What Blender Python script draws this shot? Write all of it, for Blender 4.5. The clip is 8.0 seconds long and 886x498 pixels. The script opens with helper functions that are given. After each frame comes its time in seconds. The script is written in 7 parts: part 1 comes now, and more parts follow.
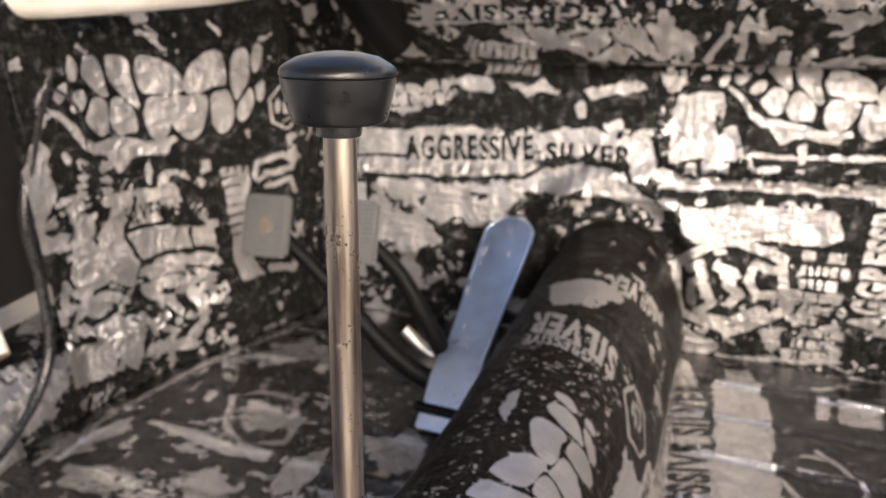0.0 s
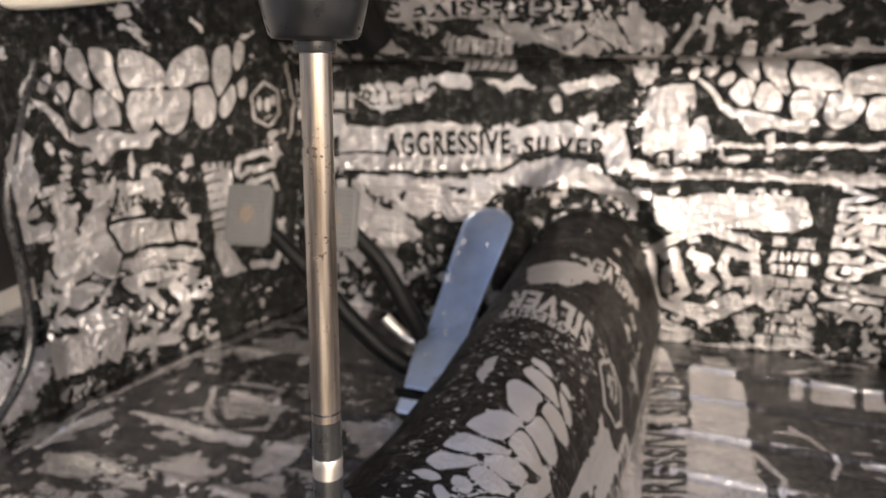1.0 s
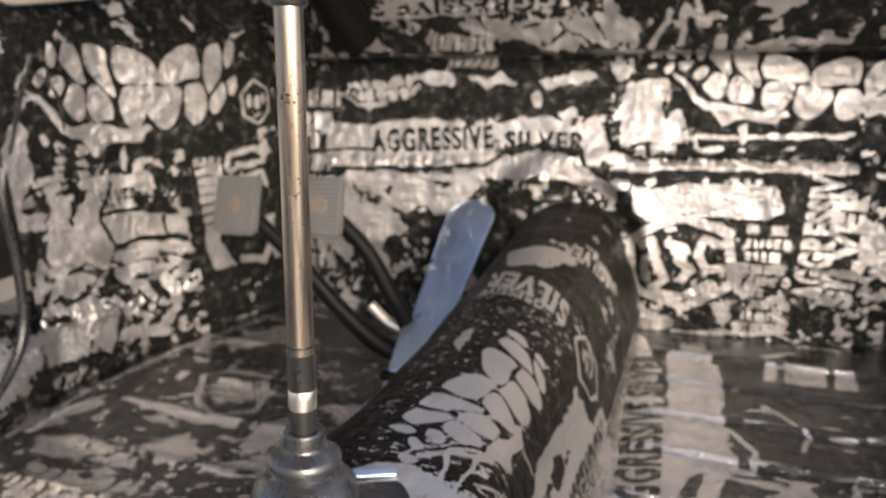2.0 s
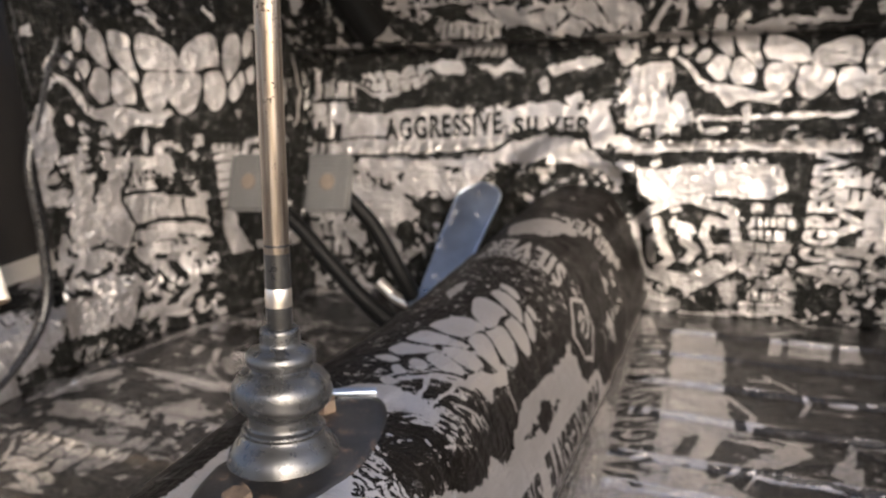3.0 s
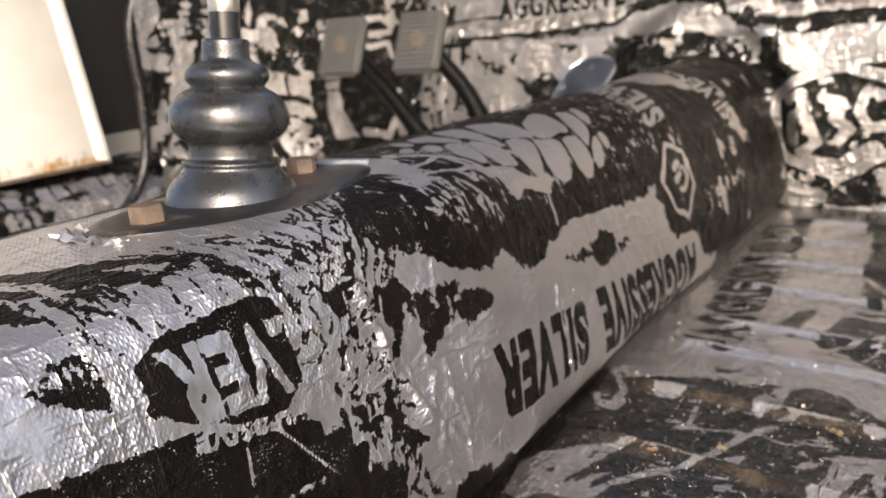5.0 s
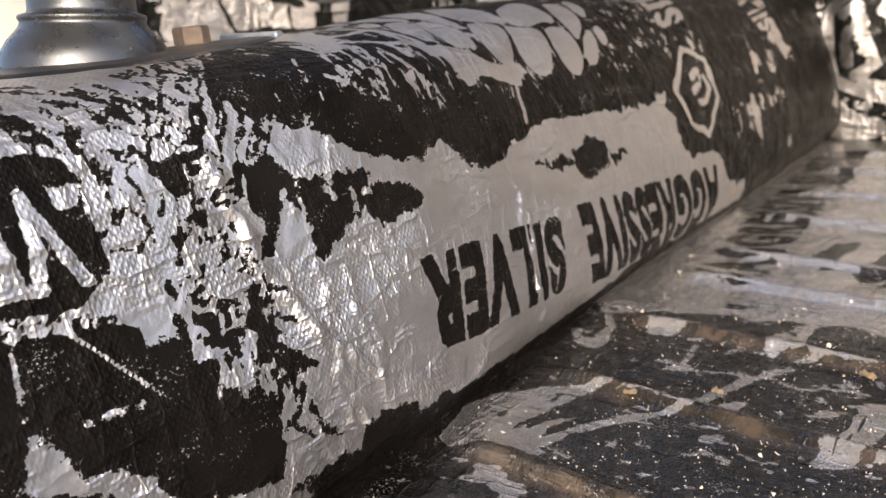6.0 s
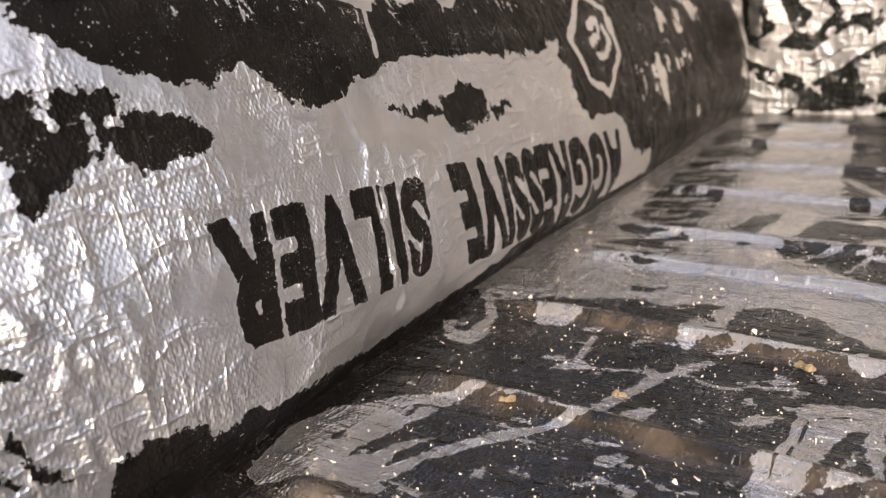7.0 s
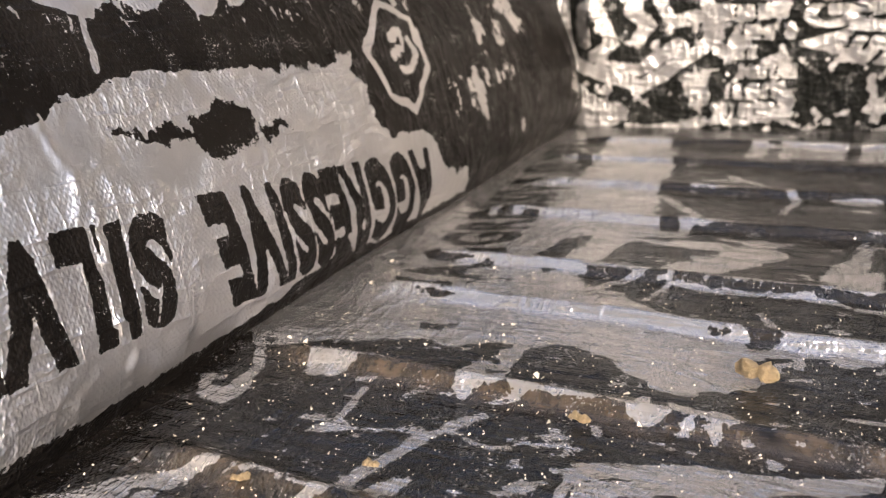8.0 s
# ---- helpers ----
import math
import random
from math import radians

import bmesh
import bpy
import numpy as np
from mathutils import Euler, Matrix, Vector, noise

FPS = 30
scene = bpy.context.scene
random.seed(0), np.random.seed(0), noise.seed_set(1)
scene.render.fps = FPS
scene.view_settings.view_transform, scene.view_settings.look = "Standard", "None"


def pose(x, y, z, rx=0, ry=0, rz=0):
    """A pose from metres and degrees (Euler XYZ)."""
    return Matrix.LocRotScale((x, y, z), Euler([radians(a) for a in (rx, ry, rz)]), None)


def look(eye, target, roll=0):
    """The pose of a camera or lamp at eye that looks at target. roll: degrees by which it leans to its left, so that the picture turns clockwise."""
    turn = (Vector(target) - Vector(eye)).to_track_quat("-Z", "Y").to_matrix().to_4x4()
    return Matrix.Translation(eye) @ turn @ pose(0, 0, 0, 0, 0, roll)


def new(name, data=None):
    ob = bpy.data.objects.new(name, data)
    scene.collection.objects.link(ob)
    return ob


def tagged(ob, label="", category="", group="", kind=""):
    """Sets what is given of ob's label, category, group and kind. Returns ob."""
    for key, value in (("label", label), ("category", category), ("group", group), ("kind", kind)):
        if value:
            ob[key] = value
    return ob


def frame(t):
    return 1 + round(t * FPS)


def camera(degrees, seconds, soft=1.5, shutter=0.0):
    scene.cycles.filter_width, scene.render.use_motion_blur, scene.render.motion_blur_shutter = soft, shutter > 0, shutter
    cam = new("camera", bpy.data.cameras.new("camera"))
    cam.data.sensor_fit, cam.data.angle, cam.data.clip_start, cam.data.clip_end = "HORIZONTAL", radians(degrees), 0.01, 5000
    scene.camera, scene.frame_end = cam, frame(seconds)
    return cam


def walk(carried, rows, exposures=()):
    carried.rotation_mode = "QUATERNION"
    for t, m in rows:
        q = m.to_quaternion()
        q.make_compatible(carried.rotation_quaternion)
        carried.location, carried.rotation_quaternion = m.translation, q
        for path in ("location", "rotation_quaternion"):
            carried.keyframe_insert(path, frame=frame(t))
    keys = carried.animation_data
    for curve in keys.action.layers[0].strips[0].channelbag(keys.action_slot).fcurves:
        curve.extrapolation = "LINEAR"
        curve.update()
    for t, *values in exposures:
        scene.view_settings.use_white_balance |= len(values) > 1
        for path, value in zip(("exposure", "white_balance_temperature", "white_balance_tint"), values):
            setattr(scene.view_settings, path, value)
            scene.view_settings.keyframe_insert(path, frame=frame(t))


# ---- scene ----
cam = camera(57.5, 8.0, soft=1.3)
PATH = [
    (0, (0.083, -0.062, 0.496), (-0.612, 1.662, -0.243), -2.7),
    (0.5, (0.09, -0.074, 0.475), (-0.589, 1.672, -0.227), -2.7),
    (1, (0.097, -0.09, 0.456), (-0.567, 1.674, -0.212), -2.7),
    (1.5, (0.103, -0.105, 0.447), (-0.543, 1.672, -0.204), -2.8),
    (3, (0.164, -0.146, 0.376), (-0.579, 1.628, -0.171), -3.4),
    (3.5, (0.172, -0.152, 0.345), (-0.643, 1.597, -0.178), -3.6),
    (4, (0.187, -0.147, 0.309), (-0.712, 1.562, -0.21), -3.6),
    (4.5, (0.202, -0.111, 0.272), (-0.796, 1.54, -0.257), -3.8),
    (4.7, (0.21, -0.092, 0.255), (-0.84, 1.523, -0.284), -4.1),
    (5.8, (0.23, 0.002, 0.185), (-1.01, 1.449, -0.423), -5.6),
    (6, (0.225, 0.02, 0.173), (-1.015, 1.465, -0.436), -5.7),
    (6.5, (0.214, 0.058, 0.144), (-0.976, 1.542, -0.474), -5.5),
    (7, (0.199, 0.099, 0.132), (-0.878, 1.665, -0.489), -4.8),
    (7.5, (0.204, 0.134, 0.13), (-0.746, 1.78, -0.491), -4.3),
    (8, (0.218, 0.153, 0.128), (-0.608, 1.864, -0.494), -3.7),
]
walk(cam, [(t, look(eye, target, roll)) for t, eye, target, roll in PATH], [(0.0, 1.93, 6650, 11), (4.5, 1.80, 6800, 10), (6.0, 1.97, 6850, 10), (8.0, 2.24, 6750, 10)])
# close focus, as in a phone held near its subject
cam.data.dof.use_dof = True
cam.data.dof.focus_distance = 0.255
cam.data.dof.aperture_fstop = 17.0

# ---- world and sun ----
world = bpy.data.worlds.new("sky")
scene.world = world
world.use_nodes = True
wn = world.node_tree.nodes
sky = wn.new("ShaderNodeTexSky")
sky.sky_type = 'NISHITA'
sky.sun_disc = False
sky.air_density = 0.6
sky.dust_density = 4.0
sky.sun_elevation = radians(26)
sky.sun_rotation = radians(143)
wn["Background"].inputs["Strength"].default_value = 0.15
world.node_tree.links.new(sky.outputs[0], wn["Background"].inputs["Color"])
sun = new("sun", bpy.data.lights.new("sun", 'SUN'))
sun.data.energy = 0.75
sun.data.angle = radians(28)
sun.data.color = (1.0, 0.95, 0.88)
sun.matrix_world = look((1.12, -1.50, 1.06), (0, 0, 0))


# ---- materials ----
def material(name):
    m = bpy.data.materials.new(name)
    m.use_nodes = True
    t = m.node_tree
    return m, t.nodes, t.links, t.nodes["Principled BSDF"]


def noise_node(n, l, vec, scale, detail=4.0, rough=0.55):
    k = n.new("ShaderNodeTexNoise")
    k.inputs["Scale"].default_value = scale
    k.inputs["Detail"].default_value = detail
    k.inputs["Roughness"].default_value = rough
    if vec is not None:
        l.new(vec, k.inputs["Vector"])
    return k.outputs["Fac"]


def maths(n, l, op, a, b=None, clamp=False):
    k = n.new("ShaderNodeMath")
    k.operation = op
    k.use_clamp = clamp
    for i, v in enumerate((a, b)):
        if v is None:
            continue
        if isinstance(v, (int, float)):
            k.inputs[i].default_value = v
        else:
            l.new(v, k.inputs[i])
    return k.outputs[0]


def ramp(n, l, fac, stops):
    k = n.new("ShaderNodeValToRGB")
    e = k.color_ramp.elements
    while len(e) < len(stops):
        e.new(0.5)
    for i, (p, c) in enumerate(stops):
        e[i].position = p
        e[i].color = (*c, 1.0) if len(c) == 3 else c
    l.new(fac, k.inputs[0])
    return k.outputs[0]


def mix(n, l, fac, a, b):
    k = n.new("ShaderNodeMix")
    k.data_type = 'RGBA'
    l.new(fac, k.inputs["Factor"])
    for v, s in ((a, "A"), (b, "B")):
        sock = [i for i in k.inputs if i.name == s and i.type == 'RGBA'][0]
        if isinstance(v, tuple):
            sock.default_value = (*v, 1.0)
        else:
            l.new(v, sock)
    return [o for o in k.outputs if o.type == 'RGBA'][0]


def printed_foil(name, dirt=0.0, emboss=0.5, crinkle=1.0, gloss=0.22, streak=0.0, worn=0.665, shine=0.05, ink=(0.0050, 0.0042, 0.0037), bare=(0.60, 0.575, 0.56)):
    """Aluminium damping foil with a dark print; the attribute 'print' is the signed distance to the print's edge in metres."""
    m, n, l, b = material(name)
    at = n.new("ShaderNodeAttribute")
    at.attribute_name = "print"
    pos = n.new("ShaderNodeAttribute")
    pos.attribute_name = "sheet"
    v = pos.outputs["Vector"]
    big = noise_node(n, l, v, 90, 3)
    fine = noise_node(n, l, v, 900, 5, 0.7)
    scuff_map = n.new("ShaderNodeMapping")
    scuff_map.inputs["Scale"].default_value = (60, 500, 1)
    scuff_map.inputs["Rotation"].default_value = (0, 0, 0.5)
    l.new(v, scuff_map.inputs["Vector"])
    scuff = noise_node(n, l, scuff_map.outputs[0], 1.0, 5, 0.65)
    fr = n.new("ShaderNodeAttribute")
    fr.attribute_name = "fray"
    mid = noise_node(n, l, v, 300, 5, 0.72)
    low = noise_node(n, l, v, 75, 4, 0.6)
    rag = maths(n, l, 'MULTIPLY', maths(n, l, 'SUBTRACT', fine, 0.5), 0.0030)
    rag = maths(n, l, 'ADD', rag, maths(n, l, 'MULTIPLY', maths(n, l, 'SUBTRACT', mid, 0.5), 0.0080))
    rag = maths(n, l, 'ADD', rag, maths(n, l, 'MULTIPLY', maths(n, l, 'SUBTRACT', low, 0.5), 0.0070))
    edge = maths(n, l, 'ADD', at.outputs["Fac"], maths(n, l, 'MULTIPLY', rag, fr.outputs["Fac"]))
    mask = maths(n, l, 'MULTIPLY', edge, 4000.0)
    mask = maths(n, l, 'ADD', mask, 0.5, True)
    # scuffs through the ink
    rub = maths(n, l, 'MULTIPLY', maths(n, l, 'SUBTRACT', scuff, 0.685), 22.0, True)
    rub2 = maths(n, l, 'ADD', fine, maths(n, l, 'MULTIPLY', maths(n, l, 'SUBTRACT', low, 0.5), 0.55))
    rub2 = maths(n, l, 'MULTIPLY', maths(n, l, 'SUBTRACT', rub2, worn), 24.0, True)
    chip = maths(n, l, 'ADD', mid, maths(n, l, 'MULTIPLY', maths(n, l, 'SUBTRACT', low, 0.5), -0.6))
    chip = maths(n, l, 'MULTIPLY', maths(n, l, 'SUBTRACT', chip, 0.70), 30.0, True)
    mask = maths(n, l, 'MULTIPLY', mask, maths(n, l, 'SUBTRACT', 1.0, maths(n, l, 'MULTIPLY', chip, 0.9)))
    mask = maths(n, l, 'MAXIMUM', mask, maths(n, l, 'MULTIPLY', maths(n, l, 'MAXIMUM', rub, rub2), 0.75))
    tone = noise_node(n, l, v, 25, 4)
    inkc = ramp(n, l, tone, [(0.3, tuple(c * 0.6 for c in ink)), (0.78, tuple(c * 1.5 for c in ink))])
    barec = ramp(n, l, tone, [(0.3, tuple(c * 0.86 for c in bare)), (0.7, bare)])
    col = mix(n, l, mask, inkc, barec)
    dust = noise_node(n, l, v, 420, 6, 0.75)
    dustm = maths(n, l, 'MULTIPLY', maths(n, l, 'SUBTRACT', dust, 0.62), 9.0, True)
    dustm = maths(n, l, 'MULTIPLY', dustm, dirt)
    col = mix(n, l, dustm, col, (0.33, 0.25, 0.16))
    gr = n.new("ShaderNodeAttribute")
    gr.attribute_name = "grime"
    grm = maths(n, l, 'MULTIPLY', gr.outputs["Fac"], maths(n, l, 'MULTIPLY', maths(n, l, 'SUBTRACT', noise_node(n, l, v, 55, 5, 0.65), 0.38), 4.0, True))
    col = mix(n, l, grm, col, (0.085, 0.062, 0.042))
    l.new(col, b.inputs["Base Color"])
    met = maths(n, l, 'MULTIPLY', maths(n, l, 'MULTIPLY', mask, 0.93), maths(n, l, 'SUBTRACT', 1.0, maths(n, l, 'MAXIMUM', dustm, maths(n, l, 'MULTIPLY', grm, 0.6))))
    l.new(met, b.inputs["Metallic"])
    l.new(maths(n, l, 'ADD', maths(n, l, 'MULTIPLY', mask, 0.5 - shine), shine), b.inputs["Specular IOR Level"])
    ro = maths(n, l, 'ADD', maths(n, l, 'MULTIPLY', big, 0.24), gloss)
    ro = maths(n, l, 'ADD', ro, maths(n, l, 'MULTIPLY', dustm, 0.4))
    l.new(ro, b.inputs["Roughness"])
    # relief: embossed diamonds, crinkles
    relief = None
    for ang in (0.6, -0.6):
        mp = n.new("ShaderNodeMapping")
        mp.inputs["Rotation"].default_value = (0, 0, ang)
        l.new(v, mp.inputs["Vector"])
        w = n.new("ShaderNodeTexWave")
        w.inputs["Scale"].default_value = 190
        w.inputs["Distortion"].default_value = 1.5
        w.inputs["Detail"].default_value = 1.0
        l.new(mp.outputs[0], w.inputs["Vector"])
        relief = w.outputs["Fac"] if relief is None else maths(n, l, 'MULTIPLY', relief, w.outputs["Fac"])
    patch = maths(n, l, 'MULTIPLY', maths(n, l, 'SUBTRACT', noise_node(n, l, v, 30, 3), 0.36), 6.0, True)
    relief = maths(n, l, 'MULTIPLY', maths(n, l, 'MULTIPLY', relief, patch), 0.00011 * emboss)
    vor = n.new("ShaderNodeTexVoronoi")
    vor.feature = 'F1'
    vor.inputs["Scale"].default_value = 70
    warp = n.new("ShaderNodeVectorMath")
    warp.operation = 'MULTIPLY_ADD'
    nt = n.new("ShaderNodeTexNoise")
    nt.inputs["Scale"].default_value = 45
    l.new(v, nt.inputs["Vector"])
    l.new(nt.outputs["Color"], warp.inputs[0])
    warp.inputs[1].default_value = (0.03, 0.03, 0.0)
    l.new(v, warp.inputs[2])
    l.new(warp.outputs[0], vor.inputs["Vector"])
    relief = maths(n, l, 'ADD', relief, maths(n, l, 'MULTIPLY', vor.outputs["Distance"], 0.0009 * crinkle))
    relief = maths(n, l, 'ADD', relief, maths(n, l, 'MULTIPLY', noise_node(n, l, v, 130, 5, 0.6), 0.0010 * crinkle))
    relief = maths(n, l, 'ADD', relief, maths(n, l, 'MULTIPLY', fine, 0.00010))
    for sc, ang, amp in (((22, 75, 1), 0.9, 0.0011), ((95, 24, 1), 0.25, 0.0008), ((60, 130, 1), -0.5, 0.0004)):
        mp = n.new("ShaderNodeMapping")
        mp.inputs["Scale"].default_value = sc
        mp.inputs["Rotation"].default_value = (0, 0, ang)
        l.new(v, mp.inputs["Vector"])
        k = noise_node(n, l, mp.outputs[0], 1.0, 3, 0.5)
        k = maths(n, l, 'ABSOLUTE', maths(n, l, 'SUBTRACT', k, 0.5))
        k = maths(n, l, 'SUBTRACT', 1.0, maths(n, l, 'MULTIPLY', k, 9.0), True)
        k = maths(n, l, 'MULTIPLY', maths(n, l, 'POWER', k, 2.0), patch)
        relief = maths(n, l, 'ADD', relief, maths(n, l, 'MULTIPLY', k, amp * crinkle))
    if streak:
        for sc, amp in (((9, 260, 1), 0.0007), ((22, 620, 1), 0.00025)):
            mp = n.new("ShaderNodeMapping")
            mp.inputs["Scale"].default_value = sc
            mp.inputs["Rotation"].default_value = (0, 0, -0.05)
            l.new(v, mp.inputs["Vector"])
            relief = maths(n, l, 'ADD', relief, maths(n, l, 'MULTIPLY', noise_node(n, l, mp.outputs[0], 1.0, 3, 0.55), amp * streak))
    bp = n.new("ShaderNodeBump")
    bp.inputs["Strength"].default_value = 1.0
    bp.inputs["Distance"].default_value = 1.0
    l.new(relief, bp.inputs["Height"])
    l.new(bp.outputs[0], b.inputs["Normal"])
    return m


def plain(name, colour, metallic=0.0, rough=0.5, vary=0.25, scale=60, bump=0.0003, spot=None, spot_at=0.62, spec=0.5):
    m, n, l, b = material(name)
    tc = n.new("ShaderNodeTexCoord")
    v = tc.outputs["Object"]
    a = noise_node(n, l, v, scale, 5, 0.6)
    c = ramp(n, l, a, [(0.25, tuple(k * (1 - vary) for k in colour)), (0.8, tuple(min(1.0, k * (1 + vary)) for k in colour))])
    if spot is not None:
        s = noise_node(n, l, v, scale * 2.3, 6, 0.7)
        sm = maths(n, l, 'MULTIPLY', maths(n, l, 'SUBTRACT', s, spot_at), 14.0, True)
        c = mix(n, l, sm, c, spot)
        l.new(maths(n, l, 'MULTIPLY', maths(n, l, 'SUBTRACT', 1.0, sm), metallic), b.inputs["Metallic"])
    else:
        b.inputs["Metallic"].default_value = metallic
    b.inputs["Specular IOR Level"].default_value = spec
    l.new(c, b.inputs["Base Color"])
    f = noise_node(n, l, v, scale * 12, 4, 0.6)
    l.new(maths(n, l, 'ADD', maths(n, l, 'MULTIPLY', a, 0.25), rough - 0.12), b.inputs["Roughness"])
    bp = n.new("ShaderNodeBump")
    bp.inputs["Distance"].default_value = 1.0
    l.new(maths(n, l, 'MULTIPLY', f, bump), bp.inputs["Height"])
    l.new(bp.outputs[0], b.inputs["Normal"])
    return m


# bare tone balances the light by place: floor lifted, tunnel and walls lowered
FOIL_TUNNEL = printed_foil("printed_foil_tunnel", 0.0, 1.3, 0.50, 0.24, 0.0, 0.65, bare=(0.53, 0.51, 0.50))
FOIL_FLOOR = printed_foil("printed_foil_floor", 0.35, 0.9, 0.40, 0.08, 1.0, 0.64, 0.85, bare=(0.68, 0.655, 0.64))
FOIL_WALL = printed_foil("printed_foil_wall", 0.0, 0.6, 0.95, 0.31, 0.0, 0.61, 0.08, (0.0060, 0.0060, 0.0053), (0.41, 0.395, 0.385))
def rod_steel():
    m, n, l, b = material("worn_nickel_steel")
    tc = n.new("ShaderNodeTexCoord")
    mp = n.new("ShaderNodeMapping")
    mp.inputs["Scale"].default_value = (420, 420, 16)
    l.new(tc.outputs["Object"], mp.inputs["Vector"])
    streak = noise_node(n, l, mp.outputs[0], 1.0, 5, 0.6)
    c = ramp(n, l, streak, [(0.25, (0.13, 0.10, 0.075)), (0.5, (0.29, 0.245, 0.20)), (0.75, (0.44, 0.39, 0.34))])
    pit = noise_node(n, l, tc.outputs["Object"], 330, 6, 0.7)
    zone = noise_node(n, l, tc.outputs["Object"], 38, 2, 0.5)
    pm = maths(n, l, 'MULTIPLY', maths(n, l, 'SUBTRACT', maths(n, l, 'ADD', pit, maths(n, l, 'MULTIPLY', zone, 0.55)), 0.90), 18.0, True)
    l.new(mix(n, l, pm, c, (0.035, 0.022, 0.014)), b.inputs["Base Color"])
    l.new(maths(n, l, 'SUBTRACT', 1.0, maths(n, l, 'MULTIPLY', pm, 0.9)), b.inputs["Metallic"])
    l.new(maths(n, l, 'ADD', maths(n, l, 'MULTIPLY', pm, 0.4), maths(n, l, 'ADD', maths(n, l, 'MULTIPLY', streak, 0.2), 0.27)), b.inputs["Roughness"])
    bp = n.new("ShaderNodeBump")
    bp.inputs["Distance"].default_value = 1.0
    l.new(maths(n, l, 'MULTIPLY', pm, -0.00012), bp.inputs["Height"])
    l.new(bp.outputs[0], b.inputs["Normal"])
    return m


STEEL_ROD = rod_steel()
STEEL_BAND = plain("pale_brushed_steel", (0.72, 0.66, 0.58), 1.0, 0.35, 0.1, 200, 0.00002)
BLACK_SLEEVE = plain("black_oxide_steel", (0.035, 0.035, 0.035), 0.6, 0.3, 0.3, 150, 0.00002)
KNOB = plain("black_bakelite", (0.006, 0.006, 0.0065), 0.0, 0.30, 0.3, 120, 0.00004, spec=0.4)
BOOT = plain("dark_grey_rubber_sheen", (0.085, 0.087, 0.090), 0.8, 0.28, 0.12, 130, 0.00008)
PLATE = plain("dark_pressed_steel", (0.060, 0.058, 0.057), 0.9, 0.36, 0.45, 45, 0.00010, (0.085, 0.052, 0.034), 0.56)
RUST = plain("rusty_bolt_steel", (0.12, 0.085, 0.060), 0.2, 0.6, 0.5, 220, 0.0002)
PAD = plain("grey_ribbed_rubber", (0.075, 0.074, 0.072), 0.0, 0.5, 0.2, 150, 0.0001)
PAD_MARK = plain("brown_worn_rubber", (0.10, 0.078, 0.06), 0.0, 0.6, 0.3, 200, 0.0001)
BLACK_STEEL = plain("black_painted_steel", (0.003, 0.003, 0.003), 0.0, 0.5, 0.3, 90, 0.0001, spec=0.1)
# the blue of reflected sky is mixed into the zinc's base colour
ZINC = plain("sky_blue_tinted_zinc", (0.60, 0.68, 0.80), 1.0, 0.30, 0.2, 30, 0.00008, (0.30, 0.26, 0.24), 0.60)
WHITE = plain("old_white_paint", (0.74, 0.71, 0.64), 0.0, 0.42, 0.08, 18, 0.0001, (0.38, 0.20, 0.05), 0.72)
def pillar_paint():
    m, n, l, b = material("old_white_paint_rusty_foot")
    tc = n.new("ShaderNodeTexCoord")
    v = tc.outputs["Object"]
    sx = n.new("ShaderNodeSeparateXYZ")
    l.new(v, sx.inputs[0])
    rust = noise_node(n, l, v, 55, 5, 0.65)
    foot = maths(n, l, 'SUBTRACT', 0.30, maths(n, l, 'MULTIPLY', sx.outputs["Z"], 9.0), True)
    rm = maths(n, l, 'MULTIPLY', maths(n, l, 'SUBTRACT', maths(n, l, 'ADD', rust, foot), 0.70), 6.0, True)
    tone = ramp(n, l, noise_node(n, l, v, 14, 4), [(0.3, (0.68, 0.64, 0.56)), (0.7, (0.78, 0.75, 0.69))])
    l.new(mix(n, l, rm, tone, (0.42, 0.24, 0.07)), b.inputs["Base Color"])
    l.new(maths(n, l, 'ADD', maths(n, l, 'MULTIPLY', rm, 0.3), 0.4), b.inputs["Roughness"])
    return m


PILLAR = pillar_paint()
CABLE = plain("black_cable_sheath", (0.015, 0.015, 0.016), 0.0, 0.28, 0.3, 200, 0.0001)
BODY = plain("grey_primer_steel", (0.30, 0.29, 0.28), 0.0, 0.55, 0.15, 12, 0.0001)
PITCH = plain("black_underseal", (0.012, 0.011, 0.011), 0.0, 0.5, 0.4, 80, 0.0008)
CRUMB = plain("ochre_dirt", (0.25, 0.18, 0.098), 0.0, 0.85, 0.6, 260, 0.0010)
GRIT = plain("pale_grit", (0.62, 0.54, 0.42), 0.0, 0.7, 0.4, 300, 0.0002)


# ---- print canvases ----
def lattice(ix, iy, seed):
    h = (ix.astype(np.int64) * 374761393 + iy.astype(np.int64) * 668265263 + seed * 974711) & 0xFFFFFFFF
    h = ((h ^ (h >> 13)) * 1274126177) & 0xFFFFFFFF
    return ((h ^ (h >> 16)) & 0xFFFF) / 65535.0


def value_noise(u, v, seed):
    iu, iv = np.floor(u), np.floor(v)
    fu, fv = u - iu, v - iv
    fu, fv = fu * fu * (3 - 2 * fu), fv * fv * (3 - 2 * fv)
    a, b = lattice(iu, iv, seed), lattice(iu + 1, iv, seed)
    c, d = lattice(iu, iv + 1, seed), lattice(iu + 1, iv + 1, seed)
    return (a * (1 - fu) + b * fu) * (1 - fv) + (c * (1 - fu) + d * fu) * fv


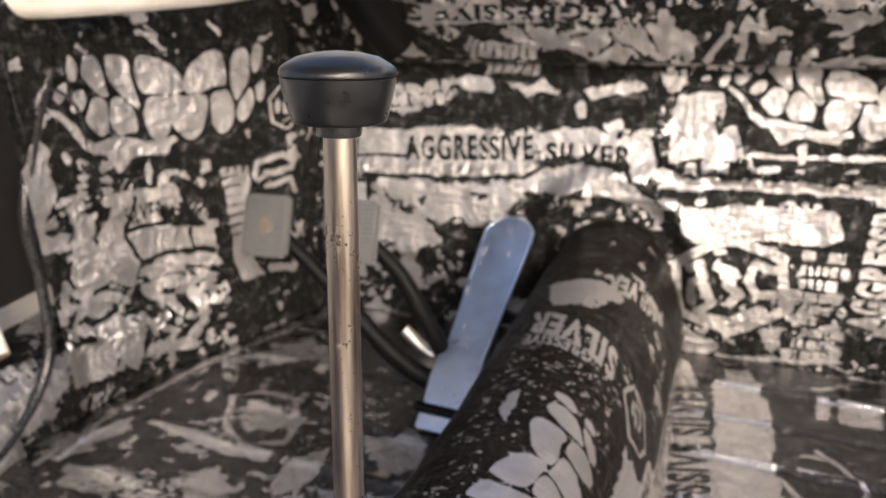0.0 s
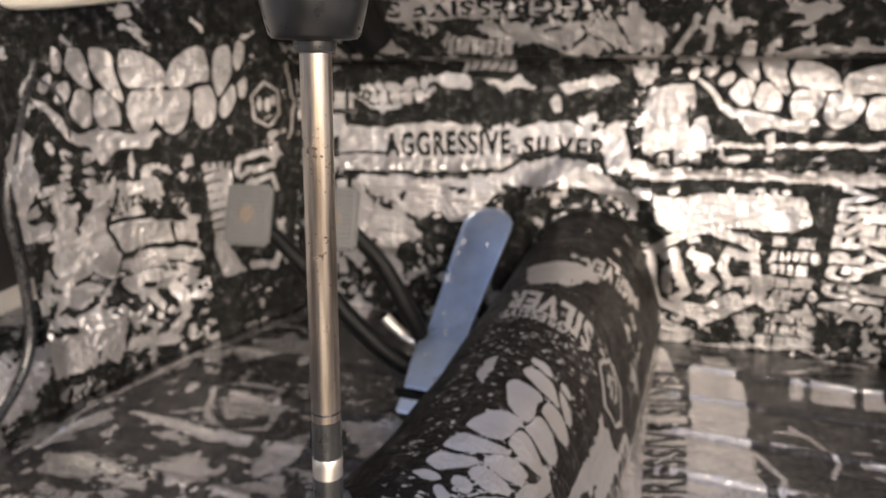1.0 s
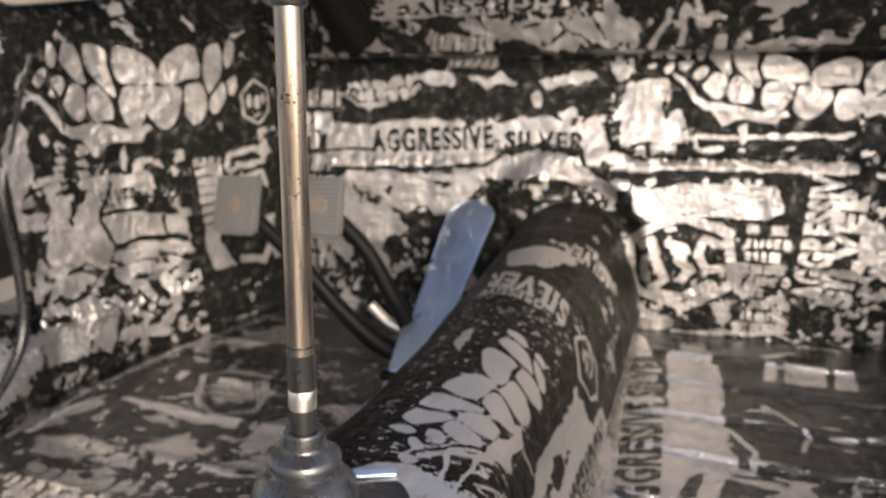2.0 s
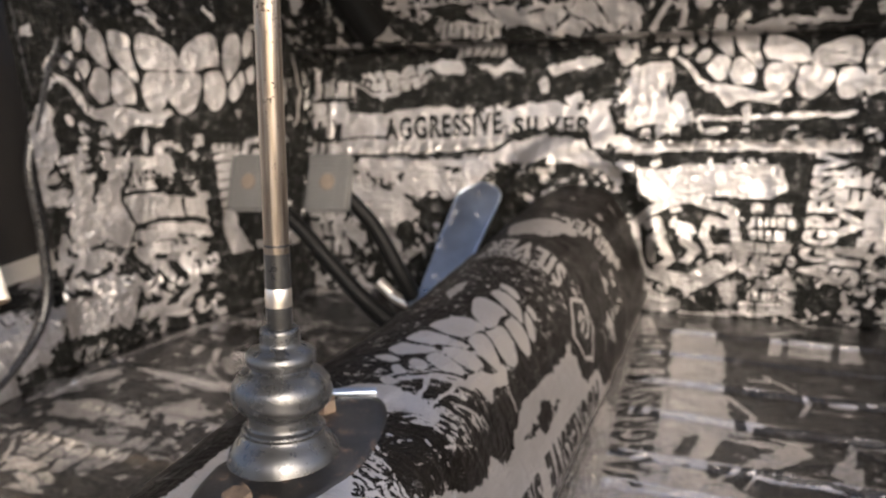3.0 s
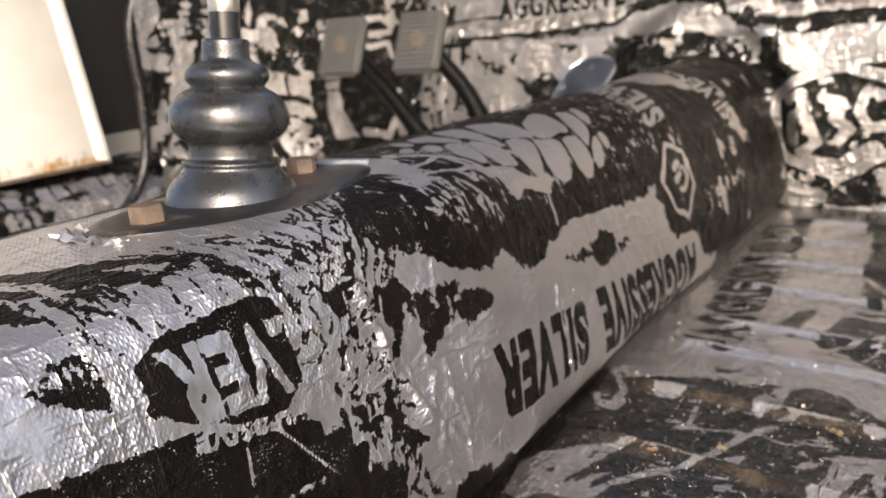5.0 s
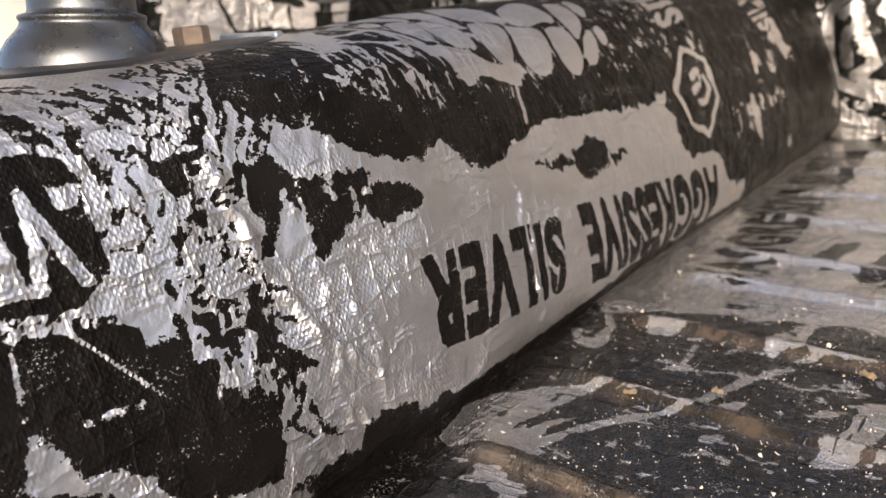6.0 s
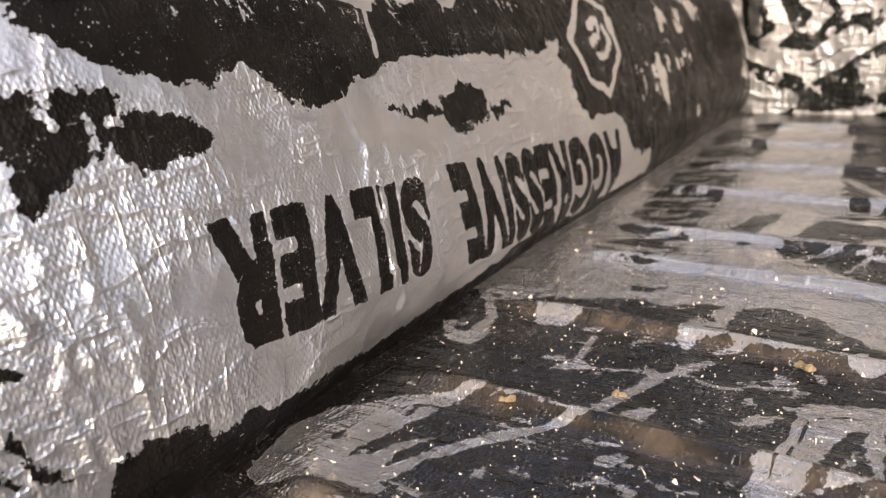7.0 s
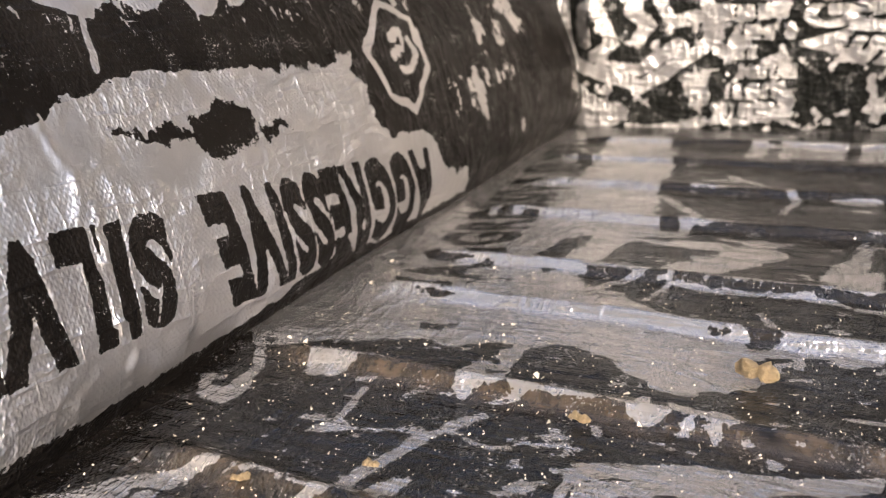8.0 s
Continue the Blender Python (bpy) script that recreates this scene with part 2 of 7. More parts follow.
def fbm(u, v, scale, octaves=4, seed=0, gain=0.5):
    """Fractal noise round 0, about -0.5 to 0.5; scale: metres of the largest form."""
    total, amp, norm = 0.0, 1.0, 0.0
    for k in range(octaves):
        total = total + amp * (value_noise(u / scale * 2 ** k + 17.3 * k, v / scale * 2 ** k + 9.1 * k, seed + k) - 0.5)
        norm += amp
        amp *= gain
    return total / norm * 1.6


GLYPHS = {}


def glyph_outline(words, bold):
    """Outline segments of a word in the built-in font, in a box of 1 by 1."""
    if (words, bold) not in GLYPHS:
        c = bpy.data.curves.new("lettering", 'FONT')
        c.body = words
        c.offset = bold
        c.space_character = 1.14
        ob = new("lettering", c)
        bpy.context.view_layer.update()
        me = bpy.data.meshes.new_from_object(ob.evaluated_get(bpy.context.evaluated_depsgraph_get()))
        count = {}
        for p in me.polygons:
            for k in p.edge_keys:
                count[k] = count.get(k, 0) + 1
        co = np.array([q.co[:2] for q in me.vertices])
        lo, hi = co.min(0), co.max(0)
        co = (co - lo) / (hi - lo)
        GLYPHS[(words, bold)] = np.array([[*co[a], *co[b]] for (a, b), k in count.items() if k == 1])
        bpy.data.objects.remove(ob)
        bpy.data.meshes.remove(me)
        bpy.data.curves.remove(c)
    return GLYPHS[(words, bold)]


def signed_distance(px, py, segs):
    """Distance to a closed set of segments, negative inside."""
    best = np.full(px.shape, 1e9)
    inside = np.zeros(px.shape, bool)
    for x0, y0, x1, y1 in segs:
        dx, dy = x1 - x0, y1 - y0
        k = np.clip(((px - x0) * dx + (py - y0) * dy) / (dx * dx + dy * dy + 1e-18), 0, 1)
        best = np.minimum(best, (px - x0 - k * dx) ** 2 + (py - y0 - k * dy) ** 2)
        if dy != 0:
            inside ^= ((y0 > py) != (y1 > py)) & (px < x0 + (py - y0) / dy * dx)
    best = np.sqrt(best)
    return np.where(inside, -best, best)


FAR = 0.008
OUTER_UPPER_TEETH = [
    [(0.148, 1.0), (0.167, 0.97), (0.178, 0.894), (0.163, 0.797), (0.143, 0.802), (0.135, 0.883)],
    [(0.209, 0.97), (0.253, 0.96), (0.275, 0.893), (0.283, 0.756), (0.289, 0.64), (0.268, 0.633), (0.237, 0.687), (0.204, 0.786), (0.188, 0.861)],
    [(0.3, 0.941), (0.349, 0.939), (0.392, 0.884), (0.391, 0.751), (0.407, 0.583), (0.411, 0.496), (0.388, 0.502), (0.353, 0.598), (0.318, 0.701), (0.295, 0.821)],
    [(0.427, 0.896), (0.486, 0.893), (0.546, 0.833), (0.584, 0.766), (0.602, 0.675), (0.601, 0.578), (0.568, 0.563), (0.495, 0.573), (0.431, 0.614), (0.41, 0.746)],
]
INNER_UPPER_TEETH = [
    [(0.634, 0.755), (0.676, 0.814), (0.733, 0.87), (0.777, 0.871), (0.801, 0.801), (0.803, 0.677), (0.791, 0.563), (0.736, 0.568), (0.68, 0.532), (0.609, 0.551), (0.612, 0.673)],
    [(0.841, 0.768), (0.866, 0.838), (0.91, 0.854), (0.927, 0.775), (0.923, 0.647), (0.897, 0.525), (0.865, 0.456), (0.833, 0.403), (0.822, 0.519), (0.818, 0.648)],
    [(0.953, 0.846), (0.984, 0.88), (1.0, 0.81), (0.986, 0.695), (0.95, 0.615), (0.936, 0.696)],
]
OUTER_LOWER_TEETH = [
    [(0.018, 0.751), (0.041, 0.757), (0.043, 0.692), (0.028, 0.619), (0.004, 0.618), (0.0, 0.684)],
    [(0.094, 0.772), (0.121, 0.796), (0.125, 0.746), (0.109, 0.681), (0.082, 0.645), (0.068, 0.706)],
    [(0.151, 0.704), (0.185, 0.716), (0.192, 0.647), (0.177, 0.579), (0.145, 0.545), (0.124, 0.587)],
    [(0.211, 0.628), (0.251, 0.638), (0.275, 0.575), (0.27, 0.461), (0.257, 0.358), (0.224, 0.324), (0.194, 0.396), (0.175, 0.494)],
    [(0.296, 0.592), (0.329, 0.61), (0.361, 0.549), (0.388, 0.446), (0.382, 0.302), (0.349, 0.295), (0.304, 0.293), (0.283, 0.363), (0.275, 0.46)],
]
INNER_LOWER_TEETH = [
    [(0.444, 0.549), (0.493, 0.559), (0.545, 0.535), (0.548, 0.446), (0.526, 0.304), (0.493, 0.206), (0.444, 0.213), (0.424, 0.313), (0.422, 0.459)],
    [(0.564, 0.515), (0.627, 0.522), (0.691, 0.504), (0.701, 0.401), (0.681, 0.28), (0.653, 0.187), (0.609, 0.135), (0.567, 0.181), (0.551, 0.296)],
    [(0.722, 0.496), (0.772, 0.523), (0.803, 0.499), (0.821, 0.391), (0.814, 0.263), (0.777, 0.16), (0.738, 0.143), (0.716, 0.217), (0.712, 0.372)],
    [(0.851, 0.382), (0.885, 0.45), (0.918, 0.493), (0.927, 0.412), (0.908, 0.313), (0.875, 0.228), (0.844, 0.211), (0.827, 0.285)],
    [(0.941, 0.487), (0.974, 0.531), (0.987, 0.463), (0.972, 0.372), (0.941, 0.371)],
]
TORN_LIP = [(0.035, 0.643), (0.083, 0.57), (0.139, 0.439), (0.149, 0.353), (0.194, 0.279), (0.258, 0.292), (0.332, 0.263), (0.403, 0.207), (0.475, 0.197), (0.526, 0.214), (0.547, 0.157), (0.507, 0.136), (0.488, 0.057), (0.428, 0.08), (0.369, 0.101), (0.329, 0.09), (0.295, 0.022), (0.267, 0.0), (0.244, 0.078), (0.222, 0.184), (0.184, 0.181), (0.144, 0.263), (0.119, 0.364), (0.085, 0.481), (0.044, 0.583)]


class Canvas:
    """A sheet's print over a grid in metres. f > 0: bare foil, f < 0: dark ink."""

    def __init__(self, u0, u1, v0, v1, step, seed):
        self.us = np.linspace(u0, u1, int(round((u1 - u0) / step)) + 1)
        self.vs = np.linspace(v0, v1, int(round((v1 - v0) / step)) + 1)
        self.u, self.v = np.meshgrid(self.us, self.vs, indexing="ij")
        self.seed = seed
        self.f = np.full(self.u.shape, -FAR)
        self.h = np.zeros(self.u.shape)
        self.fray = np.full(self.u.shape, 1.3)
        self.grime = np.zeros(self.u.shape)
        self.wu = fbm(self.u, self.v, 0.02, 4, seed + 50, 0.6)
        self.wv = fbm(self.u, self.v, 0.02, 4, seed + 70, 0.6)

    def window(self, u0, u1, v0, v1, pad=0.02):
        a, b = np.searchsorted(self.us, (u0 - pad, u1 + pad))
        c, d = np.searchsorted(self.vs, (v0 - pad, v1 + pad))
        return slice(a, b), slice(c, d)

    def put(self, w, d, bare):
        d = np.clip(d, -FAR, FAR)
        self.f[w] = np.maximum(self.f[w], -d) if bare else np.minimum(self.f[w], d)

    def segs(self, segs, bare=True, ragged=0.0, wear=0.0, grow=0.0):
        segs = np.asarray(segs)
        if len(segs) == 0:
            return
        w = self.window(segs[:, 0::2].min(), segs[:, 0::2].max(), segs[:, 1::2].min(), segs[:, 1::2].max())
        u, v = self.u[w], self.v[w]
        if u.size == 0:
            return
        d = signed_distance(u + ragged * self.wu[w], v + ragged * self.wv[w], segs)
        d = d - grow
        if wear:
            d = d + wear * np.maximum(0, fbm(u, v, 0.012, 4, self.seed + 9, 0.7) - 0.12)
        self.put(w, d, bare)

    def poly(self, pts, bare=True, ragged=0.012, wear=0.0):
        self.segs([[*pts[i], *pts[(i + 1) % len(pts)]] for i in range(len(pts))], bare, ragged, wear)

    def ring(self, pts, width, bare=True, ragged=0.002):
        for i in range(len(pts)):
            self.stroke(pts[i], pts[(i + 1) % len(pts)], width, width, bare, ragged)

    def stroke(self, a, b, w0, w1, bare=True, ragged=0.004):
        w = self.window(min(a[0], b[0]), max(a[0], b[0]), min(a[1], b[1]), max(a[1], b[1]))
        u, v = self.u[w] + ragged * self.wu[w], self.v[w] + ragged * self.wv[w]
        if u.size == 0:
            return
        dx, dy = b[0] - a[0], b[1] - a[1]
        k = np.clip(((u - a[0]) * dx + (v - a[1]) * dy) / (dx * dx + dy * dy), 0, 1)
        d = np.hypot(u - a[0] - k * dx, v - a[1] - k * dy) - (w0 + (w1 - w0) * k) / 2
        self.put(w, d, bare)

    def crisp(self, a, b, reach, level):
        """Keeps the print's edge clean along a line."""
        w = self.window(min(a[0], b[0]), max(a[0], b[0]), min(a[1], b[1]), max(a[1], b[1]), pad=reach)
        u, v = self.u[w], self.v[w]
        dx, dy = b[0] - a[0], b[1] - a[1]
        k = np.clip(((u - a[0]) * dx + (v - a[1]) * dy) / (dx * dx + dy * dy), 0, 1)
        d = np.hypot(u - a[0] - k * dx, v - a[1] - k * dy)
        self.fray[w] = np.where(d < reach, np.minimum(self.fray[w], level), self.fray[w])

    def lettering(self, words, origin, along, up, bare=False, bold=0.035, wear=0.003, ragged=0.0012):
        """Words whose baseline starts at origin and runs by the vector along; up: from the baseline to the capitals' tops."""
        g = glyph_outline(words, bold)
        o, a, p = (np.array(q, float) for q in (origin, along, up))
        segs = np.hstack([o + g[:, 0:1] * a + g[:, 1:2] * p, o + g[:, 2:3] * a + g[:, 3:4] * p])
        w = self.window(segs[:, 0::2].min(), segs[:, 0::2].max(), segs[:, 1::2].min(), segs[:, 1::2].max(), 0.003)
        self.fray[w] = np.minimum(self.fray[w], 0.3)
        self.segs(segs, bare, ragged, wear, 0.0001)

    def teeth(self, corner, along, up, bare=True, ragged=0.0015):
        """A grin of two rows of rounded teeth with a torn lip below, in a box from corner by along and up."""
        o, a, p = (np.array(q, float) for q in (corner, along, up))
        ends = [o, o + a, o + p, o + a + p]
        w = self.window(min(e[0] for e in ends), max(e[0] for e in ends), min(e[1] for e in ends), max(e[1] for e in ends), 0.002)
        self.fray[w] = np.minimum(self.fray[w], 0.2)
        for tooth in OUTER_UPPER_TEETH + INNER_UPPER_TEETH + OUTER_LOWER_TEETH + INNER_LOWER_TEETH:
            line = spline([(x, y, 0) for x, y in tooth[-2:] + tooth + tooth[:2]], 3)[6:-6]
            self.poly([tuple(o + q.x * a + q.y * p) for q in line], bare, ragged)
        self.poly([tuple(o + x * a + y * p) for x, y in TORN_LIP], bare, ragged * 2)

    def hexmark(self, centre, radius, tilt=0.0, bare=True, squash=1.0):
        """A hexagonal mark: an outline with plain blocks inside."""
        def at(r, t):
            return (centre[0] + r * math.cos(t + tilt), centre[1] + squash * r * math.sin(t + tilt))
        self.ring([at(radius, math.pi / 6 + k * math.pi / 3) for k in range(6)], radius * 0.16, bare, radius * 0.06)
        for x, y, rx, ry in ((-0.42, 0.12, 0.2, 0.3), (0.06, 0.02, 0.19, 0.32), (0.46, 0.14, 0.15, 0.28), (0.0, -0.55, 0.3, 0.08)):
            c, s = math.cos(tilt), math.sin(tilt)
            pts = []
            for k in range(10):
                t = 2 * math.pi * k / 10
                px, py = radius * (x + rx * math.cos(t)), radius * (y + ry * math.sin(t))
                pts.append((centre[0] + px * c - py * s, centre[1] + squash * (px * s + py * c)))
            self.poly(pts, bare, radius * 0.12)

    def grunge(self, level, scale, strength=0.05, u=None, v=None, stretch=(1, 1)):
        """Random worn patches of bare foil over the window u, v."""
        w = self.window(*(u or (self.us[0], self.us[-1])), *(v or (self.vs[0], self.vs[-1])), pad=0)
        n = fbm(self.u[w] * stretch[0], self.v[w] * stretch[1], scale, 5, self.seed + 3, 0.62)
        d = np.clip((level - n) * strength, -FAR, FAR)
        self.f[w] = np.maximum(self.f[w], -d)

    def bars(self, u, v, rows, across=True, bare=True, level=0.0):
        """Blocks of worn, unreadable print in rows."""
        rnd = random.Random(self.seed + int(abs(u[0]) * 4000) + rows)
        hgt = (v[1] - v[0]) / rows if across else (u[1] - u[0]) / rows
        for r in range(rows):
            x, end = (u[0], u[1]) if across else (v[0], v[1])
            while x < end:
                wd = rnd.uniform(0.15, 0.9) * hgt
                if rnd.random() > 0.12:
                    y = (v[0] if across else u[0]) + (r + 0.1) * hgt
                    q = [(x, y), (x + wd, y), (x + wd, y + 0.76 * hgt), (x, y + 0.76 * hgt)]
                    self.poly(q if across else [(b, a) for a, b in q], bare, 0.1 * hgt, 0.006)
                x += wd + 0.16 * hgt

    def crease(self, a, b, height, width):
        w = self.window(min(a[0], b[0]), max(a[0], b[0]), min(a[1], b[1]), max(a[1], b[1]), 4 * width)
        u, v = self.u[w] + 0.008 * self.wu[w], self.v[w] + 0.008 * self.wv[w]
        dx, dy = b[0] - a[0], b[1] - a[1]
        k = np.clip(((u - a[0]) * dx + (v - a[1]) * dy) / (dx * dx + dy * dy), 0, 1)
        d = np.hypot(u - a[0] - k * dx, v - a[1] - k * dy)
        self.h[w] += height * (0.25 + 2.2 * np.abs(fbm(u, v, 0.010, 3, self.seed + 31))) * np.exp(-(d / width) ** 2)


def sheet(name, canvas, place, mat, label, category):
    """A foil sheet over the canvas's grid; place(u, v, h) gives the world's x, y, z."""
    nu, nv = canvas.u.shape
    xyz = np.stack(place(canvas.u, canvas.v, canvas.h), -1).reshape(-1, 3)
    idx = np.arange(nu * nv).reshape(nu, nv)
    quads = np.stack([idx[:-1, :-1], idx[1:, :-1], idx[1:, 1:], idx[:-1, 1:]], -1).reshape(-1, 4)
    me = bpy.data.meshes.new(name)
    me.vertices.add(len(xyz))
    me.vertices.foreach_set("co", xyz.ravel())
    me.loops.add(quads.size)
    me.loops.foreach_set("vertex_index", quads.ravel())
    me.polygons.add(len(quads))
    me.polygons.foreach_set("loop_start", np.arange(len(quads)) * 4)
    me.polygons.foreach_set("use_smooth", np.ones(len(quads), bool))
    me.update(calc_edges=True)
    me.attributes.new("print", 'FLOAT', 'POINT').data.foreach_set("value", canvas.f.ravel())
    flat = np.stack([canvas.u, canvas.v, 0 * canvas.u], -1)
    me.attributes.new("grime", 'FLOAT', 'POINT').data.foreach_set("value", canvas.grime.ravel())
    me.attributes.new("fray", 'FLOAT', 'POINT').data.foreach_set("value", canvas.fray.ravel())
    me.attributes.new("sheet", 'FLOAT_VECTOR', 'POINT').data.foreach_set("vector", flat.ravel())
    me.materials.append(mat)
    return tagged(new(name, me), label, category, kind="structure")


# ---- mesh helpers ----
def finish(name, bm, mat, parent=None, label="", smooth=True):
    bmesh.ops.recalc_face_normals(bm, faces=bm.faces)
    me = bpy.data.meshes.new(name)
    bm.to_mesh(me)
    bm.free()
    me.materials.append(mat)
    if smooth:
        me.polygons.foreach_set("use_smooth", np.ones(len(me.polygons), bool))
        me.set_sharp_from_angle(angle=radians(38))
    ob = new(name, me)
    if parent is not None:
        ob.parent = parent
    if label:
        tagged(ob, label)
    return ob


def part(name, bm, mat, parent, label="", m=None):
    ob = finish(name, bm, mat, parent, label)
    if m is not None:
        ob.matrix_basis = m
    return ob


def box(x0, x1, y0, y1, z0, z1, bevel=0.0, segments=2):
    bm = bmesh.new()
    bmesh.ops.create_cube(bm, size=1.0)
    for v in bm.verts:
        v.co = Vector(((x0 + x1) / 2 + v.co.x * (x1 - x0), (y0 + y1) / 2 + v.co.y * (y1 - y0), (z0 + z1) / 2 + v.co.z * (z1 - z0)))
    if bevel:
        bmesh.ops.bevel(bm, geom=bm.edges[:], offset=bevel, segments=segments, affect='EDGES')
    return bm


def lathe(profile, n=40, wobble=0.0):
    """A turned form round z from (radius, height) pairs."""
    bm = bmesh.new()
    rings = []
    for r, z in profile:
        if r < 1e-5:
            rings.append([bm.verts.new((0, 0, z))])
        else:
            rings.append([bm.verts.new((r * math.cos(2 * math.pi * k / n), r * math.sin(2 * math.pi * k / n), z + wobble * math.sin(3 * k))) for k in range(n)])
    for a, b in zip(rings, rings[1:]):
        for k in range(n):
            q = [a[k % len(a)], a[(k + 1) % len(a)], b[(k + 1) % len(b)], b[k % len(b)]]
            q = [v for i, v in enumerate(q) if v not in q[:i]]
            if len(q) > 2:
                bm.faces.new(q)
    for e in (rings[0], rings[-1]):
        if len(e) > 2:
            bm.faces.new(e)
    return bm


def spline(points, n=12):
    p = [Vector(q) for q in points]
    p = [2 * p[0] - p[1]] + p + [2 * p[-1] - p[-2]]
    out = []
    for i in range(len(p) - 3):
        a, b, c, d = p[i:i + 4]
        for k in range(n):
            t = k / n
            out.append(0.5 * (2 * b + (c - a) * t + (2 * a - 5 * b + 4 * c - d) * t * t + (3 * b - a - 3 * c + d) * t ** 3))
    return out + [p[-2]]


def tube(points, radius, n=12, smooth=12):
    """A round bar along a smooth line; radius: a number or one for each end."""
    line = spline(points, smooth)
    r0, r1 = radius if isinstance(radius, tuple) else (radius, radius)
    bm = bmesh.new()
    rings = []
    side = None
    for i, q in enumerate(line):
        d = (line[min(i + 1, len(line) - 1)] - line[max(i - 1, 0)]).normalized()
        side = d.orthogonal().normalized() if side is None else (side - d * side.dot(d)).normalized()
        up = d.cross(side)
        r = r0 + (r1 - r0) * i / (len(line) - 1)
        rings.append([bm.verts.new(q + r * (math.cos(2 * math.pi * k / n) * side + math.sin(2 * math.pi * k / n) * up)) for k in range(n)])
    for a, b in zip(rings, rings[1:]):
        for k in range(n):
            bm.faces.new((a[k], a[(k + 1) % n], b[(k + 1) % n], b[k]))
    bm.faces.new(rings[0])
    bm.faces.new(rings[-1])
    return bm


def outline_slab(pts, thick, bevel=0.0008):
    """A flat plate with the outline pts in x, y and its top at z = thick."""
    bm = bmesh.new()
    f = bm.faces.new([bm.verts.new((x, y, 0)) for x, y in pts])
    r = bmesh.ops.extrude_face_region(bm, geom=[f])
    top = [g for g in r["geom"] if isinstance(g, bmesh.types.BMVert)]
    for v in top:
        v.co.z = thick
    edges = [e for e in bm.edges if all(v in top for v in e.verts)]
    if bevel:
        bmesh.ops.bevel(bm, geom=edges, offset=bevel, segments=2, affect='EDGES')
    return bm


def empty(name, m, label, category, group=""):
    ob = new(name)
    ob.empty_display_size = 0.05
    ob.matrix_basis = m
    return tagged(ob, label, category, group)


# ---- the floor pan's tunnel ----
CENTRE = -0.065
FRONT_HALF = [(0.080, 0.0), (0.089, 0.02), (0.088, 0.045), (0.080, 0.08), (0.065, 0.118), (0.045, 0.147), (0.02, 0.160), (0.0, 0.163)]
REAR_HALF = [(0.085, 0.0), (0.093, 0.02), (0.092, 0.055), (0.086, 0.088), (0.078, 0.128), (0.067, 0.151), (0.040, 0.1600), (0.0, 0.1610)]


def section(half):
    """Half a cross-section mirrored into a whole one: x and z at 400 even steps along it, and its length."""
    line = spline([(CENTRE + u, 0, z) for u, z in half + [(-u, z) for u, z in half[-2::-1]]], 40)
    line = np.array([(p.x, p.z) for p in line])
    run = np.r_[0, np.cumsum(np.hypot(*np.diff(line, axis=0).T))]
    at = np.linspace(0, run[-1], 400)
    return np.interp(at, run, line[:, 0]), np.interp(at, run, line[:, 1]), run[-1]


FRONT_X, FRONT_Z, GIRTH = section(FRONT_HALF)
REAR_X, REAR_Z, _ = section(REAR_HALF)
STEPS = np.linspace(0, GIRTH, 400)


def tunnel_line(u, v):
    """The tunnel's skin: rounder towards the firewall, boxier towards the seats."""
    k = np.clip((u - 0.22) / 0.16, 0, 1)
    k = k * k * (3 - 2 * k)
    return (np.interp(v, STEPS, REAR_X) * (1 - k) + np.interp(v, STEPS, FRONT_X) * k,
            np.interp(v, STEPS, REAR_Z) * (1 - k) + np.interp(v, STEPS, FRONT_Z) * k)


def on_tunnel(u, v, h):
    x, z = tunnel_line(u, v)
    (xa, za), (xb, zb) = tunnel_line(u, v - 0.004), tunnel_line(u, v + 0.004)
    k = np.hypot(xb - xa, zb - za) + 1e-9
    return x + h * (zb - za) / k, u, z - h * (xb - xa) / k


c = Canvas(-0.35, 0.875, 0.0, GIRTH, 0.0012, 11)
c.fray[:] = 0.8
# pale flank, then the dark cap over it with its torn lower edge
c.poly([(-0.36, -0.01), (0.62, -0.01), (0.62, 0.12), (0.2, 0.24), (-0.36, 0.26)], True, 0.004)
c.poly([(0.5093, 0.1031), (0.4862, 0.105), (0.4533, 0.1017), (0.4152, 0.1052), (0.3814, 0.1083), (0.3584, 0.1076), (0.3322, 0.1012), (0.3097, 0.0975), (0.2959, 0.0981), (0.2869, 0.1064), (0.2812, 0.1117), (0.27, 0.1139), (0.2555, 0.1079), (0.2406, 0.1059), (0.2295, 0.1099), (0.2164, 0.1201), (0.2029, 0.1254), (0.1952, 0.1304), (0.1809, 0.1347), (0.1719, 0.1381), (0.1752, 0.1515), (0.1931, 0.1683), (0.2719, 0.2108), (0.3374, 0.2066), (0.467, 0.1838), (0.6803, 0.1523), (0.6564, 0.1068)], False, 0.009)
c.poly([(0.19, 0.205), (0.30, 0.165), (0.60, 0.10), (0.875, 0.10), (0.875, 0.40), (0.16, 0.40), (0.17, 0.24)], False, 0.012)
# darker front end: streaky print, with extra ink standing in for shade there
c.poly([(0.4934, 0.0983), (0.5027, 0.0878), (0.4977, 0.0699), (0.5058, 0.0576), (0.5329, 0.056), (0.56, 0.0478), (0.5644, 0.028), (0.6298, 0.0218), (0.7785, 0.0151), (0.8396, 0.1041), (0.528, 0.1245)], False, 0.01)
c.poly([(0.60, -0.01), (0.875, -0.01), (0.875, 0.12), (0.60, 0.12)], False, 0.012)
c.poly([(0.5006, 0.119), (0.5439, 0.129), (0.5847, 0.1163), (0.595, 0.0739), (0.5552, 0.0602), (0.5272, 0.0596), (0.5146, 0.0702), (0.5082, 0.0947)], False, 0.01)
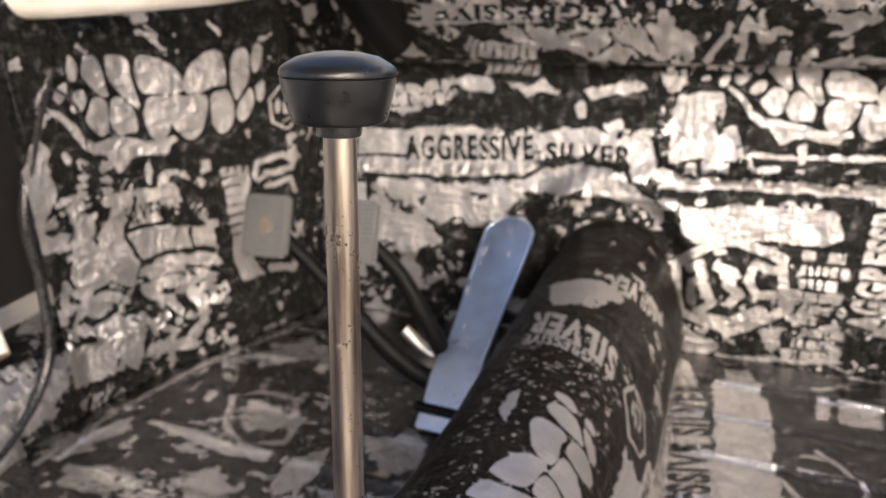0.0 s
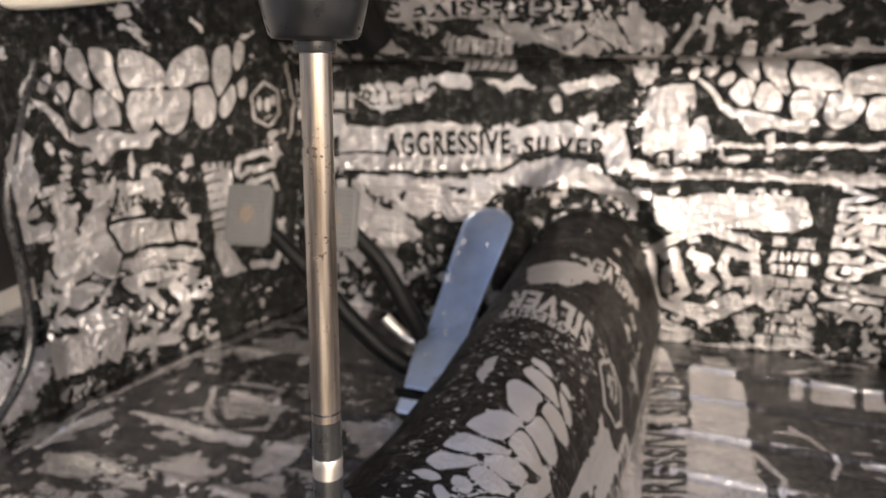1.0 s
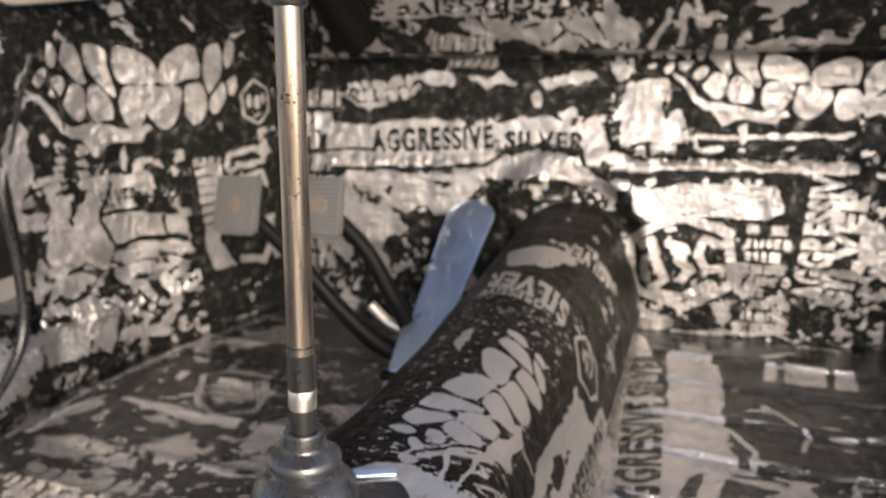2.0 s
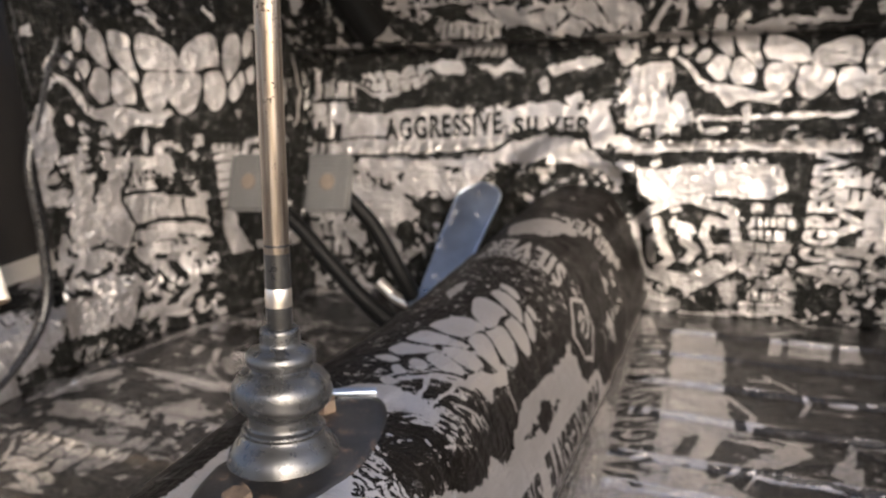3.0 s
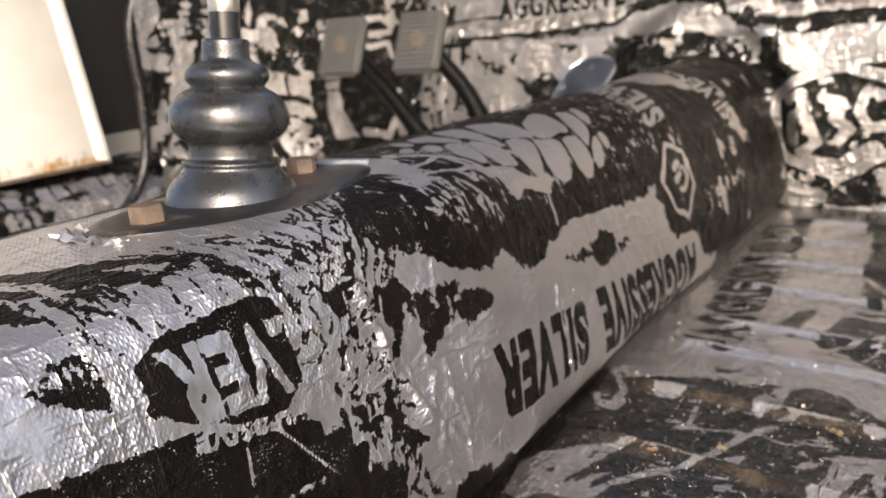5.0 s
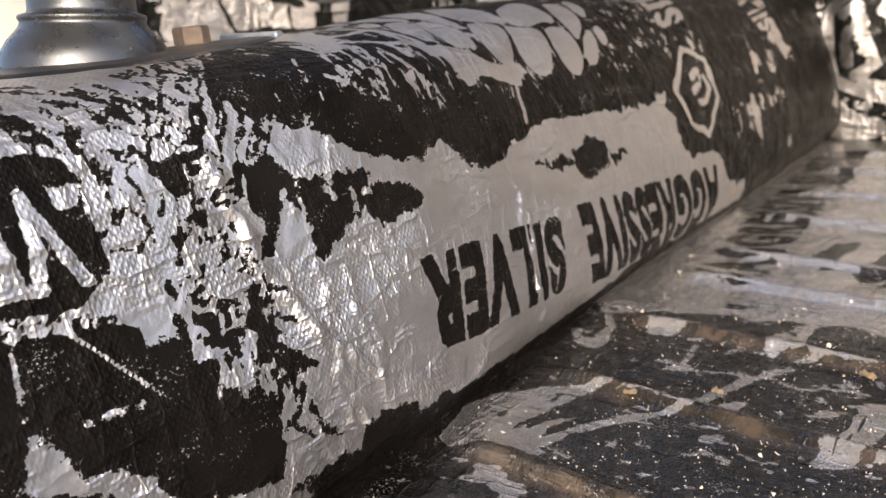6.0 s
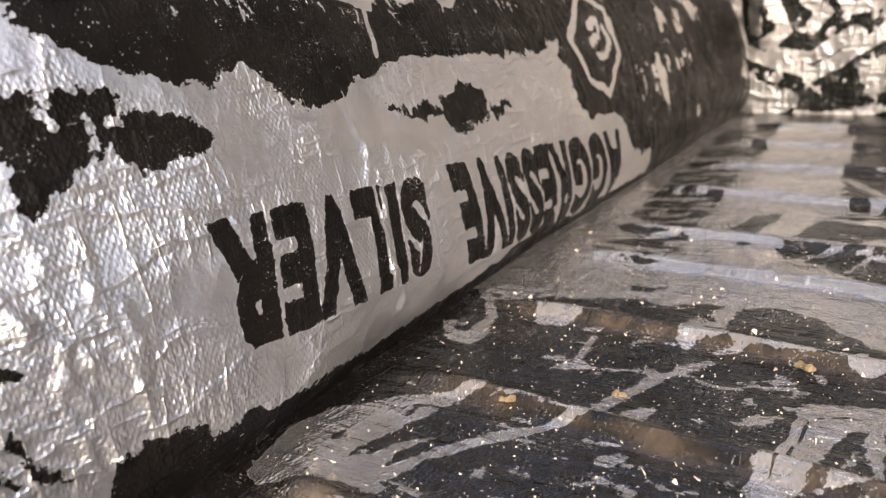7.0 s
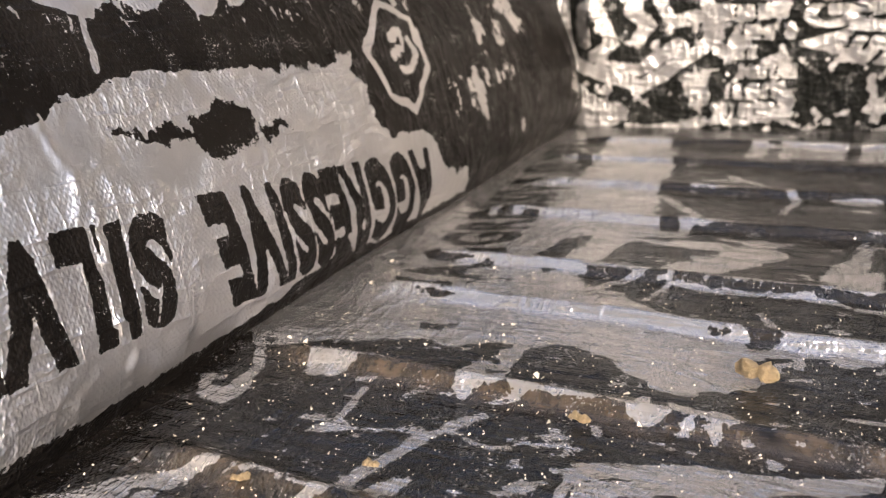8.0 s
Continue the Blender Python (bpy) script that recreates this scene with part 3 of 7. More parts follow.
c.stroke((0.546, 0.1262), (0.5119, 0.1031), 0.0045, 0.0045, True, 0.004)
c.crisp((0.546, 0.1262), (0.5119, 0.1031), 0.006, 0.12)
c.stroke((0.5119, 0.1031), (0.5207, 0.0796), 0.0045, 0.0045, True, 0.004)
c.crisp((0.5119, 0.1031), (0.5207, 0.0796), 0.006, 0.12)
c.stroke((0.5207, 0.0796), (0.5409, 0.0658), 0.0045, 0.0045, True, 0.004)
c.crisp((0.5207, 0.0796), (0.5409, 0.0658), 0.006, 0.12)
c.stroke((0.5409, 0.0658), (0.5714, 0.0871), 0.0045, 0.0045, True, 0.004)
c.crisp((0.5409, 0.0658), (0.5714, 0.0871), 0.006, 0.12)
c.stroke((0.5714, 0.0871), (0.573, 0.1154), 0.0045, 0.0045, True, 0.004)
c.crisp((0.5714, 0.0871), (0.573, 0.1154), 0.006, 0.12)
c.stroke((0.573, 0.1154), (0.546, 0.1262), 0.0045, 0.0045, True, 0.004)
c.crisp((0.573, 0.1154), (0.546, 0.1262), 0.006, 0.12)
c.stroke((0.5415, 0.1064), (0.5531, 0.1086), 0.005, 0.005, True, 0.003)
c.stroke((0.5531, 0.1086), (0.551, 0.1007), 0.005, 0.005, True, 0.003)
c.stroke((0.551, 0.1007), (0.5372, 0.0974), 0.005, 0.005, True, 0.003)
c.stroke((0.5598, 0.1031), (0.563, 0.0962), 0.005, 0.005, True, 0.003)
c.stroke((0.563, 0.0962), (0.5526, 0.0893), 0.005, 0.005, True, 0.003)
c.stroke((0.5526, 0.0893), (0.5417, 0.0891), 0.005, 0.005, True, 0.003)
c.lettering("SILVER", (0.576, 0.1459), (0.0281, 0.0944), (-0.0457, -0.0029), True, 0.05, 0.006)
c.lettering("AGGRESSIVE", (0.5433, 0.1464), (0.0116, 0.0881), (-0.0186, -0.0009), True, 0.03, 0.006)
c.lettering("SILVER", (0.7417, 0.1255), (-0.0392, 0.0605), (-0.0412, -0.0036), True, 0.05, 0.008)
c.poly([(0.6648, 0.2387), (0.6774, 0.2022), (0.6781, 0.1718), (0.6675, 0.159), (0.6183, 0.1898), (0.6189, 0.2294)], True, 0.012, 0.03)
c.grunge(0.22, 0.035, 0.03, (0.56, 0.87), (0.02, 0.2))
# the grin on the cap
c.teeth((0.2546, 0.1381), (0.206, -0.0281), (0.0116, 0.0848))
c.poly([(0.246, 0.2207), (0.2575, 0.2137), (0.2629, 0.2014), (0.2538, 0.1687), (0.2481, 0.1595), (0.24, 0.1513), (0.2324, 0.1535), (0.2375, 0.1656), (0.2322, 0.1801), (0.2349, 0.1916), (0.2328, 0.2047)], True, 0.008)
c.stroke((0.2548, 0.1709), (0.2863, 0.1741), 0.003, 0.003, True, 0.004)
c.stroke((0.2863, 0.1741), (0.2985, 0.1586), 0.003, 0.003, True, 0.004)
c.stroke((0.2985, 0.1586), (0.2784, 0.1577), 0.003, 0.003, True, 0.004)
c.stroke((0.2784, 0.1577), (0.2455, 0.162), 0.002, 0.002, True, 0.004)
c.poly([(0.4242, 0.2173), (0.4497, 0.2175), (0.4584, 0.2107), (0.4334, 0.2061), (0.4092, 0.2063)], True, 0.006)
# worn marks of an older print, and a spot
c.poly([(0.1713, 0.1191), (0.182, 0.1177), (0.1882, 0.1155), (0.1998, 0.1066), (0.2115, 0.1087), (0.2227, 0.1083), (0.2272, 0.1044), (0.2226, 0.1005), (0.2383, 0.1002), (0.2527, 0.0933), (0.2478, 0.09), (0.2322, 0.0851), (0.226, 0.0857), (0.2202, 0.0941), (0.2102, 0.0908), (0.2006, 0.0877), (0.1949, 0.0836), (0.192, 0.0863), (0.1929, 0.0954), (0.1901, 0.1016), (0.184, 0.1049), (0.1793, 0.0989), (0.176, 0.0901), (0.1714, 0.0905), (0.1741, 0.1038), (0.1697, 0.11)], False, 0.006)
c.stroke((0.1737, 0.1143), (0.1683, 0.0932), 0.0022, 0.0012, True, 0.005)
c.stroke((0.186, 0.1071), (0.1822, 0.0892), 0.0022, 0.0012, True, 0.005)
c.stroke((0.2066, 0.1069), (0.2069, 0.0993), 0.0022, 0.0012, True, 0.005)
c.stroke((0.2155, 0.1011), (0.2153, 0.0914), 0.0022, 0.0012, True, 0.005)
c.stroke((0.194, 0.1115), (0.1923, 0.0992), 0.0022, 0.0012, True, 0.005)
c.poly([(0.2199, 0.1011), (0.2286, 0.1001), (0.2276, 0.096), (0.2198, 0.0972)], True, 0.008)
c.poly([(0.3762, 0.0923), (0.3953, 0.0945), (0.4098, 0.0883), (0.4093, 0.0771), (0.3914, 0.0734), (0.3789, 0.0779), (0.3753, 0.0864)], False, 0.006)
c.poly([(0.3416, 0.0908), (0.3601, 0.0895), (0.375, 0.0904), (0.3753, 0.0864), (0.3577, 0.0855), (0.3425, 0.0878)], False, 0.01)
c.poly([(0.4099, 0.0834), (0.4229, 0.0832), (0.4301, 0.0783), (0.413, 0.0779)], False, 0.012)
# dark foot beside the floor
c.poly([(0.1585, 0.0193), (0.1883, 0.0182), (0.1945, 0.0272), (0.2125, 0.0244), (0.2238, 0.021), (0.225, 0.016), (0.2481, 0.0151), (0.2838, 0.0122), (0.3286, 0.0071), (0.3833, 0.0059), (0.4319, 0.0128), (0.4709, 0.0128), (0.5109, 0), (0.4257, 0), (0.3041, 0), (0.2183, 0), (0.1731, 0.0068)], False, 0.006)
c.poly([(0.10, -0.01), (0.10, 0.012), (0.22, 0.010), (0.45, 0.006), (0.70, 0.008), (0.70, -0.01)], False, 0.004)
# dark block at the rear with a pale patch, scratch and dashes
c.poly([(0.0905, 0.0988), (0.0991, 0.099), (0.1066, 0.0949), (0.1134, 0.0963), (0.1207, 0.0887), (0.1249, 0.081), (0.1369, 0.0781), (0.135, 0.0722), (0.1434, 0.069), (0.1424, 0.0608), (0.1534, 0.0615), (0.1628, 0.0685), (0.1629, 0.0613), (0.1624, 0.0468), (0.1583, 0.022), (0.1391, 0.0281), (0.0772, 0.0618)], False, 0.006)
c.poly([(-0.35, 0.15), (0.075, 0.105), (0.10, 0.09), (0.11, -0.01), (-0.35, -0.01)], False, 0.006)
c.poly([(0.0813, 0.0596), (0.0874, 0.0726), (0.0929, 0.0656), (0.0969, 0.0553), (0.105, 0.0551), (0.113, 0.0477), (0.1163, 0.0407)], True, 0.004)
c.stroke((0.1002, 0.0981), (0.1243, 0.0673), 0.0016, 0.0008, True, 0.001)
c.crisp((0.1002, 0.0981), (0.1243, 0.0673), 0.004, 0.12)
c.stroke((0.0911, 0.0951), (0.091, 0.0926), 0.0011, 0.0011, True, 0)
c.stroke((0.0907, 0.0913), (0.0905, 0.0889), 0.0011, 0.0011, True, 0)
c.stroke((0.0902, 0.0876), (0.09, 0.0851), 0.0011, 0.0011, True, 0)
c.stroke((0.0897, 0.0839), (0.0895, 0.0814), 0.0011, 0.0011, True, 0)
c.stroke((0.0892, 0.0801), (0.089, 0.0776), 0.0011, 0.0011, True, 0)
c.stroke((0.0886, 0.0763), (0.0884, 0.0738), 0.0011, 0.0011, True, 0)
c.stroke((0.0983, 0.0687), (0.1005, 0.0685), 0.0012, 0.0012, True, 0)
c.stroke((0.1026, 0.0684), (0.1049, 0.0681), 0.0012, 0.0012, True, 0)
c.stroke((0.107, 0.0681), (0.1094, 0.0678), 0.0012, 0.0012, True, 0)
c.stroke((0.1115, 0.0678), (0.114, 0.0675), 0.0012, 0.0012, True, 0)
c.stroke((0.1162, 0.0674), (0.1188, 0.0671), 0.0012, 0.0012, True, 0)
# second row of lettering, pale on dark, fading into bare foil
c.poly([(0.0601, 0.1311), (0.0701, 0.1333), (0.094, 0.1331), (0.1149, 0.134), (0.1209, 0.132), (0.1253, 0.1235), (0.1259, 0.1141), (0.1239, 0.1012), (0.111, 0.0982), (0.096, 0.0968), (0.0585, 0.1163)], False, 0.006)
c.lettering("SILVER", (0.1442, 0.1234), (-0.0755, 0.0076), (0.0033, -0.0262), True, 0.045, 0.003)
c.stroke((0.1223, 0.127), (0.1241, 0.1103), 0.0012, 0.001, False, 0.008)
c.stroke((0.1301, 0.1257), (0.1312, 0.1085), 0.0012, 0.001, False, 0.008)
c.stroke((0.1381, 0.1244), (0.1387, 0.1067), 0.0012, 0.001, False, 0.008)
c.stroke((0.1465, 0.123), (0.1465, 0.1047), 0.0012, 0.001, False, 0.008)
c.stroke((0.1553, 0.1216), (0.1546, 0.1027), 0.0012, 0.001, False, 0.008)
c.stroke((0.1241, 0.1103), (0.1328, 0.1158), 0.0012, 0.0012, False, 0.004)
c.stroke((0.1328, 0.1158), (0.1382, 0.11), 0.0012, 0.0012, False, 0.004)
c.stroke((0.1382, 0.11), (0.133, 0.1052), 0.0012, 0.0012, False, 0.004)
c.stroke((0.133, 0.1052), (0.1244, 0.1067), 0.0012, 0.0012, False, 0.004)
c.poly([(0.1433, 0.1233), (0.1536, 0.1188), (0.155, 0.1114), (0.1457, 0.1123), (0.1427, 0.1188)], False, 0.012)
c.poly([(0.1385, 0.0967), (0.1644, 0.0822), (0.1704, 0.0636), (0.1727, 0.0568), (0.1305, 0.0788), (0.1316, 0.0905)], False, 0.012)
c.lettering("AGGRESSIVE", (0.1415, 0.0904), (-0.0686, 0.0127), (-0.0002, -0.0057), True, 0.03, 0.004)
# woven crosshatch where the sheets overlap
HATCH = np.array([(0.1422, 0.1253), (0.1651, 0.1221), (0.1752, 0.0527), (0.1354, 0.0638)])
rnd = random.Random(8)


def in_hatch(a, b):
    p, q, r, s = HATCH
    return tuple((1 - b) * ((1 - a) * p + a * q) + b * ((1 - a) * s + a * r))


for k in range(120):
    a, b = rnd.random(), rnd.random() ** 0.8
    da, db = (rnd.uniform(0.05, 0.26), 0.0) if k % 2 else (rnd.uniform(-0.02, 0.02), rnd.uniform(0.03, 0.12))
    c.stroke(in_hatch(a, b), in_hatch(a + da, b + db), rnd.uniform(0.0010, 0.0024), 0.0009, False, 0.003)
for k in range(130):
    a, b = rnd.random(), 0.3 + 0.75 * rnd.random()
    da, db = (rnd.uniform(0.04, 0.16), 0.0) if k % 2 else (0.0, rnd.uniform(0.02, 0.07))
    c.stroke(in_hatch(a, b), in_hatch(a + da, b + db), rnd.uniform(0.0012, 0.0026), 0.001, True, 0.004)
c.poly([(0.1447, 0.1255), (0.1515, 0.1257), (0.1614, 0.1257), (0.1609, 0.1221), (0.1534, 0.1212), (0.1484, 0.1231), (0.142, 0.1214)], False, 0.006)
c.stroke((0.1676, 0.0595), (0.1676, 0.0483), 0.0036, 0.002, False, 0.008)
c.stroke((0.1717, 0.0606), (0.1797, 0.0547), 0.0036, 0.002, False, 0.008)
c.stroke((0.1726, 0.0481), (0.1679, 0.0405), 0.0036, 0.002, False, 0.008)
c.stroke((0.1756, 0.0409), (0.1803, 0.0267), 0.0036, 0.002, False, 0.008)
c.stroke((0.1652, 0.0399), (0.1726, 0.0284), 0.0036, 0.002, False, 0.008)
# brushed streaks over the top towards the seats
c.poly([(0.0471, 0.1742), (0.0607, 0.1761), (0.0734, 0.1733), (0.0847, 0.1735), (0.0944, 0.1689), (0.0835, 0.1617), (0.0686, 0.1632), (0.0561, 0.1634), (0.045, 0.168)], False, 0.01)
c.poly([(0.0993, 0.1477), (0.1101, 0.1499), (0.1174, 0.1444), (0.1176, 0.1365), (0.107, 0.1412), (0.0988, 0.1459)], False, 0.006)
c.poly([(0.0356, 0.166), (0.0445, 0.1686), (0.0452, 0.1533), (0.0394, 0.1556), (0.0353, 0.1608)], False, 0.008)
c.poly([(0.0044, 0.1708), (0.0117, 0.1661), (0.0169, 0.156), (0.0185, 0.146), (0.0189, 0.137), (-0.0072, 0.1543)], False, 0.006)
c.poly([(0.0369, 0.1442), (0.0495, 0.1411), (0.0509, 0.1355), (0.0491, 0.1212), (0.0269, 0.1328)], False, 0.008)
c.poly([(0.0443, 0.2073), (0.0591, 0.1879), (0.0916, 0.1706), (0.111, 0.1512), (0.0914, 0.1491), (0.0684, 0.1563), (0.0431, 0.1712), (0.0369, 0.1914)], False, 0.014)
c.stroke((0.0232, 0.2043), (0.0304, 0.2011), 0.0016, 0.001, True, 0.008)
c.stroke((0.0291, 0.1844), (0.0376, 0.1789), 0.002, 0.001, True, 0.008)
c.stroke((0.0506, 0.1793), (0.0617, 0.1715), 0.0024000000000000002, 0.001, True, 0.008)
c.stroke((0.0598, 0.1621), (0.0747, 0.1532), 0.0028000000000000004, 0.001, True, 0.008)
c.stroke((0.0859, 0.1565), (0.0971, 0.153), 0.0016, 0.001, True, 0.008)
c.stroke((0.0241, 0.2011), (0.0324, 0.1949), 0.002, 0.001, True, 0.008)
c.stroke((0.0301, 0.1814), (0.0402, 0.1736), 0.0024000000000000002, 0.001, True, 0.008)
c.stroke((0.0517, 0.1763), (0.0649, 0.1664), 0.0028000000000000004, 0.001, True, 0.008)
c.stroke((0.0614, 0.1596), (0.0713, 0.1559), 0.0016, 0.001, True, 0.008)
c.stroke((0.0881, 0.154), (0.1026, 0.1484), 0.002, 0.001, True, 0.008)
c.stroke((0.0249, 0.1978), (0.0344, 0.1889), 0.0024000000000000002, 0.001, True, 0.008)
c.stroke((0.0311, 0.1786), (0.0431, 0.1687), 0.0028000000000000004, 0.001, True, 0.008)
c.stroke((0.0529, 0.1735), (0.0622, 0.1693), 0.0016, 0.001, True, 0.008)
c.stroke((0.0778, 0.1681), (0.0902, 0.1616), 0.002, 0.001, True, 0.008)
c.stroke((0.0904, 0.1516), (0.1092, 0.144), 0.0024000000000000002, 0.001, True, 0.008)
c.stroke((0.0257, 0.1947), (0.0365, 0.1831), 0.0028000000000000004, 0.001, True, 0.008)
c.stroke((0.0322, 0.1758), (0.0407, 0.1715), 0.0016, 0.001, True, 0.008)
c.stroke((0.0542, 0.1708), (0.0655, 0.1643), 0.002, 0.001, True, 0.008)
c.stroke((0.0793, 0.1654), (0.0944, 0.1566), 0.0024000000000000002, 0.001, True, 0.008)
c.stroke((0.0929, 0.1493), (0.1171, 0.1396), 0.0028000000000000004, 0.001, True, 0.008)
c.stroke((0.0266, 0.1915), (0.0346, 0.1864), 0.0016, 0.001, True, 0.008)
c.stroke((0.0477, 0.1865), (0.0579, 0.1788), 0.002, 0.001, True, 0.008)
c.stroke((0.0557, 0.1681), (0.0691, 0.1594), 0.0024000000000000002, 0.001, True, 0.008)
c.stroke((0.081, 0.1627), (0.0993, 0.1518), 0.0028000000000000004, 0.001, True, 0.008)
c.stroke((0.0957, 0.147), (0.1113, 0.1422), 0.0016, 0.001, True, 0.008)
c.stroke((0.0274, 0.1884), (0.0368, 0.1807), 0.002, 0.001, True, 0.008)
c.stroke((0.0487, 0.1834), (0.0606, 0.1732), 0.0024000000000000002, 0.001, True, 0.008)
c.stroke((0.0571, 0.1655), (0.0662, 0.1622), 0.0028000000000000004, 0.001, True, 0.008)
c.stroke((0.0827, 0.16), (0.0954, 0.1546), 0.0016, 0.001, True, 0.008)
c.stroke((0.0987, 0.1448), (0.1197, 0.1377), 0.002, 0.001, True, 0.008)
c.stroke((0.0283, 0.1854), (0.0393, 0.1753), 0.0024000000000000002, 0.001, True, 0.008)
c.stroke((0.0497, 0.1803), (0.0582, 0.1764), 0.0028000000000000004, 0.001, True, 0.008)
c.stroke((0.0586, 0.163), (0.0699, 0.1574), 0.0016, 0.001, True, 0.008)
c.stroke((0.0846, 0.1574), (0.1006, 0.1499), 0.002, 0.001, True, 0.008)
c.stroke((0.0233, 0.2021), (0.0337, 0.1909), 0.0024000000000000002, 0.001, True, 0.008)
c.stroke((0.0292, 0.1824), (0.0371, 0.1784), 0.0028000000000000004, 0.001, True, 0.008)
c.stroke((0.0507, 0.1773), (0.0611, 0.171), 0.0016, 0.001, True, 0.008)
c.stroke((0.0603, 0.1604), (0.0742, 0.1529), 0.002, 0.001, True, 0.008)
c.stroke((0.0867, 0.1549), (0.1068, 0.1454), 0.0024000000000000002, 0.001, True, 0.008)
c.stroke((0.0241, 0.1989), (0.0318, 0.1943), 0.0028000000000000004, 0.001, True, 0.008)
c.stroke((0.0302, 0.1796), (0.0397, 0.1731), 0.0016, 0.001, True, 0.008)
c.stroke((0.0519, 0.1745), (0.0644, 0.1659), 0.002, 0.001, True, 0.008)
c.stroke((0.0766, 0.1691), (0.0929, 0.1582), 0.0024000000000000002, 0.001, True, 0.008)
c.stroke((0.0889, 0.1525), (0.1021, 0.1481), 0.0028000000000000004, 0.001, True, 0.008)
c.stroke((0.025, 0.1957), (0.0338, 0.1883), 0.0016, 0.001, True, 0.008)
c.stroke((0.0313, 0.1768), (0.0426, 0.1682), 0.002, 0.001, True, 0.008)
c.stroke((0.0532, 0.1717), (0.0679, 0.161), 0.0024000000000000002, 0.001, True, 0.008)
c.stroke((0.0782, 0.1663), (0.0896, 0.1612), 0.0028000000000000004, 0.001, True, 0.008)
BRUSHED = np.array([[(0.0673, 0.1833), (0.1688, 0.159), (0.1649, 0.1224), (0.0497, 0.1442)], [(0.0289, 0.201), (0.0862, 0.1805), (0.0562, 0.151), (0.0162, 0.1574)], [(0.2049, 0.2401), (0.2314, 0.1796), (0.1956, 0.1313), (0.1439, 0.1405)]])
for (p, q, r, s), count, lean in ((BRUSHED[0], 120, 0.10), (BRUSHED[1], 70, 0.03), (BRUSHED[2], 90, 0.06)):
    for k in range(count):
        a, b = rnd.random(), rnd.random()
        at = (1 - b) * ((1 - a) * p + a * q) + b * ((1 - a) * s + a * r)
        to = at + rnd.uniform(0.06, 0.26) * (s - p) + lean * rnd.uniform(0.3, 1.6) * (q - p)
        c.stroke(tuple(at), tuple(to), rnd.uniform(0.0009, 0.0028), 0.0006, False, 0.006)
for q in [HATCH, *BRUSHED]:
    c.fray[c.window(q[:, 0].min(), q[:, 0].max(), q[:, 1].min(), q[:, 1].max(), 0)] = 0.35
c.stroke((0.0218, 0.1439), (0.022, 0.1353), 0.0012, 0.0008, True, 0.006)
c.stroke((0.0248, 0.1436), (0.0252, 0.1347), 0.0012, 0.0008, True, 0.006)
c.stroke((0.0279, 0.1433), (0.0285, 0.134), 0.0012, 0.0008, True, 0.006)
c.stroke((0.031, 0.1429), (0.0318, 0.1334), 0.0012, 0.0008, True, 0.006)
c.stroke((0.0342, 0.1426), (0.0352, 0.1327), 0.0012, 0.0008, True, 0.006)
c.stroke((0.0375, 0.1422), (0.0388, 0.132), 0.0012, 0.0008, True, 0.006)
c.stroke((0.0409, 0.1419), (0.0424, 0.1313), 0.0012, 0.0008, True, 0.006)
c.stroke((0.0443, 0.1415), (0.0461, 0.1306), 0.0012, 0.0008, True, 0.006)
c.stroke((0.0478, 0.1411), (0.0499, 0.1298), 0.0012, 0.0008, True, 0.006)
for k in range(520):
    y, a = rnd.uniform(0.19, 0.58), rnd.uniform(0.125, 0.24)
    c.stroke((y, a), (y + rnd.uniform(-0.002, 0.004), a - rnd.uniform(0.001, 0.006)), rnd.uniform(0.0008, 0.0018), 0.0006, True, 0.003)
for k in range(200):
    y, a = rnd.uniform(0.22, 0.38), rnd.uniform(0.135, 0.20)
    c.stroke((y, a), (y + rnd.uniform(0, 0.006), a - rnd.uniform(0.002, 0.010)), rnd.uniform(0.001, 0.003), 0.0008, True, 0.008)
c.stroke((0.3531, 0.1374), (0.3453, 0.1123), 0.0016, 0.0036, True, 0.002)
# large lettering on the flank, upside down
c.lettering("SILVER", (0.3479, 0.0652), (-0.1089, 0.006), (-0.0044, -0.0378), False, 0.062, 0.0025)
c.lettering("AGGRESSIVE", (0.5451, 0.0468), (-0.1803, 0.0189), (0.0077, -0.0468), False, 0.062, 0.003)
# bare scratches and creases where the foil is folded
c.stroke((0.3156, 0.0995), (0.3194, 0.0842), 0.0019, 0.0019, True, 0.002)
c.crisp((0.3156, 0.0995), (0.3194, 0.0842), 0.004, 0.12)
c.stroke((0.3194, 0.0842), (0.317, 0.0663), 0.0019, 0.0019, True, 0.002)
c.crisp((0.3194, 0.0842), (0.317, 0.0663), 0.004, 0.12)
c.stroke((0.317, 0.0663), (0.317, 0.05), 0.0019, 0.0019, True, 0.002)
c.crisp((0.317, 0.0663), (0.317, 0.05), 0.004, 0.12)
c.stroke((0.317, 0.05), (0.3157, 0.0358), 0.0019, 0.0019, True, 0.002)
c.crisp((0.317, 0.05), (0.3157, 0.0358), 0.004, 0.12)
c.stroke((0.3191, 0.0347), (0.3173, 0.0175), 0.0028, 0.0028, True, 0.002)
c.crisp((0.3191, 0.0347), (0.3173, 0.0175), 0.004, 0.12)
c.stroke((0.3077, 0.0483), (0.2996, 0.0212), 0.0016, 0.0016, True, 0.002)
c.crisp((0.3077, 0.0483), (0.2996, 0.0212), 0.004, 0.12)
c.stroke((0.3555, 0.1043), (0.3533, 0.0885), 0.0022, 0.0022, True, 0.002)
c.crisp((0.3555, 0.1043), (0.3533, 0.0885), 0.004, 0.12)
c.stroke((0.416, 0.0966), (0.4143, 0.0889), 0.003, 0.003, True, 0.002)
c.crisp((0.416, 0.0966), (0.4143, 0.0889), 0.004, 0.12)
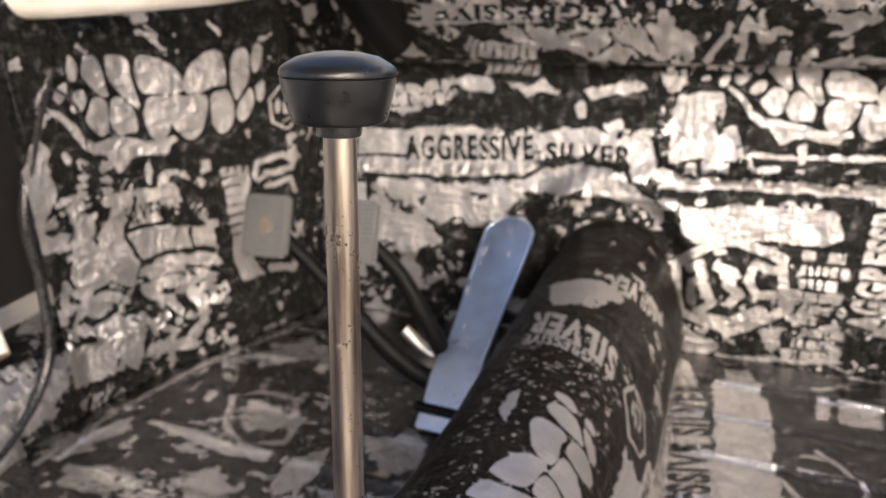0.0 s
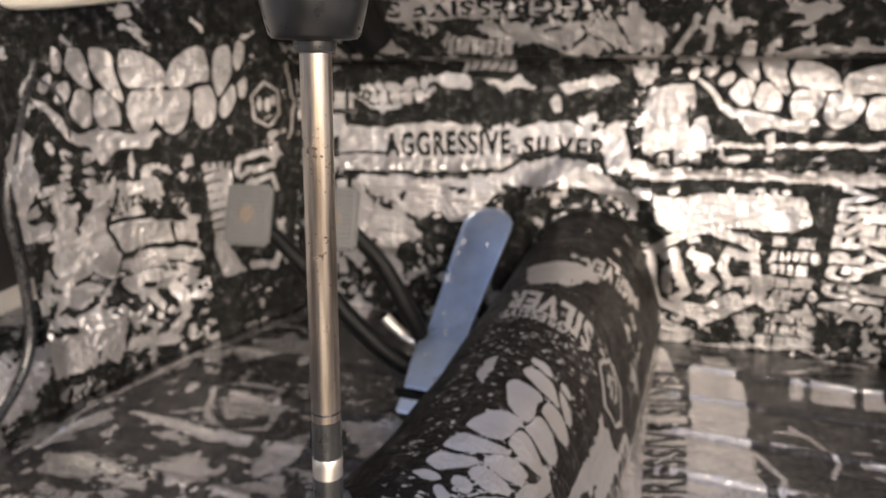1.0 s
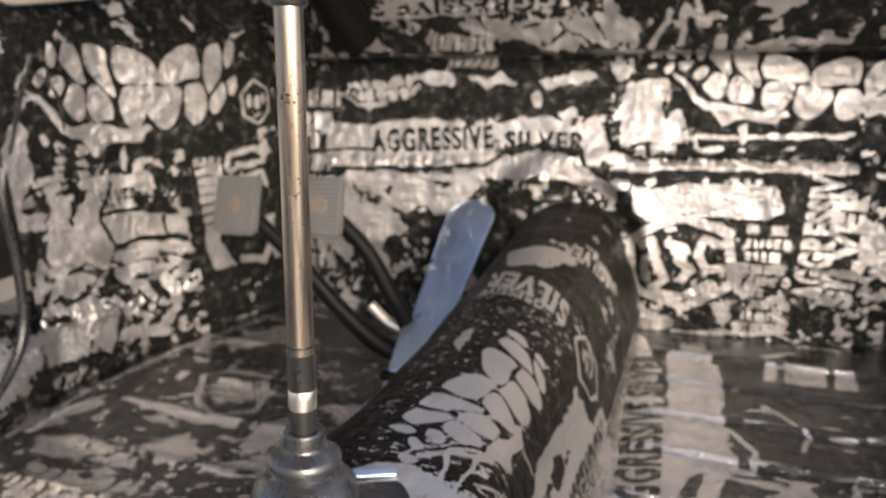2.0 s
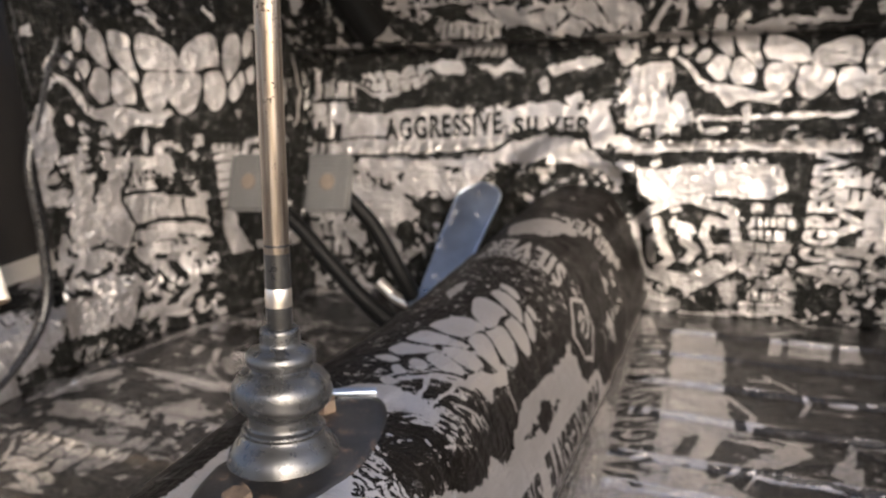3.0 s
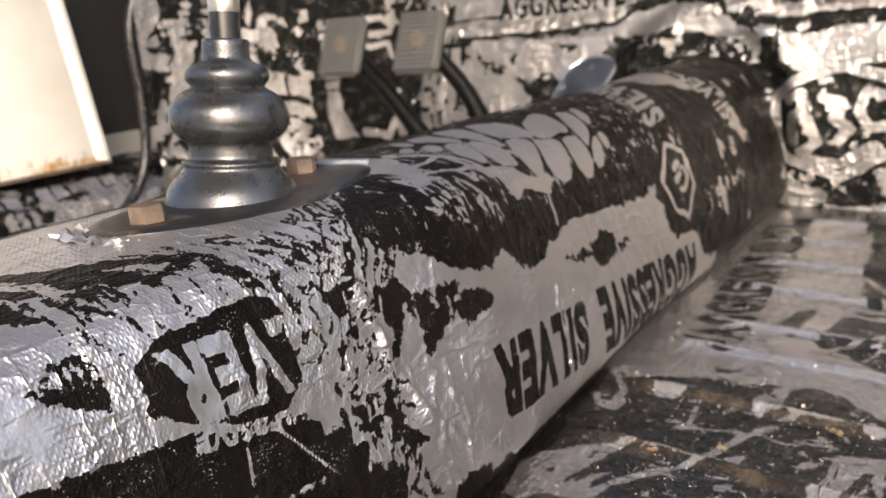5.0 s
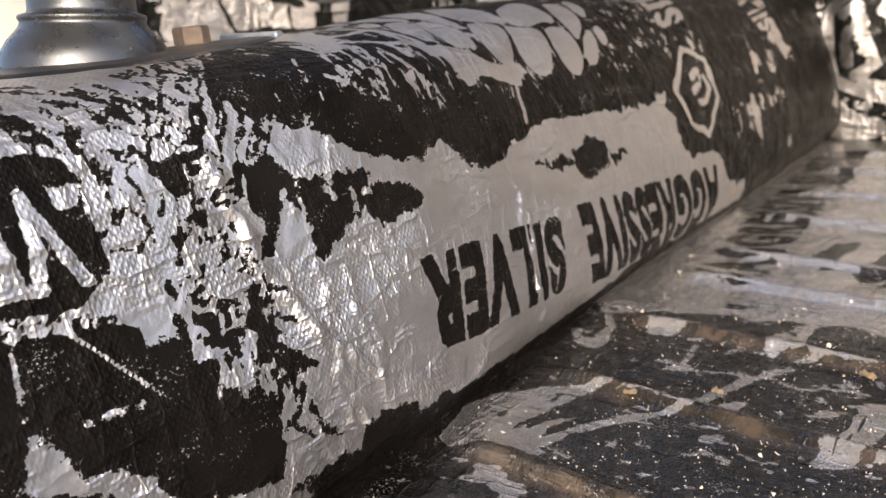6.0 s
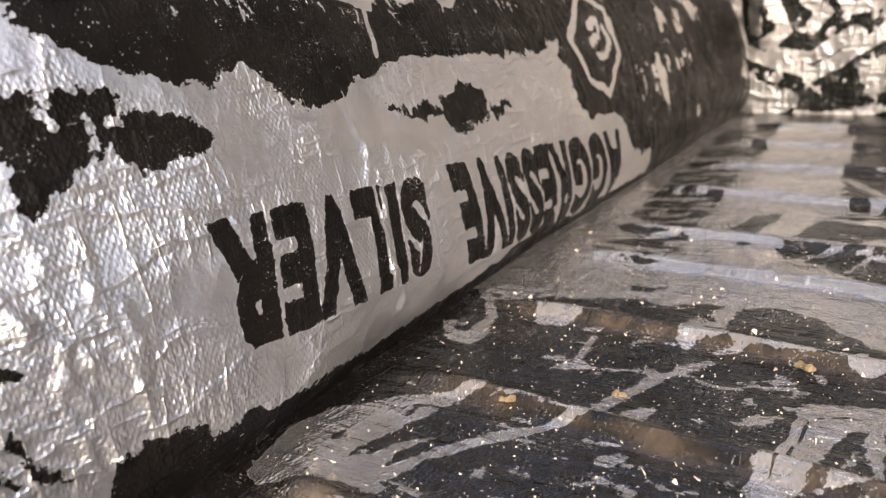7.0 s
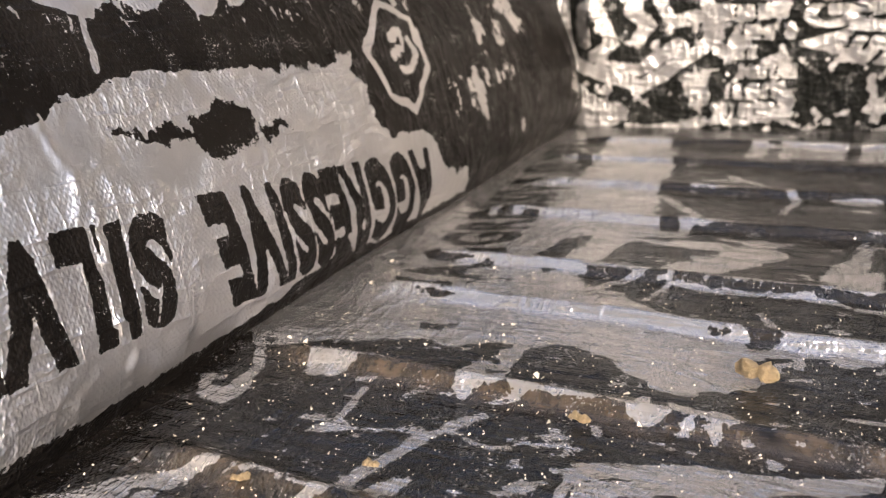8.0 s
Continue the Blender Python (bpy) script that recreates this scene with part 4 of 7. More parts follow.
c.stroke((0.4702, 0.0641), (0.4698, 0.0569), 0.002, 0.002, True, 0.002)
c.crisp((0.4702, 0.0641), (0.4698, 0.0569), 0.004, 0.12)
c.stroke((0.4583, 0.0211), (0.4691, 0.0091), 0.0026, 0.0026, True, 0.002)
c.crisp((0.4583, 0.0211), (0.4691, 0.0091), 0.004, 0.12)
c.stroke((0.2136, 0.0558), (0.2097, 0.0248), 0.0012, 0.0012, True, 0.002)
c.crisp((0.2136, 0.0558), (0.2097, 0.0248), 0.004, 0.12)
c.stroke((0.1888, 0.0458), (0.1894, 0.0243), 0.0016, 0.0016, True, 0.002)
c.crisp((0.1888, 0.0458), (0.1894, 0.0243), 0.004, 0.12)
c.stroke((0.204, 0.0746), (0.2025, 0.0591), 0.0012, 0.0012, True, 0.002)
c.crisp((0.204, 0.0746), (0.2025, 0.0591), 0.004, 0.12)
c.stroke((0.3557, 0.0859), (0.3479, 0.0668), 0.0009, 0.0009, True, 0.002)
c.crisp((0.3557, 0.0859), (0.3479, 0.0668), 0.004, 0.12)
c.stroke((0.3386, 0.0421), (0.3334, 0.0302), 0.0009, 0.0009, True, 0.002)
c.crisp((0.3386, 0.0421), (0.3334, 0.0302), 0.004, 0.12)
for a, b, h, w in (
    ((0.3146, 0.0996), (0.3157, 0.0358), 0.0014, 0.0024), ((0.3163, 0.0377), (0.3208, 0.0107), 0.0012, 0.002), ((0.4183, 0.0963), (0.4087, 0.0637), 0.0006, 0.002),
    ((0.4709, 0.0654), (0.4739, 0.0056), 0.0007, 0.002), ((0.2135, 0.0579), (0.2101, 0.0222), 0.0008, 0.002), ((0.1883, 0.0487), (0.1893, 0.0197), 0.001, 0.0024),
    ((0.1917, 0.0831), (0.1908, 0.0633), 0.0006, 0.0018), ((0.204, 0.0746), (0.2032, 0.0588), 0.0006, 0.0018), ((0.2233, 0.0603), (0.2801, 0.0536), 0.0006, 0.0022),
    ((0.2478, 0.0148), (0.2965, 0.0256), 0.0007, 0.003), ((0.275, 0.006), (0.2967, 0.0169), 0.0007, 0.003), ((0.3326, 0.0824), (0.3084, 0.0758), 0.0006, 0.002),
    ((0.1626, 0.1259), (0.1676, 0.0986), 0.0018, 0.003), ((0.1676, 0.0986), (0.1827, 0.063), 0.0016, 0.003), ((0.1827, 0.063), (0.2119, 0.0377), 0.001, 0.0022),
    ((0.1903, 0.0544), (0.1974, 0.0269), 0.001, 0.0022), ((0.0951, 0.1116), (0.1124, 0.1108), 0.0012, 0.003), ((0.108, 0.1333), (0.1056, 0.1128), 0.001, 0.003),
    ((0.1115, 0.1125), (0.109, 0.0973), 0.0008, 0.002), ((0.3211, 0.0732), (0.3211, 0.0209), 0.001, 0.002), ((0.2046, 0.0768), (0.204, 0.0613), 0.0006, 0.0016),
    ((0.1907, 0.083), (0.1947, 0.0664), 0.0006, 0.0016), ((0.2474, 0.1321), (0.254, 0.1124), 0.0006, 0.002), ((0.3426, 0.1348), (0.3453, 0.1123), 0.0006, 0.0016),
    ((0.16, 0.1291), (0.1684, 0.0907), 0.001, 0.003), ((0.2043, 0.0635), (0.2138, 0.0351), 0.0006, 0.002), ((0.0561, 0.1961), (0.0817, 0.2053), 0.0008, 0.002),
    ((0.0794, 0.182), (0.0549, 0.1647), 0.0005, 0.002)):
    c.crease(a, b, 1.05 * h, 0.75 * w)
c.h += 0.0030 * fbm(c.u, c.v, 0.12, 3, 5) + 0.0010 * fbm(c.u, c.v, 0.025, 3, 8)
tunnel = sheet("transmission_tunnel", c, on_tunnel, FOIL_TUNNEL,
               "rounded floor tunnel wrapped in crinkled silver foil with worn black print", "tunnel")

# ---- floors ----
RIBS = [0.165, 0.236, 0.306, 0.378, 0.448, 0.497, 0.578, 0.650, 0.722, 0.790]


def ribbing(c, x0, x1, slope, ribs, high=0.0035, half=0.008):
    fade = 1 / (1 + np.exp(-(c.u - x0) / 0.005)) / (1 + np.exp((c.u - x1) / 0.005))
    for y in ribs:
        d = c.v - y - slope * (c.u - x0) - 0.002 * c.wu
        c.h += high * fade * np.exp(-(d / half) ** 2)
        c.grime = np.maximum(c.grime, fade * np.exp(-((d + 0.003) / (1.6 * half)) ** 2) * (0.10 + 0.55 * (c.v < 0.40)))
    c.h += 0.0012 * fbm(c.u, c.v, 0.05, 3, c.seed) + 0.0006 * fbm(c.u * 0.3, c.v, 0.012, 3, c.seed + 4)


c = Canvas(0.004, 0.52, -0.45, 0.86, 0.0016, 23)
c.fray[:] = 0.5
c.grunge(0.30, 0.05, 0.03, None, (-0.45, 0.24), (0.7, 1.8))
c.grunge(0.30, 0.03, 0.03, (0.06, 0.52), (0.40, 0.86), (0.5, 1.8))
c.grunge(0.36, 0.012, 0.02, (0.05, 0.45), (0.22, 0.42), (0.5, 1.6))
# pale strip beside the tunnel, lettered across
c.poly([(0.0056, 0.3856), (0.01, 0.4143), (0.0109, 0.454), (0.0105, 0.5116), (0.0094, 0.646), (0.0003, 0.8409), (0.0329, 0.8303), (0.0622, 0.7294), (0.089, 0.5232), (0.1085, 0.4841), (0.0766, 0.4662), (0.0888, 0.4404), (0.1241, 0.4358), (0.1366, 0.4309), (0.1132, 0.4258), (0.1109, 0.4048), (0.0958, 0.4022), (0.0779, 0.4106), (0.074, 0.3973), (0.0469, 0.3907), (0.0275, 0.387)], True, 0.008)
c.poly([(0.0647, 0.7867), (0.1079, 0.798), (0.1186, 0.6633), (0.1354, 0.6118), (0.1433, 0.5644), (0.1263, 0.5093), (0.1173, 0.4861), (0.1103, 0.5095), (0.1175, 0.5565), (0.1034, 0.5291), (0.0968, 0.5052), (0.081, 0.5003), (0.0687, 0.566), (0.0757, 0.651)], True, 0.008)
c.lettering("AGGRESSIVE SILVER", (0.0839, 0.4685), (-0.0192, 0.3182), (-0.0408, -0.0104), False, 0.05, 0.003)
c.poly([(0.0301, 0.3833), (0.043, 0.3955), (0.0598, 0.4308), (0.0796, 0.4642), (0.1167, 0.4895), (0.1733, 0.4515), (0.1965, 0.4269), (0.2151, 0.4191), (0.1995, 0.3975), (0.1802, 0.3873), (0.1629, 0.4003), (0.1376, 0.4188), (0.1196, 0.4071), (0.097, 0.4064), (0.0731, 0.3965)], True, 0.012, 0.01)
c.poly([(0.0928, 0.6459), (0.0777, 0.8171), (0.1069, 0.8324), (0.1301, 0.7178), (0.1288, 0.6247), (0.1178, 0.5851)], True, 0.01, 0.01)
# bright glare on the ribs, drawn as bare streaks across the floor
c.stroke((0.0205, 0.4992), (0.074, 0.499), 0.004, 0.004, True, 0.003)
c.stroke((0.074, 0.499), (0.1251, 0.4879), 0.004, 0.004, True, 0.003)
c.stroke((0.0382, 0.4606), (0.0829, 0.4564), 0.006, 0.006, True, 0.006)
c.stroke((0.0829, 0.4564), (0.1291, 0.4476), 0.006, 0.006, True, 0.006)
c.stroke((0.1291, 0.4476), (0.1721, 0.4454), 0.006, 0.006, True, 0.006)
c.stroke((0.1658, 0.4829), (0.2166, 0.4808), 0.003, 0.003, True, 0.005)
c.stroke((0.2166, 0.4808), (0.2454, 0.4749), 0.003, 0.003, True, 0.005)
c.stroke((0.1277, 0.3742), (0.1618, 0.3737), 0.0032, 0.0032, True, 0.01)
c.stroke((0.1618, 0.3737), (0.1862, 0.3718), 0.0032, 0.0032, True, 0.01)
c.stroke((0.1862, 0.3718), (0.2067, 0.3715), 0.0032, 0.0032, True, 0.01)
c.stroke((0.2067, 0.3715), (0.2258, 0.3733), 0.0032, 0.0032, True, 0.01)
c.stroke((0.0774, 0.3363), (0.1072, 0.341), 0.0018, 0.0018, True, 0.01)
c.stroke((0.1072, 0.341), (0.1363, 0.3426), 0.0018, 0.0018, True, 0.01)
c.stroke((0.1363, 0.3426), (0.1652, 0.3479), 0.0018, 0.0018, True, 0.01)
c.stroke((0.0653, 0.3763), (0.0874, 0.3786), 0.0022, 0.0022, True, 0.01)
c.stroke((0.0874, 0.3786), (0.1135, 0.3788), 0.0022, 0.0022, True, 0.01)
c.poly([(0.1758, 0.4356), (0.2049, 0.4393), (0.2232, 0.45), (0.2443, 0.4513), (0.2439, 0.4426), (0.2217, 0.4324), (0.1974, 0.4179)], True, 0.02, 0.02)
c.poly([(0.043, 0.4639), (0.0716, 0.4646), (0.0846, 0.4446), (0.0639, 0.4429)], False, 0.008)
c.poly([(0.066, 0.4259), (0.0832, 0.4219), (0.093, 0.422), (0.0865, 0.4136), (0.0735, 0.4122)], False, 0.02)
# torn pale patch and its long streak
c.poly([(0.0293, 0.2349), (0.0254, 0.2483), (0.0229, 0.2612), (0.0266, 0.2738), (0.0358, 0.2835), (0.0455, 0.2931), (0.0579, 0.2989), (0.0682, 0.3079), (0.0726, 0.3078), (0.0628, 0.2948), (0.06, 0.2854), (0.0551, 0.2735), (0.0508, 0.2588), (0.0495, 0.2524), (0.0566, 0.2599), (0.0623, 0.2696), (0.0685, 0.2744), (0.0628, 0.2629), (0.0643, 0.2553), (0.0686, 0.2607), (0.0726, 0.2578), (0.07, 0.2503), (0.0653, 0.2435), (0.0517, 0.2397), (0.0366, 0.2301)], True, 0.003)
c.poly([(0.0664, 0.258), (0.0758, 0.2743), (0.0881, 0.2873), (0.0984, 0.2977), (0.1026, 0.3054), (0.1055, 0.3166), (0.1119, 0.33), (0.1172, 0.3426), (0.1228, 0.353), (0.1282, 0.3578), (0.1322, 0.3572), (0.1266, 0.35), (0.1202, 0.3395), (0.1142, 0.3239), (0.11, 0.3127), (0.1078, 0.3022), (0.0999, 0.2947), (0.0912, 0.2817), (0.0791, 0.2691), (0.0718, 0.259)], True, 0.003)
c.stroke((0.0505, 0.2829), (0.0535, 0.2884), 0.003, 0.0015, False, 0.008)
c.stroke((0.0552, 0.2892), (0.0634, 0.287), 0.003, 0.0015, False, 0.008)
c.stroke((0.0407, 0.2629), (0.0418, 0.2671), 0.003, 0.0015, False, 0.008)
c.stroke((0.0594, 0.2736), (0.0607, 0.278), 0.003, 0.0015, False, 0.008)
c.stroke((0.0849, 0.3606), (0.0869, 0.3395), 0.0028, 0.0022, True, 0.003)
c.crisp((0.0849, 0.3606), (0.0869, 0.3395), 0.006, 0.12)
c.poly([(0.0795, 0.3304), (0.085, 0.3373), (0.0887, 0.3413), (0.093, 0.3364), (0.0873, 0.3301)], True, 0.004)
c.poly([(0.1166, 0.31), (0.1179, 0.3164), (0.1234, 0.3189), (0.1238, 0.3153), (0.1203, 0.3099), (0.1213, 0.3049), (0.1202, 0.3008)], True, 0.004)
c.poly([(0.1172, 0.2844), (0.1193, 0.2876), (0.1233, 0.2905), (0.126, 0.2877), (0.123, 0.2826), (0.119, 0.2821)], True, 0.003)
c.poly([(0.1134, 0.3664), (0.1108, 0.3846), (0.1162, 0.3886), (0.1217, 0.3807), (0.1259, 0.3881), (0.1276, 0.3778), (0.1214, 0.3672), (0.1183, 0.3608)], True, 0.004)
c.poly([(0.1202, 0.3857), (0.1191, 0.4226), (0.1228, 0.4455), (0.1392, 0.4445), (0.1577, 0.4378), (0.1764, 0.4294), (0.1794, 0.3999), (0.1649, 0.4158), (0.1484, 0.4181), (0.1328, 0.4118), (0.1284, 0.3948)], True, 0.014)
c.poly([(0.0492, 0.3812), (0.0626, 0.3833), (0.0703, 0.3832), (0.0735, 0.3845), (0.0749, 0.3726), (0.0711, 0.365), (0.0604, 0.3666)], True, 0.006)
c.stroke((0.0251, 0.3519), (0.0323, 0.3428), 0.004, 0.004, True, 0.003)
c.stroke((0.0323, 0.3428), (0.0441, 0.3449), 0.004, 0.004, True, 0.003)
c.stroke((0.0441, 0.3449), (0.0385, 0.3637), 0.004, 0.004, True, 0.003)
c.stroke((0.0385, 0.3637), (0.0287, 0.3799), 0.004, 0.004, True, 0.003)
c.stroke((0.0287, 0.3799), (0.0205, 0.3875), 0.004, 0.004, True, 0.003)
c.poly([(0.0245, 0.3486), (0.0371, 0.3478), (0.0374, 0.3633), (0.0455, 0.3514), (0.0447, 0.3396), (0.0352, 0.3383)], True, 0.004)
c.poly([(0.1619, 0.3765), (0.1739, 0.3771), (0.1867, 0.3801), (0.1992, 0.3812), (0.2056, 0.3748), (0.1937, 0.3718), (0.1818, 0.3671), (0.1718, 0.3687)], True, 0.014)
c.poly([(0.1272, 0.3806), (0.1304, 0.3845), (0.1337, 0.3812), (0.1305, 0.3773)], True, 0.01)
c.poly([(0.1377, 0.3713), (0.1408, 0.3751), (0.1438, 0.372), (0.1407, 0.3683)], True, 0.01)
c.poly([(0.1636, 0.3771), (0.1667, 0.3808), (0.1693, 0.3777), (0.1662, 0.3741)], True, 0.01)
c.poly([(0.1717, 0.3802), (0.1749, 0.3839), (0.1774, 0.3808), (0.1742, 0.3772)], True, 0.01)
c.poly([(0.1487, 0.3504), (0.1517, 0.3538), (0.1543, 0.3512), (0.1514, 0.348)], True, 0.01)
c.poly([(0.1588, 0.358), (0.1618, 0.3614), (0.1643, 0.3588), (0.1614, 0.3555)], True, 0.01)
c.poly([(0.1866, 0.3655), (0.1897, 0.3688), (0.1918, 0.3662), (0.1887, 0.3629)], True, 0.01)
c.poly([(0.1972, 0.3663), (0.2002, 0.3695), (0.2021, 0.3669), (0.1991, 0.3637)], True, 0.01)
c.poly([(0.1169, 0.3128), (0.1195, 0.3157), (0.1224, 0.3139), (0.1198, 0.311)], True, 0.01)
c.poly([(0.1163, 0.3066), (0.1188, 0.3094), (0.1217, 0.3076), (0.1192, 0.3049)], True, 0.01)
# a big outlined letter block
c.poly([(0.1576, 0.285), (0.1597, 0.3006), (0.1622, 0.3209), (0.1636, 0.3388), (0.1677, 0.343), (0.1846, 0.3464), (0.1892, 0.3009)], True, 0.003)
c.poly([(0.1653, 0.3252), (0.1653, 0.3413), (0.1771, 0.3446), (0.1968, 0.3523), (0.218, 0.352), (0.24, 0.3598), (0.2396, 0.3518)], True, 0.004)
c.poly([(0.165, 0.20), (0.160, 0.25), (0.20, 0.30), (0.30, 0.345), (0.34, 0.20)], True, 0.006)
c.stroke((0.1615, 0.2894), (0.1647, 0.3122), 0.0014, 0.0014, False, 0.001)
c.crisp((0.1615, 0.2894), (0.1647, 0.3122), 0.004, 0.12)
c.stroke((0.1647, 0.3122), (0.1666, 0.3328), 0.0014, 0.0014, False, 0.001)
c.crisp((0.1647, 0.3122), (0.1666, 0.3328), 0.004, 0.12)
c.stroke((0.1666, 0.3328), (0.1756, 0.337), 0.0014, 0.0014, False, 0.001)
c.crisp((0.1666, 0.3328), (0.1756, 0.337), 0.004, 0.12)
c.stroke((0.1756, 0.337), (0.1854, 0.3381), 0.0014, 0.0014, False, 0.001)
c.crisp((0.1756, 0.337), (0.1854, 0.3381), 0.004, 0.12)
c.poly([(0.1713, 0.2919), (0.1743, 0.3201), (0.1767, 0.3292), (0.1809, 0.3305), (0.1847, 0.3128), (0.1869, 0.2997), (0.1835, 0.298), (0.1817, 0.307), (0.1773, 0.3048), (0.1756, 0.2941)], False, 0.003)
c.poly([(0.178, 0.3095), (0.1795, 0.321), (0.1816, 0.3113)], True, 0.002)
c.lettering("S", (0.225, 0.262), (0.04, 0.005), (-0.002, 0.055), False, 0.04, 0.003)
c.poly([(0.1137, 0.3092), (0.1151, 0.3129), (0.1182, 0.3168), (0.1232, 0.3208), (0.1236, 0.3182), (0.1197, 0.314), (0.1228, 0.3116), (0.1177, 0.3082)], True, 0.005)
c.poly([(0.1497, 0.3252), (0.1531, 0.3291), (0.1587, 0.3316), (0.1583, 0.3277), (0.1534, 0.3238)], True, 0.006)
# marks further forward: a hexagon's edge, letters, splashes
c.stroke((0.1344, 0.6277), (0.1612, 0.5915), 0.006, 0.006, True, 0.003)
c.crisp((0.1344, 0.6277), (0.1612, 0.5915), 0.006, 0.12)
c.stroke((0.1612, 0.5915), (0.1577, 0.5595), 0.006, 0.006, True, 0.003)
c.crisp((0.1612, 0.5915), (0.1577, 0.5595), 0.006, 0.12)
c.stroke((0.1577, 0.5595), (0.1364, 0.5599), 0.006, 0.006, True, 0.003)
c.crisp((0.1577, 0.5595), (0.1364, 0.5599), 0.006, 0.12)
c.stroke((0.1207, 0.5755), (0.1387, 0.5998), 0.005, 0.005, True, 0.004)
c.poly([(0.1559, 0.4984), (0.1701, 0.5262), (0.1875, 0.5465), (0.1985, 0.5532), (0.2089, 0.5303), (0.1876, 0.5086), (0.1708, 0.5032)], True, 0.01)
c.stroke((0.1341, 0.4694), (0.158, 0.4991), 0.004, 0.004, True, 0.004)
c.stroke((0.1685, 0.685), (0.192, 0.6626), 0.006, 0.006, True, 0.006)
c.stroke((0.192, 0.6626), (0.2089, 0.6337), 0.006, 0.006, True, 0.006)
c.stroke((0.2089, 0.6337), (0.2014, 0.6061), 0.006, 0.006, True, 0.006)
c.poly([(0.2226, 0.5055), (0.2398, 0.5608), (0.2429, 0.5617), (0.2387, 0.497)], True, 0.006)
c.bars((0.1711, 0.2529), (0.7367, 0.7912), 1, True, True)
c.stroke((0.1929, 0.4882), (0.1649, 0.5015), 0.0022, 0.0022, True, 0.004)
c.stroke((0.1649, 0.5015), (0.1588, 0.4635), 0.0022, 0.0022, True, 0.004)
c.stroke((0.2012, 0.4625), (0.2143, 0.4372), 0.003, 0.003, True, 0.003)
c.stroke((0.2143, 0.4372), (0.2177, 0.4199), 0.003, 0.003, True, 0.003)
c.poly([(0.2288, 0.5051), (0.2396, 0.5186), (0.2477, 0.5244), (0.2464, 0.4968), (0.2328, 0.4929)], True, 0.006)
c.poly([(0.2253, 0.4267), (0.2339, 0.4385), (0.2439, 0.4416), (0.2433, 0.4302), (0.232, 0.4223)], True, 0.006)
rnd = random.Random(15)
for k in range(620):
    x, y = rnd.uniform(0.03, 0.36), 0.20 + 0.32 * rnd.random()
    ln = rnd.uniform(0.0006, 0.006)
    c.stroke((x, y), (x + ln, y + rnd.uniform(-0.4, 0.5) * ln), rnd.uniform(0.0008, 0.0020), 0.0008, True, 0.003)
# glints along the rib crests, painted as broken strokes of bare foil
for y, w in ((0.306, 0.0012), (0.378, 0.0024), (0.448, 0.0034), (0.497, 0.0050), (0.578, 0.0050), (0.650, 0.004)):
    x = rnd.uniform(0.05, 0.09)
    while x < 0.42:
        ln = rnd.uniform(0.02, 0.07)
        c.stroke((x, y - 0.05 * (x - 0.045)), (x + ln, y - 0.05 * (x + ln - 0.045)), w, w * 0.6, True, 0.005)
        x += ln + rnd.uniform(0.02, 0.08)
ribbing(c, 0.045, 0.46, -0.05, RIBS, 0.0048, 0.0045)
floor_right = sheet("floor", c, lambda u, v, h: (u, v, h), FOIL_FLOOR,
                    "ribbed metal floor covered in dirty printed silver foil", "floor")

c = Canvas(-0.66, -0.134, -0.45, 0.86, 0.0020, 37)
c.fray[:] = 0.6
c.grunge(0.20, 0.05, 0.03, None, None, (0.8, 1.5))
c.grunge(0.28, 0.015, 0.02)
# hexagon, two grins, long streaks
c.stroke((-0.4245, 0.5389), (-0.4525, 0.5951), 0.008, 0.008, True, 0.006)
c.stroke((-0.4525, 0.5951), (-0.4291, 0.618), 0.008, 0.008, True, 0.006)
c.stroke((-0.4291, 0.618), (-0.3812, 0.6145), 0.008, 0.008, True, 0.006)
c.stroke((-0.3812, 0.6145), (-0.3518, 0.5712), 0.008, 0.008, True, 0.006)
c.stroke((-0.3518, 0.5712), (-0.3486, 0.5368), 0.008, 0.008, True, 0.006)
c.stroke((-0.3486, 0.5368), (-0.3867, 0.5204), 0.008, 0.008, True, 0.006)
c.stroke((-0.3867, 0.5204), (-0.4245, 0.5389), 0.008, 0.008, True, 0.006)
c.poly([(-0.4162, 0.5534), (-0.4318, 0.5873), (-0.4098, 0.6), (-0.3836, 0.594), (-0.37, 0.5601), (-0.391, 0.5482)], True, 0.02, 0.02)
c.teeth((-0.52, 0.30), (0.15, 0.02), (-0.01, 0.09))
c.teeth((-0.40, 0.19), (0.15, 0.03), (-0.02, 0.08))
# band of bare foil painted where a rib catches a highlight
c.poly([(-0.5159, 0.5257), (-0.4806, 0.5294), (-0.3985, 0.5171), (-0.3485, 0.5201), (-0.3484, 0.5039), (-0.4095, 0.5029), (-0.4912, 0.5143)], True, 0.01)
c.poly([(-0.5925, 0.4346), (-0.5741, 0.462), (-0.5575, 0.5019), (-0.5392, 0.5255), (-0.5282, 0.504), (-0.5456, 0.4644), (-0.5603, 0.4331)], True, 0.014)
c.stroke((-0.5779, 0.4281), (-0.5656, 0.5375), 0.01, 0.01, True, 0.004)
c.stroke((-0.5656, 0.5375), (-0.5353, 0.6538), 0.01, 0.01, True, 0.004)
c.stroke((-0.5353, 0.6538), (-0.4588, 0.8059), 0.01, 0.01, True, 0.004)
c.stroke((-0.6228, 0.4483), (-0.605, 0.5536), 0.01, 0.01, False, 0.004)
c.stroke((-0.605, 0.5536), (-0.5629, 0.6793), 0.01, 0.01, False, 0.004)
c.stroke((-0.5629, 0.6793), (-0.4786, 0.8249), 0.01, 0.01, False, 0.004)
